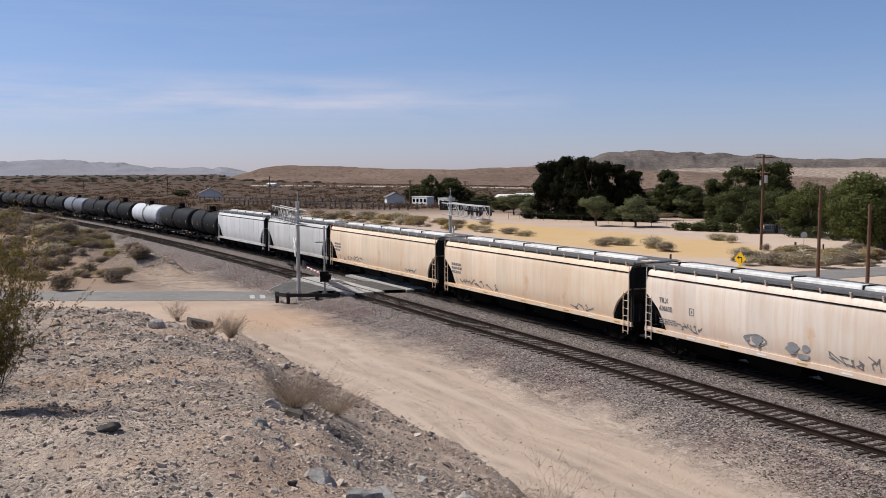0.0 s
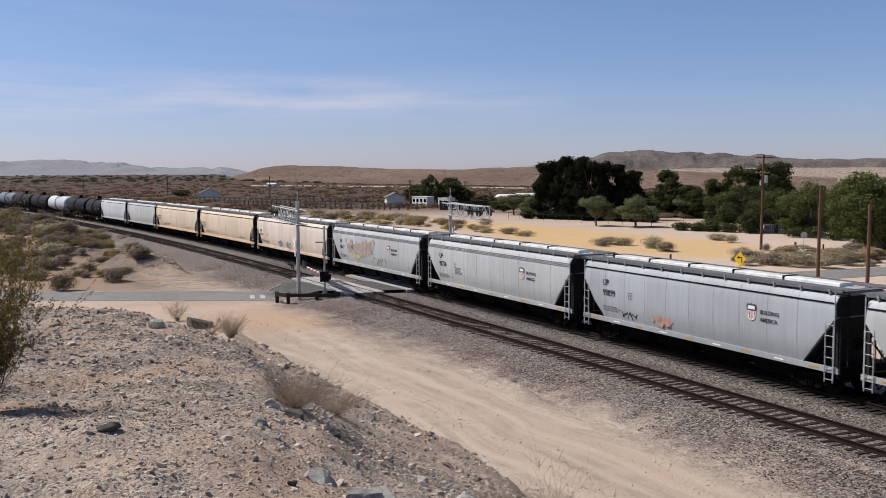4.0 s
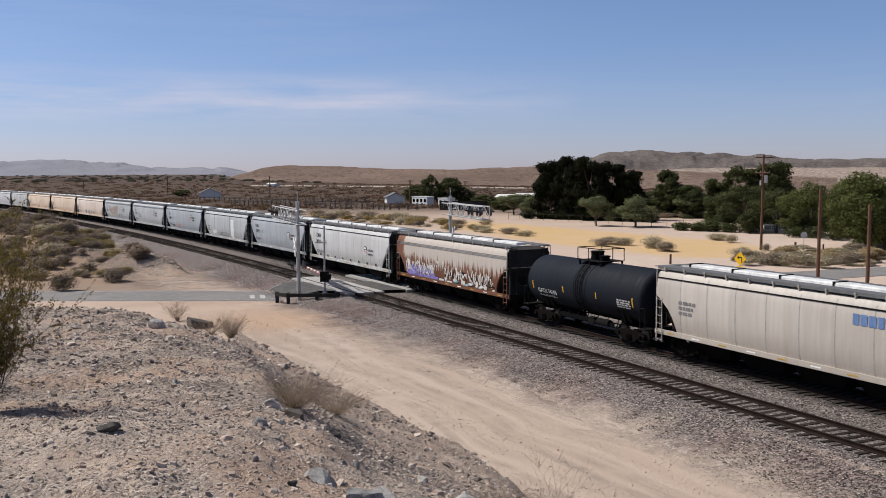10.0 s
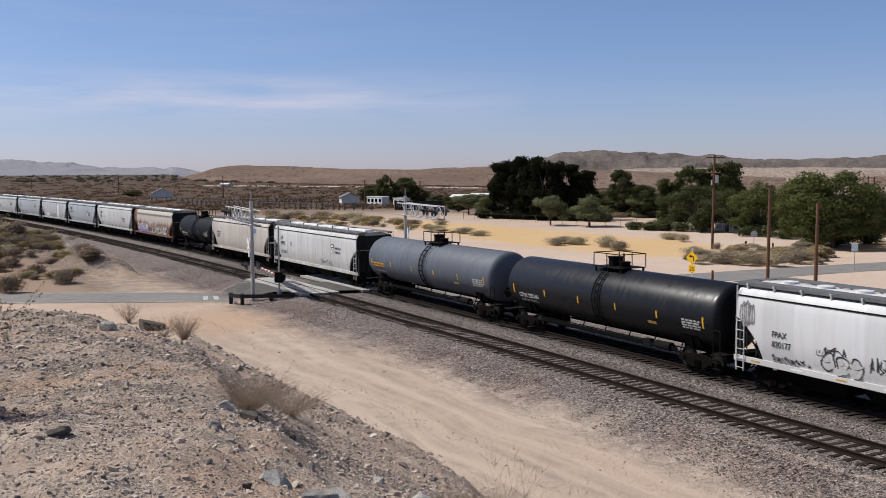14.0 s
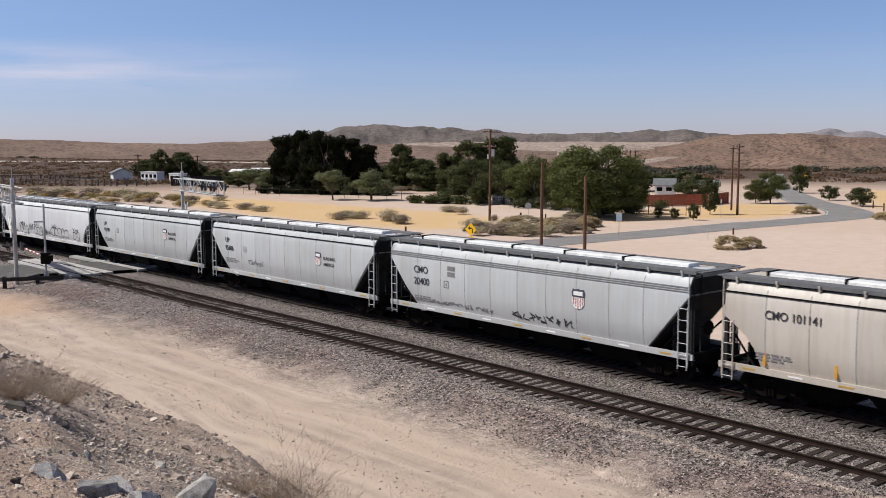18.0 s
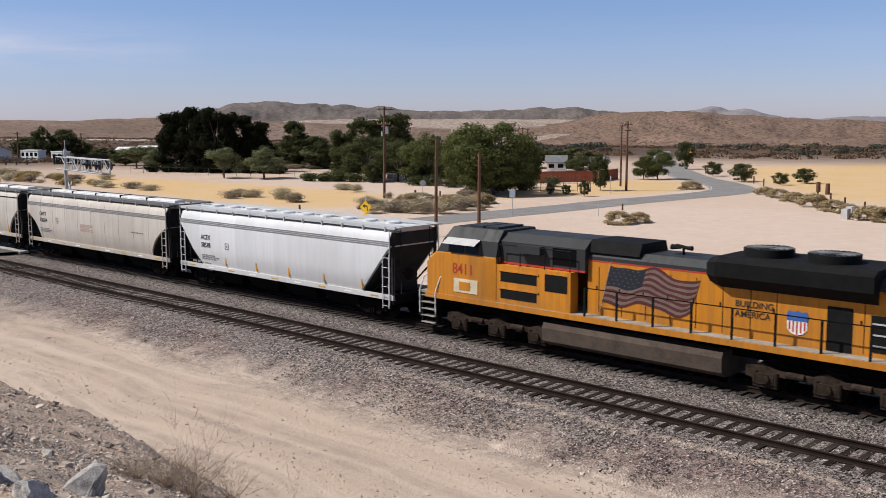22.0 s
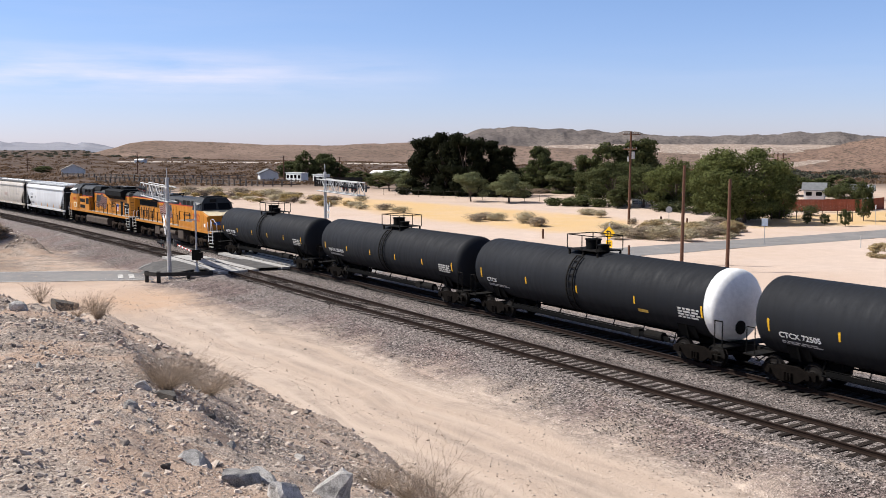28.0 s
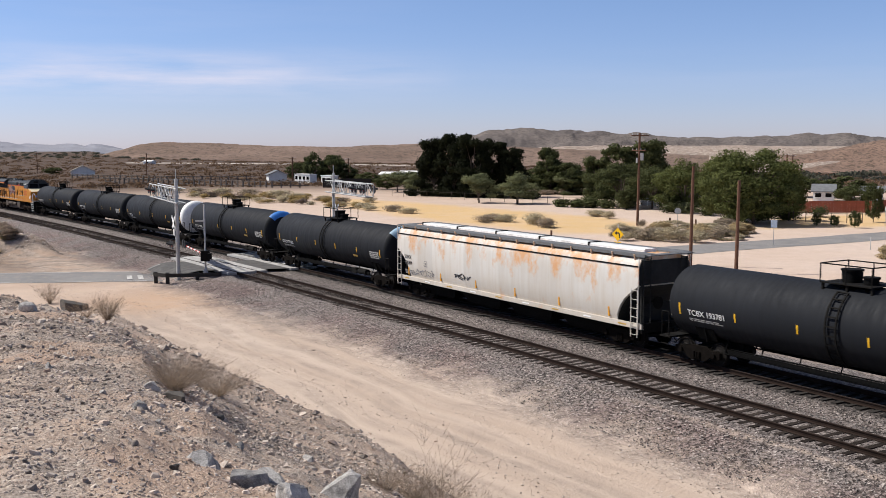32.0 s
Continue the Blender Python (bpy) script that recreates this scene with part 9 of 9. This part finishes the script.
def cantilever(x, y, heading, reach, back, label):
    """A crossing signal on a galvanised mast with a truss arm along +x of its own space."""
    z = ground_z(x, y)
    t = thing("cantilever_signal", None, None, label, "crossing signal", "crossing signals", pose(x, y, z, 0, 0, heading))
    bm = B()
    rod(bm, (0, 0, 0), (0, 0, 7.4), 0.15, 16, 0.13)
    rod(bm, (0, 0, 7.4), (0, 0, 8.1), 0.03, 6)
    part("mast", bm, GALV, t, smooth=True)
    bm = B()
    box(bm, -0.35, 0.35, -0.35, 0.35, -0.1, 0.06)
    for a in (-0.25, 0.25):
        for b in (-0.25, 0.25):
            rod(bm, (a, b, 0.05), (a, b, 0.2), 0.03, 6)
    part("base_plate", bm, GALV, t)
    zlo, zhi = 5.75, 6.75
    n = 7
    for q in (-0.32, 0.32):
        for zz in (zlo, zhi):
            bm = B()
            rod(bm, (-back, q, zz), (reach, q, zz), 0.045, 8)
            part("chord", bm, GALV, t)
        for i in range(n):
            a, b = reach * i / n, reach * (i + 1) / n
            bm = B()
            rod(bm, (a, q, zlo if i % 2 else zhi), (b, q, zhi if i % 2 else zlo), 0.03, 6)
            rod(bm, (b, q, zlo), (b, q, zhi), 0.025, 6)
            part("lattice", bm, GALV, t)
    for i in range(n + 1):
        bm = B()
        rod(bm, (reach * i / n, -0.32, zlo), (reach * i / n, 0.32, zlo), 0.025, 6)
        part("cross_bar", bm, GALV, t)
    bm = B()
    box(bm, -back, reach, -0.3, 0.3, zlo - 0.06, zlo - 0.02)
    part("walkway", bm, GRATE, t)
    bm = B()
    for xx in (-back, -back / 2, 0.5):
        rod(bm, (xx, 0.55, zlo - 0.02), (xx, 0.55, zlo + 1.05), 0.022, 6)
    rod(bm, (-back, 0.55, zlo + 1.05), (0.5, 0.55, zlo + 1.05), 0.022, 6)
    rod(bm, (-back, 0.55, zlo + 0.5), (0.5, 0.55, zlo + 0.5), 0.022, 6)
    part("guard_rail", bm, GALV, t)
    for px, pz in ((reach - 0.5, zlo + 0.55), (reach - 2.6, zlo + 0.55), (0.0, 2.7)):
        for f in (-1, 1):
            for sd in (-0.38, 0.38):
                bm = B()
                rod(bm, (px + sd * (0.0 if pz < 4 else 1), f * 0.42 + (sd if pz < 4 else 0) * 0, pz), (px + sd * (0 if pz < 4 else 1), f * 0.46, pz), 0.3, 20)
                hd = part("lamp_background", bm, BLACK, t, m=pose(sd if pz < 4 else 0, 0, 0))
                bm = B()
                rod(bm, (px + sd * (0 if pz < 4 else 1), f * 0.46, pz), (px + sd * (0 if pz < 4 else 1), f * 0.52, pz), 0.12, 16)
                part("lens", bm, SIGN_RED, hd)
                bm = B()
                loft(bm, [[(px + sd * (0 if pz < 4 else 1) + 0.15 * math.cos(a), f * q, pz + 0.15 * math.sin(a)) for a in (math.pi * j / 8 for j in range(9))] for q in (0.46, 0.72)], close=False, caps=False)
                part("hood", bm, BLACK, hd)
    for ang in (42, -42):
        bm = B()
        box(bm, -0.6, 0.6, -0.015, 0.015, -0.11, 0.11)
        part("crossbuck_board", bm, WHITE, t, m=pose(0, 0.24 if ang > 0 else 0.275, 4.3, 0, ang, 0))
    bm = B()
    box(bm, -0.18, 0.18, 0.2, 0.24, 3.35, 3.8)
    part("track_count_sign", bm, WHITE, t)
    return t


near_mast = cantilever(-10.65, 73.4, 108.5, 9.6, 1.8, "galvanised cantilever crossing signal with truss arm and crossbuck")
far_mast = cantilever(0.66, 88.2, -73.0, 9.4, 1.4, "galvanised cantilever crossing signal beyond the tracks")

gate = thing("crossing_gate", None, None, "lowered crossing gate with a striped arm", "crossing gate", m=pose(-8.75, 73.6, ground_z(-8.75, 73.6)))
bm = B()
rod(bm, (0, 0, 0), (0, 0, 5.1), 0.07, 12)
rod(bm, (0, 0, 0), (0, 0, 0.5), 0.22, 12, 0.1)
part("post", bm, GALV, gate, smooth=True)
bm = B()
box(bm, -0.3, 0.3, -0.35, 0.3, 1.0, 1.75)
part("gate_mechanism", bm, STEEL_DARK, gate, bevel=0.05)
bm = B()
box(bm, -0.65, 0.0, -0.03, 0.03, 3.85, 3.95)
part("sign_bracket", bm, GALV, gate)
d = Vector((-2.2, 6.6, 0.0)).normalized()
for i in range(11):
    bm = B()
    a, b = d * (0.3 + i * 0.62), d * (0.3 + (i + 1) * 0.62)
    rod(bm, (a.x, a.y, 1.45), (b.x, b.y, 1.45), 0.055, 6)
    part("arm_stripe", bm, WHITE if i % 2 else LOCO_RED, gate)
bm = B()
box(bm, 0.25, 0.5, -0.8, -0.2, 1.2, 1.6)
part("counterweight", bm, STEEL_DARK, gate)

guard = thing("guard_rail", None, None, "black weathered guard rail round the crossing signals", "guard rail")
gp = [(-12.5, 74.0), (-12.35, 73.0), (-11.4, 72.3), (-9.9, 72.2), (-8.6, 72.25), (-7.55, 72.35)]
gz = ground_z(-10, 72.4)
bm = B()
loft(bm, [[(x, y - 0.04, gz + z) for z in (0.44, 0.52, 0.6, 0.7)] + [(x, y + 0.06, gz + z) for z in (0.7, 0.44)] for x, y in gp])
part("beam", bm, GUARD, guard)
for x, y in ((-12.2, 73.0), (-11.3, 72.45), (-9.2, 72.35), (-7.65, 72.45)):
    bm = B()
    box(bm, x - 0.12, x + 0.12, y, y + 0.22, gz - 0.4, gz + 0.74)
    part("post", bm, GUARD, guard, bevel=0.015)
# three black bars added to stand for a shadow right of the guard rail
cab2 = thing("shadow_bars", None, None, "black bars drawn for a cast shadow beside the crossing", "cable")
for i in range(3):
    bm = B()
    pipe(bm, [(-7.5 + 0.3 * i, 72.4, gz + 0.35), (-6.4 + 0.3 * i, 72.0, gz + 0.12), (-4.6 + 0.2 * i, 71.2 + 0.2 * i, gz + 0.12)], 0.06)
    part("cable", bm, GUARD, cab2)

# ---------------------------------------------------------------- poles and signs
POLE_WOOD = mat("reddish_brown_pole_wood", (0.13, 0.065, 0.04), 0.9, 0, 0.35, 2, 30, 0.5, 0.02)


def utility_pole(x, y, h, r, arms, lean, label, box_=False):
    t = thing("utility_pole", None, None, label, "utility pole", "utility poles", pose(x, y, ground_z(x, y) - 0.05, 0, lean, 0))
    bm = B()
    rod(bm, (0, 0, 0), (0, 0, h), r, 12, r * 0.72)
    part("shaft", bm, POLE_WOOD, t, smooth=True)
    for z, w, turn in arms:
        bm = B()
        box(bm, -w / 2, w / 2, -0.16, -0.05, z - 0.06, z + 0.06)
        a = part("crossarm", bm, POLE_WOOD, t, m=pose(0, 0, 0, 0, 0, turn))
        for q in (-0.45, -0.15, 0.15, 0.45):
            bm = B()
            rod(bm, (q * w, -0.1, z + 0.06), (q * w, -0.1, z + 0.22), 0.035, 8)
            part("insulator", bm, GALV, a)
    if box_:
        bm = B()
        rod(bm, (0.3, 0, h - 3.3), (0.3, 0, h - 2.4), 0.24, 14)
        part("transformer", bm, GALV, t, smooth=True)
        bm = B()
        rod(bm, (-0.28, 0, h - 3.6), (-0.28, 0, h - 3.0), 0.1, 10)
        part("arrester", bm, GALV, t)
    return t


utility_pole(37.7, 118.4, 11.3, 0.17, ((11.0, 2.6, 20), (9.2, 2.2, -60)), 0.6, "tall reddish-brown utility pole with crossarms and transformer", True)
utility_pole(29.1, 77.4, 8.1, 0.15, (), 0.5, "bare reddish-brown wooden pole by the road")
utility_pole(31.0, 72.8, 7.1, 0.15, (), 0.5, "bare reddish-brown wooden pole by the road")
utility_pole(71.7, 117.5, 9.4, 0.17, ((9.0, 2.4, 30), (8.2, 2.0, 30)), 0.3, "dark brown utility pole with crossarms")
utility_pole(75.8, 125.8, 9.0, 0.15, ((8.7, 2.0, 30),), 0.3, "dark brown utility pole with crossarms")
for x, y, h in ((-60.5, 351.2, 7.9), (-124.1, 452.8, 7.8), (-197.4, 551.5, 7.8), (-8.7, 267.3, 7.2), (6.3, 282.8, 6.7), (92, 190, 8), (98, 205, 8)):
    utility_pole(x, y, h, 0.2, ((h - 0.3, 2.4, 40),), 0, "far dark utility pole on the plain")

SIGN_Y = mat("yellow_warning_sign", (0.85, 0.5, 0.01), 0.4, 0, 0.08)
sx, sy = 23.7, 79.5
warn = thing("curve_warning_sign", None, None, "yellow diamond curve warning sign with a black arrow", "road sign", m=pose(sx, sy, ground_z(sx, sy), 0, 0, -48))
bm = B()
box(bm, -0.04, 0.04, -0.03, 0.03, 0, 3.3)
part("post", bm, GALV, warn)
bm = B()
plate(bm, [(0, 1.95), (0.55, 2.5), (0, 3.05), (-0.55, 2.5)], -0.06, -0.035)
face = part("sign_face", bm, SIGN_Y, warn, bevel=0.004)
bm = B()
plate(bm, [(0.12, 2.2), (0.2, 2.2), (0.2, 2.55), (0.1, 2.66), (-0.08, 2.66), (-0.08, 2.76), (-0.28, 2.6), (-0.08, 2.44), (-0.08, 2.56), (0.06, 2.56), (0.12, 2.5)], -0.068, -0.06)
part("arrow", bm, BLACK, face)
bm = B()
box(bm, -0.3, 0.3, -0.06, -0.035, 1.3, 1.9)
adv = part("speed_plate", bm, SIGN_Y, warn, bevel=0.004)
cu = bpy.data.curves.new("speed", "FONT")
cu.body, cu.size, cu.extrude, cu.align_x = "25", 0.45, 0.003, "CENTER"
tmp = new("speed", cu)
me = bpy.data.meshes.new_from_object(tmp)
bpy.data.objects.remove(tmp)
me.materials.clear()
part("numeral", me, BLACK, adv, m=pose(0, -0.064, 1.44, 90, 0, 0))


def post_sign(x, y, h, w, face_h, material, label, turn=0.0, octagon=False):
    t = thing("road_sign", None, None, label, "road sign", "signs beside the road", pose(x, y, ground_z(x, y), 0, 0, turn))
    bm = B()
    box(bm, -0.03, 0.03, -0.03, 0.03, 0, h)
    part("post", bm, GALV, t)
    bm = B()
    if octagon:
        plate(bm, [(w / 2 * math.cos(a) * 1.08, h - w / 2 + w / 2 * math.sin(a) * 1.08) for a in (math.pi / 8 + math.pi / 4 * i for i in range(8))], -0.05, -0.03)
    else:
        box(bm, -w / 2, w / 2, -0.05, -0.03, h - face_h, h)
    part("sign_face", bm, material, t)


post_sign(43.2, 92.7, 2.5, 0.6, 0.75, mat("pale_blue_grey_sign", (0.5, 0.58, 0.66), 0.5), "pale blue-grey road sign on a post", -25)
post_sign(41.8, 115.7, 2.3, 0.75, 0.75, GALV, "unpainted back of an octagonal road sign", -20, True)
post_sign(128, 184, 2.6, 1.0, 1.0, SIGN_Y, "far yellow warning sign beside the road", -35)
post_sign(67.1, 113.8, 2.3, 0.12, 0.5, WHITE, "white marker post beside the yard", -30)
for x, y, h, w in ((25.5, 79.9, 1.4, 0.11), (56.1, 92.6, 0.7, 0.1), (23.1, 101.3, 1.0, 0.12), (41.4, 117.3, 1.0, 0.14), (44.0, 115.5, 0.9, 0.12), (47.7, 116.9, 0.9, 0.12), (46.1, 106.5, 1.2, 0.14), (50.3, 87.6, 1.2, 0.04), (93.4, 105.3, 1.3, 0.3), (91.0, 100.9, 1.4, 0.3),
                   (86, 97, 1.1, 0.12), (83, 91.5, 1.1, 0.12), (80, 86, 1.1, 0.12), (77.5, 80.5, 1.1, 0.12), (94, 117, 1.1, 0.1), (97, 123, 1.1, 0.1), (100, 129, 1.1, 0.1)):
    bm = B()
    rod(bm, (0, 0, -0.1), (0, 0, h), w, 8, w * 0.85)
    thing("wooden_post", bm, POLE_WOOD if w > 0.05 else GALV, "short weathered wooden post in the sand" if w > 0.05 else "thin grey metal stake in the sand", "post", "posts beside the road", pose(x, y, ground_z(x, y)))

# ---------------------------------------------------------------- fences, houses and yards
FENCE_WOOD = mat("dark_weathered_fence", (0.07, 0.055, 0.045), 0.9, 0, 0.4, 2, 20, per_object=0.3)
FENCE_GREY = mat("sun_greyed_fence", (0.15, 0.125, 0.108), 0.9, 0, 0.4, 2, 20, per_object=0.3)
RED_FENCE = mat("red_brown_board_fence", (0.3, 0.085, 0.045), 0.85, 0, 0.25, 2, 20, per_object=0.12)


def fence(pts, gap, h, material, label, rails=(0.5, 0.95), w=0.08, boards=False):
    f = thing("fence", None, None, label, "fence", "fences")
    for (x0, y0), (x1, y1) in zip(pts[:-1], pts[1:]):
        L = math.hypot(x1 - x0, y1 - y0)
        n = max(1, int(L / gap))
        a = math.degrees(math.atan2(y1 - y0, x1 - x0))
        for i in range(n):
            k = i / n
            x, y = x0 + (x1 - x0) * k, y0 + (y1 - y0) * k

            def pm():
                bm = B()
                box(bm, -w / 2 if not boards else -gap * 0.48, w / 2 if not boards else gap * 0.48, -w / 2 if not boards else -0.012, w / 2 if not boards else 0.012, -0.2, h)
                return mesh_of(bm, "board" if boards else "post")
            part("board" if boards else "post", shared(("post", h, w, boards, gap), pm), material, f, m=pose(x, y, ground_z(x, y), 0, 0, a))
        for q in rails:
            bm = B()
            rod(bm, (x0, y0, ground_z(x0, y0) + h * q), (x1, y1, ground_z(x1, y1) + h * q), w * 0.32, 5)
            part("rail", bm, material, f)


fence([(-60, 284), (-46.7, 272.8), (-12.9, 245.1), (-4, 243)], 1.9, 1.7, FENCE_GREY, "long sun-greyed weathered picket fence across the field", (0.3, 0.85), 0.3)
fence([(-80, 330), (-46, 300), (-20, 292)], 2.6, 1.5, FENCE_GREY, "sun-greyed weathered fence behind the field", (0.4, 0.9), 0.3)
fence([(-0.5, 243.4), (10.9, 240)], 0.5, 2.2, mat("black_corral_panel", (0.02, 0.019, 0.018), 0.9), "black corral fence of close boards", (0.9,), 0.1, True)
fence([(12.9, 196.8), (37.4, 167.0), (61.3, 139.7)], 3.2, 1.3, FENCE_WOOD, "wire fence on thin dark posts along the yards", (0.95,), 0.05)
fence([(57, 124), (63, 119), (68, 117)], 1.4, 1.3, FENCE_WOOD, "low dark fence before a garden", (0.9,), 0.08)
fence([(66.5, 138.6), (78.3, 136.3), (84.5, 141)], 0.22, 1.7, RED_FENCE, "red-brown board fence before the house", (), 0.1, True)
fence([(51.0, 158.5), (55.6, 156.2)], 0.9, 1.2, WHITE, "white rail gate between dark trees", (0.25, 0.5, 0.75, 0.98), 0.14)

WALL_W = mat("white_house_wall", (0.72, 0.71, 0.68), 0.8, 0, 0.12, 1, 20)
ROOF_G = mat("grey_shingle_roof", (0.16, 0.165, 0.17), 0.9, 0, 0.25, 2, 20)


def house(x, y, turn, w, d, h, rise, wall, roof, label, flat=False, wins=3):
    t = thing("house", None, None, label, "house", "houses", pose(x, y, ground_z(x, y) - 0.1, 0, 0, turn))
    bm = B()
    if flat:
        box(bm, -w / 2, w / 2, -d / 2, d / 2, 0, h)
    else:
        loft(bm, [[(-w / 2 + (w if k else 0), q, z) for q, z in ((-d / 2, 0), (d / 2, 0), (d / 2, h), (0, h + rise), (-d / 2, h))] for k in (0, 1)])
    part("wall", bm, wall, t)
    bm = B()
    if flat:
        box(bm, -w / 2 - 0.15, w / 2 + 0.15, -d / 2 - 0.15, d / 2 + 0.15, h, h + 0.15)
    else:
        for sg in (1, -1):
            loft(bm, [[(k * (w / 2 + 0.4), sg * (d / 2 + 0.4), h - rise * 0.8 / d + 0.02), (k * (w / 2 + 0.4), 0, h + rise + 0.03), (k * (w / 2 + 0.4), 0, h + rise + 0.18), (k * (w / 2 + 0.4), sg * (d / 2 + 0.4), h - rise * 0.8 / d + 0.17)] for k in (-1, 1)])
    part("roof", bm, roof, t)
    for i in range(wins):
        xx = -w / 2 + w * (i + 0.5) / wins
        bm = B()
        box(bm, xx - 0.5, xx + 0.5, -d / 2 - 0.05, -d / 2 + 0.02, h * 0.42, h * 0.8)
        wd = part("window", bm, GLASS_DARK, t)
        bm = B()
        for a, b, c, e in ((-0.56, 0.56, 0.8, 0.83), (-0.56, 0.56, 0.39, 0.42)):
            box(bm, xx + a, xx + b, -d / 2 - 0.08, -d / 2 + 0.02, h * c, h * e)
        part("window_frame", bm, WHITE, wd)
    return t


house(-86.4, 372, 104, 6, 8, 1.6, 1.9, WALL_W, mat("dusty_pale_roof", (0.34, 0.305, 0.27), 0.9, 0, 0.2, 2, 20), "far grey house with a pale gabled roof")
house(-13.8, 287, 100, 6, 5, 2.2, 1.1, WALL_W, ROOF_G, "far white shed with a low gable", wins=1)
house(-5.5, 277, -52, 6.8, 2.4, 2.4, 0, WALL_W, WALL_W, "white caravan trailer parked by the trees", True, 4)
house(1.0, 262, -52, 4.0, 2.4, 2.4, 0, WALL_W, WALL_W, "white box trailer beside the corral", True, 2)
house(87.4, 168.1, -30, 3.4, 3.6, 1.9, 1.0, WALL_W, ROOF_G, "pale white house with a grey gabled roof", wins=2)
house(94, 164, -30, 3.6, 3, 1.9, 0.7, WALL_W, ROOF_G, "small white outbuilding beside the house", wins=1)
for x, y, w in ((-105, 620, 6), (20, 300, 7), (26, 312, 6)):
    house(x, y, -30, w, 4, 1.7, 0.6, WALL_W, WALL_W, "far low white building on the plain", wins=1)
TRASH = mat("black_plastic_bag", (0.02, 0.02, 0.022), 0.4)
for i, (x, y, w, m_, lb, nm) in enumerate(((75.3, 82.4, 1.1, TRASH, "black rubbish bag dumped by the shrubs", "rubbish_bag"), (74.6, 81.0, 0.9, WHITE, "white rubbish sack dumped by the shrubs", "rubbish_bag"), (72.0, 76.6, 0.8, WHITE, "white rubbish sack dumped by the shrubs", "rubbish_bag"),
                                           (71.0, 74.6, 0.9, WHITE, "white rubbish sack dumped by the shrubs", "rubbish_bag"))):
    thing(nm, boulder(50 + i, w), m_, lb, "rubbish", "dumped rubbish", pose(x, y, ground_z(x, y) + 0.2 * w))
for x, y in ((72.7, 77.4), (70.4, 75.5)):
    bm = B()
    box(bm, -0.4, 0.4, -0.3, 0.3, 0, 1.0)
    thing("dumped_cabinet", bm, GALV, "pale grey metal cabinet dumped by the shrubs", "cabinet", "dumped rubbish", pose(x, y, ground_z(x, y), 0, 0, 25), bevel=0.03)


# pale garden steps among the trees
gsteps = thing("garden_steps", None, None, "pale concrete garden steps among the trees", "steps", m=pose(53.2, 159.5, ground_z(53.2, 159.5), 0, 0, -18))
for i in range(6):
    bm = B()
    box(bm, -1.7, 1.7, i * 0.42, i * 0.42 + 0.46, -0.1, 0.22 * (i + 1))
    part("step", bm, CONCRETE, gsteps, bevel=0.015)
# ---------------------------------------------------------------- ties under the rails
def tie_mesh(i):
    r = np.random.RandomState(60 + i)
    bm = B()
    box(bm, -1.3, 1.3, -0.1, 0.1, -0.34, -0.168)
    for v in bm.verts:
        v.co += Vector((r.uniform(-0.02, 0.02), r.uniform(-0.008, 0.008), r.uniform(-0.004, 0.004)))
    return mesh_of(bm, "tie", False, 0.008)


def spike_plate():
    bm = B()
    for o in (-GAUGE, GAUGE):
        box(bm, o - 0.17, o + 0.17, -0.09, 0.09, -0.175, -0.162)
        for a in (-0.12, 0.12):
            box(bm, o + a - 0.015, o + a + 0.015, -0.06, -0.03, -0.165, -0.13)
    return mesh_of(bm, "tie_plates")


TIES = [tie_mesh(i) for i in range(4)]
rt = np.random.RandomState(77)
PITCH = 0.495
for tr, off in tracks:
    wood = TIE_SHADED if off else TIE_WOOD
    shapes = [t.copy() for t in TIES]
    for t in shapes:
        t.materials.clear()
    rest = B()
    count = 0
    for i in range(int((330 - 16) / PITCH)):
        s = 16 + i * PITCH
        if 80.6 < s < 93.8:
            continue
        x, y, h = on_track(s, off + rt.normal(0, 0.03))
        m = pose(x, y, 0.0, 0, 0, math.degrees(h) + 90 + rt.normal(0, 0.8))
        if count < 290 and s < 165:
            ob = part("tie", shapes[i % 4], wood, tr, m=m)
            count += 1
        else:
            k = len(rest.verts)
            box(rest, -1.3, 1.3, -0.1, 0.1, -0.34, -0.168)
            rest.verts.ensure_lookup_table()
            for v in rest.verts[k:]:
                v.co = m @ v.co
    part("far_ties", rest, wood, tr, "dark timber ties further along the line", kind="stuff")


def motions():
    """Key the way of every car of the train."""
    for car, s0 in TRAIN:
        rows = []
        for k in range(0, 33):
            s = s0 + advance(k)
            x, y, h = on_track(s, FAR)
            rows.append((float(k), pose(x, y, 0, 0, 0, math.degrees(h))))
        walk(car, rows)


motions()
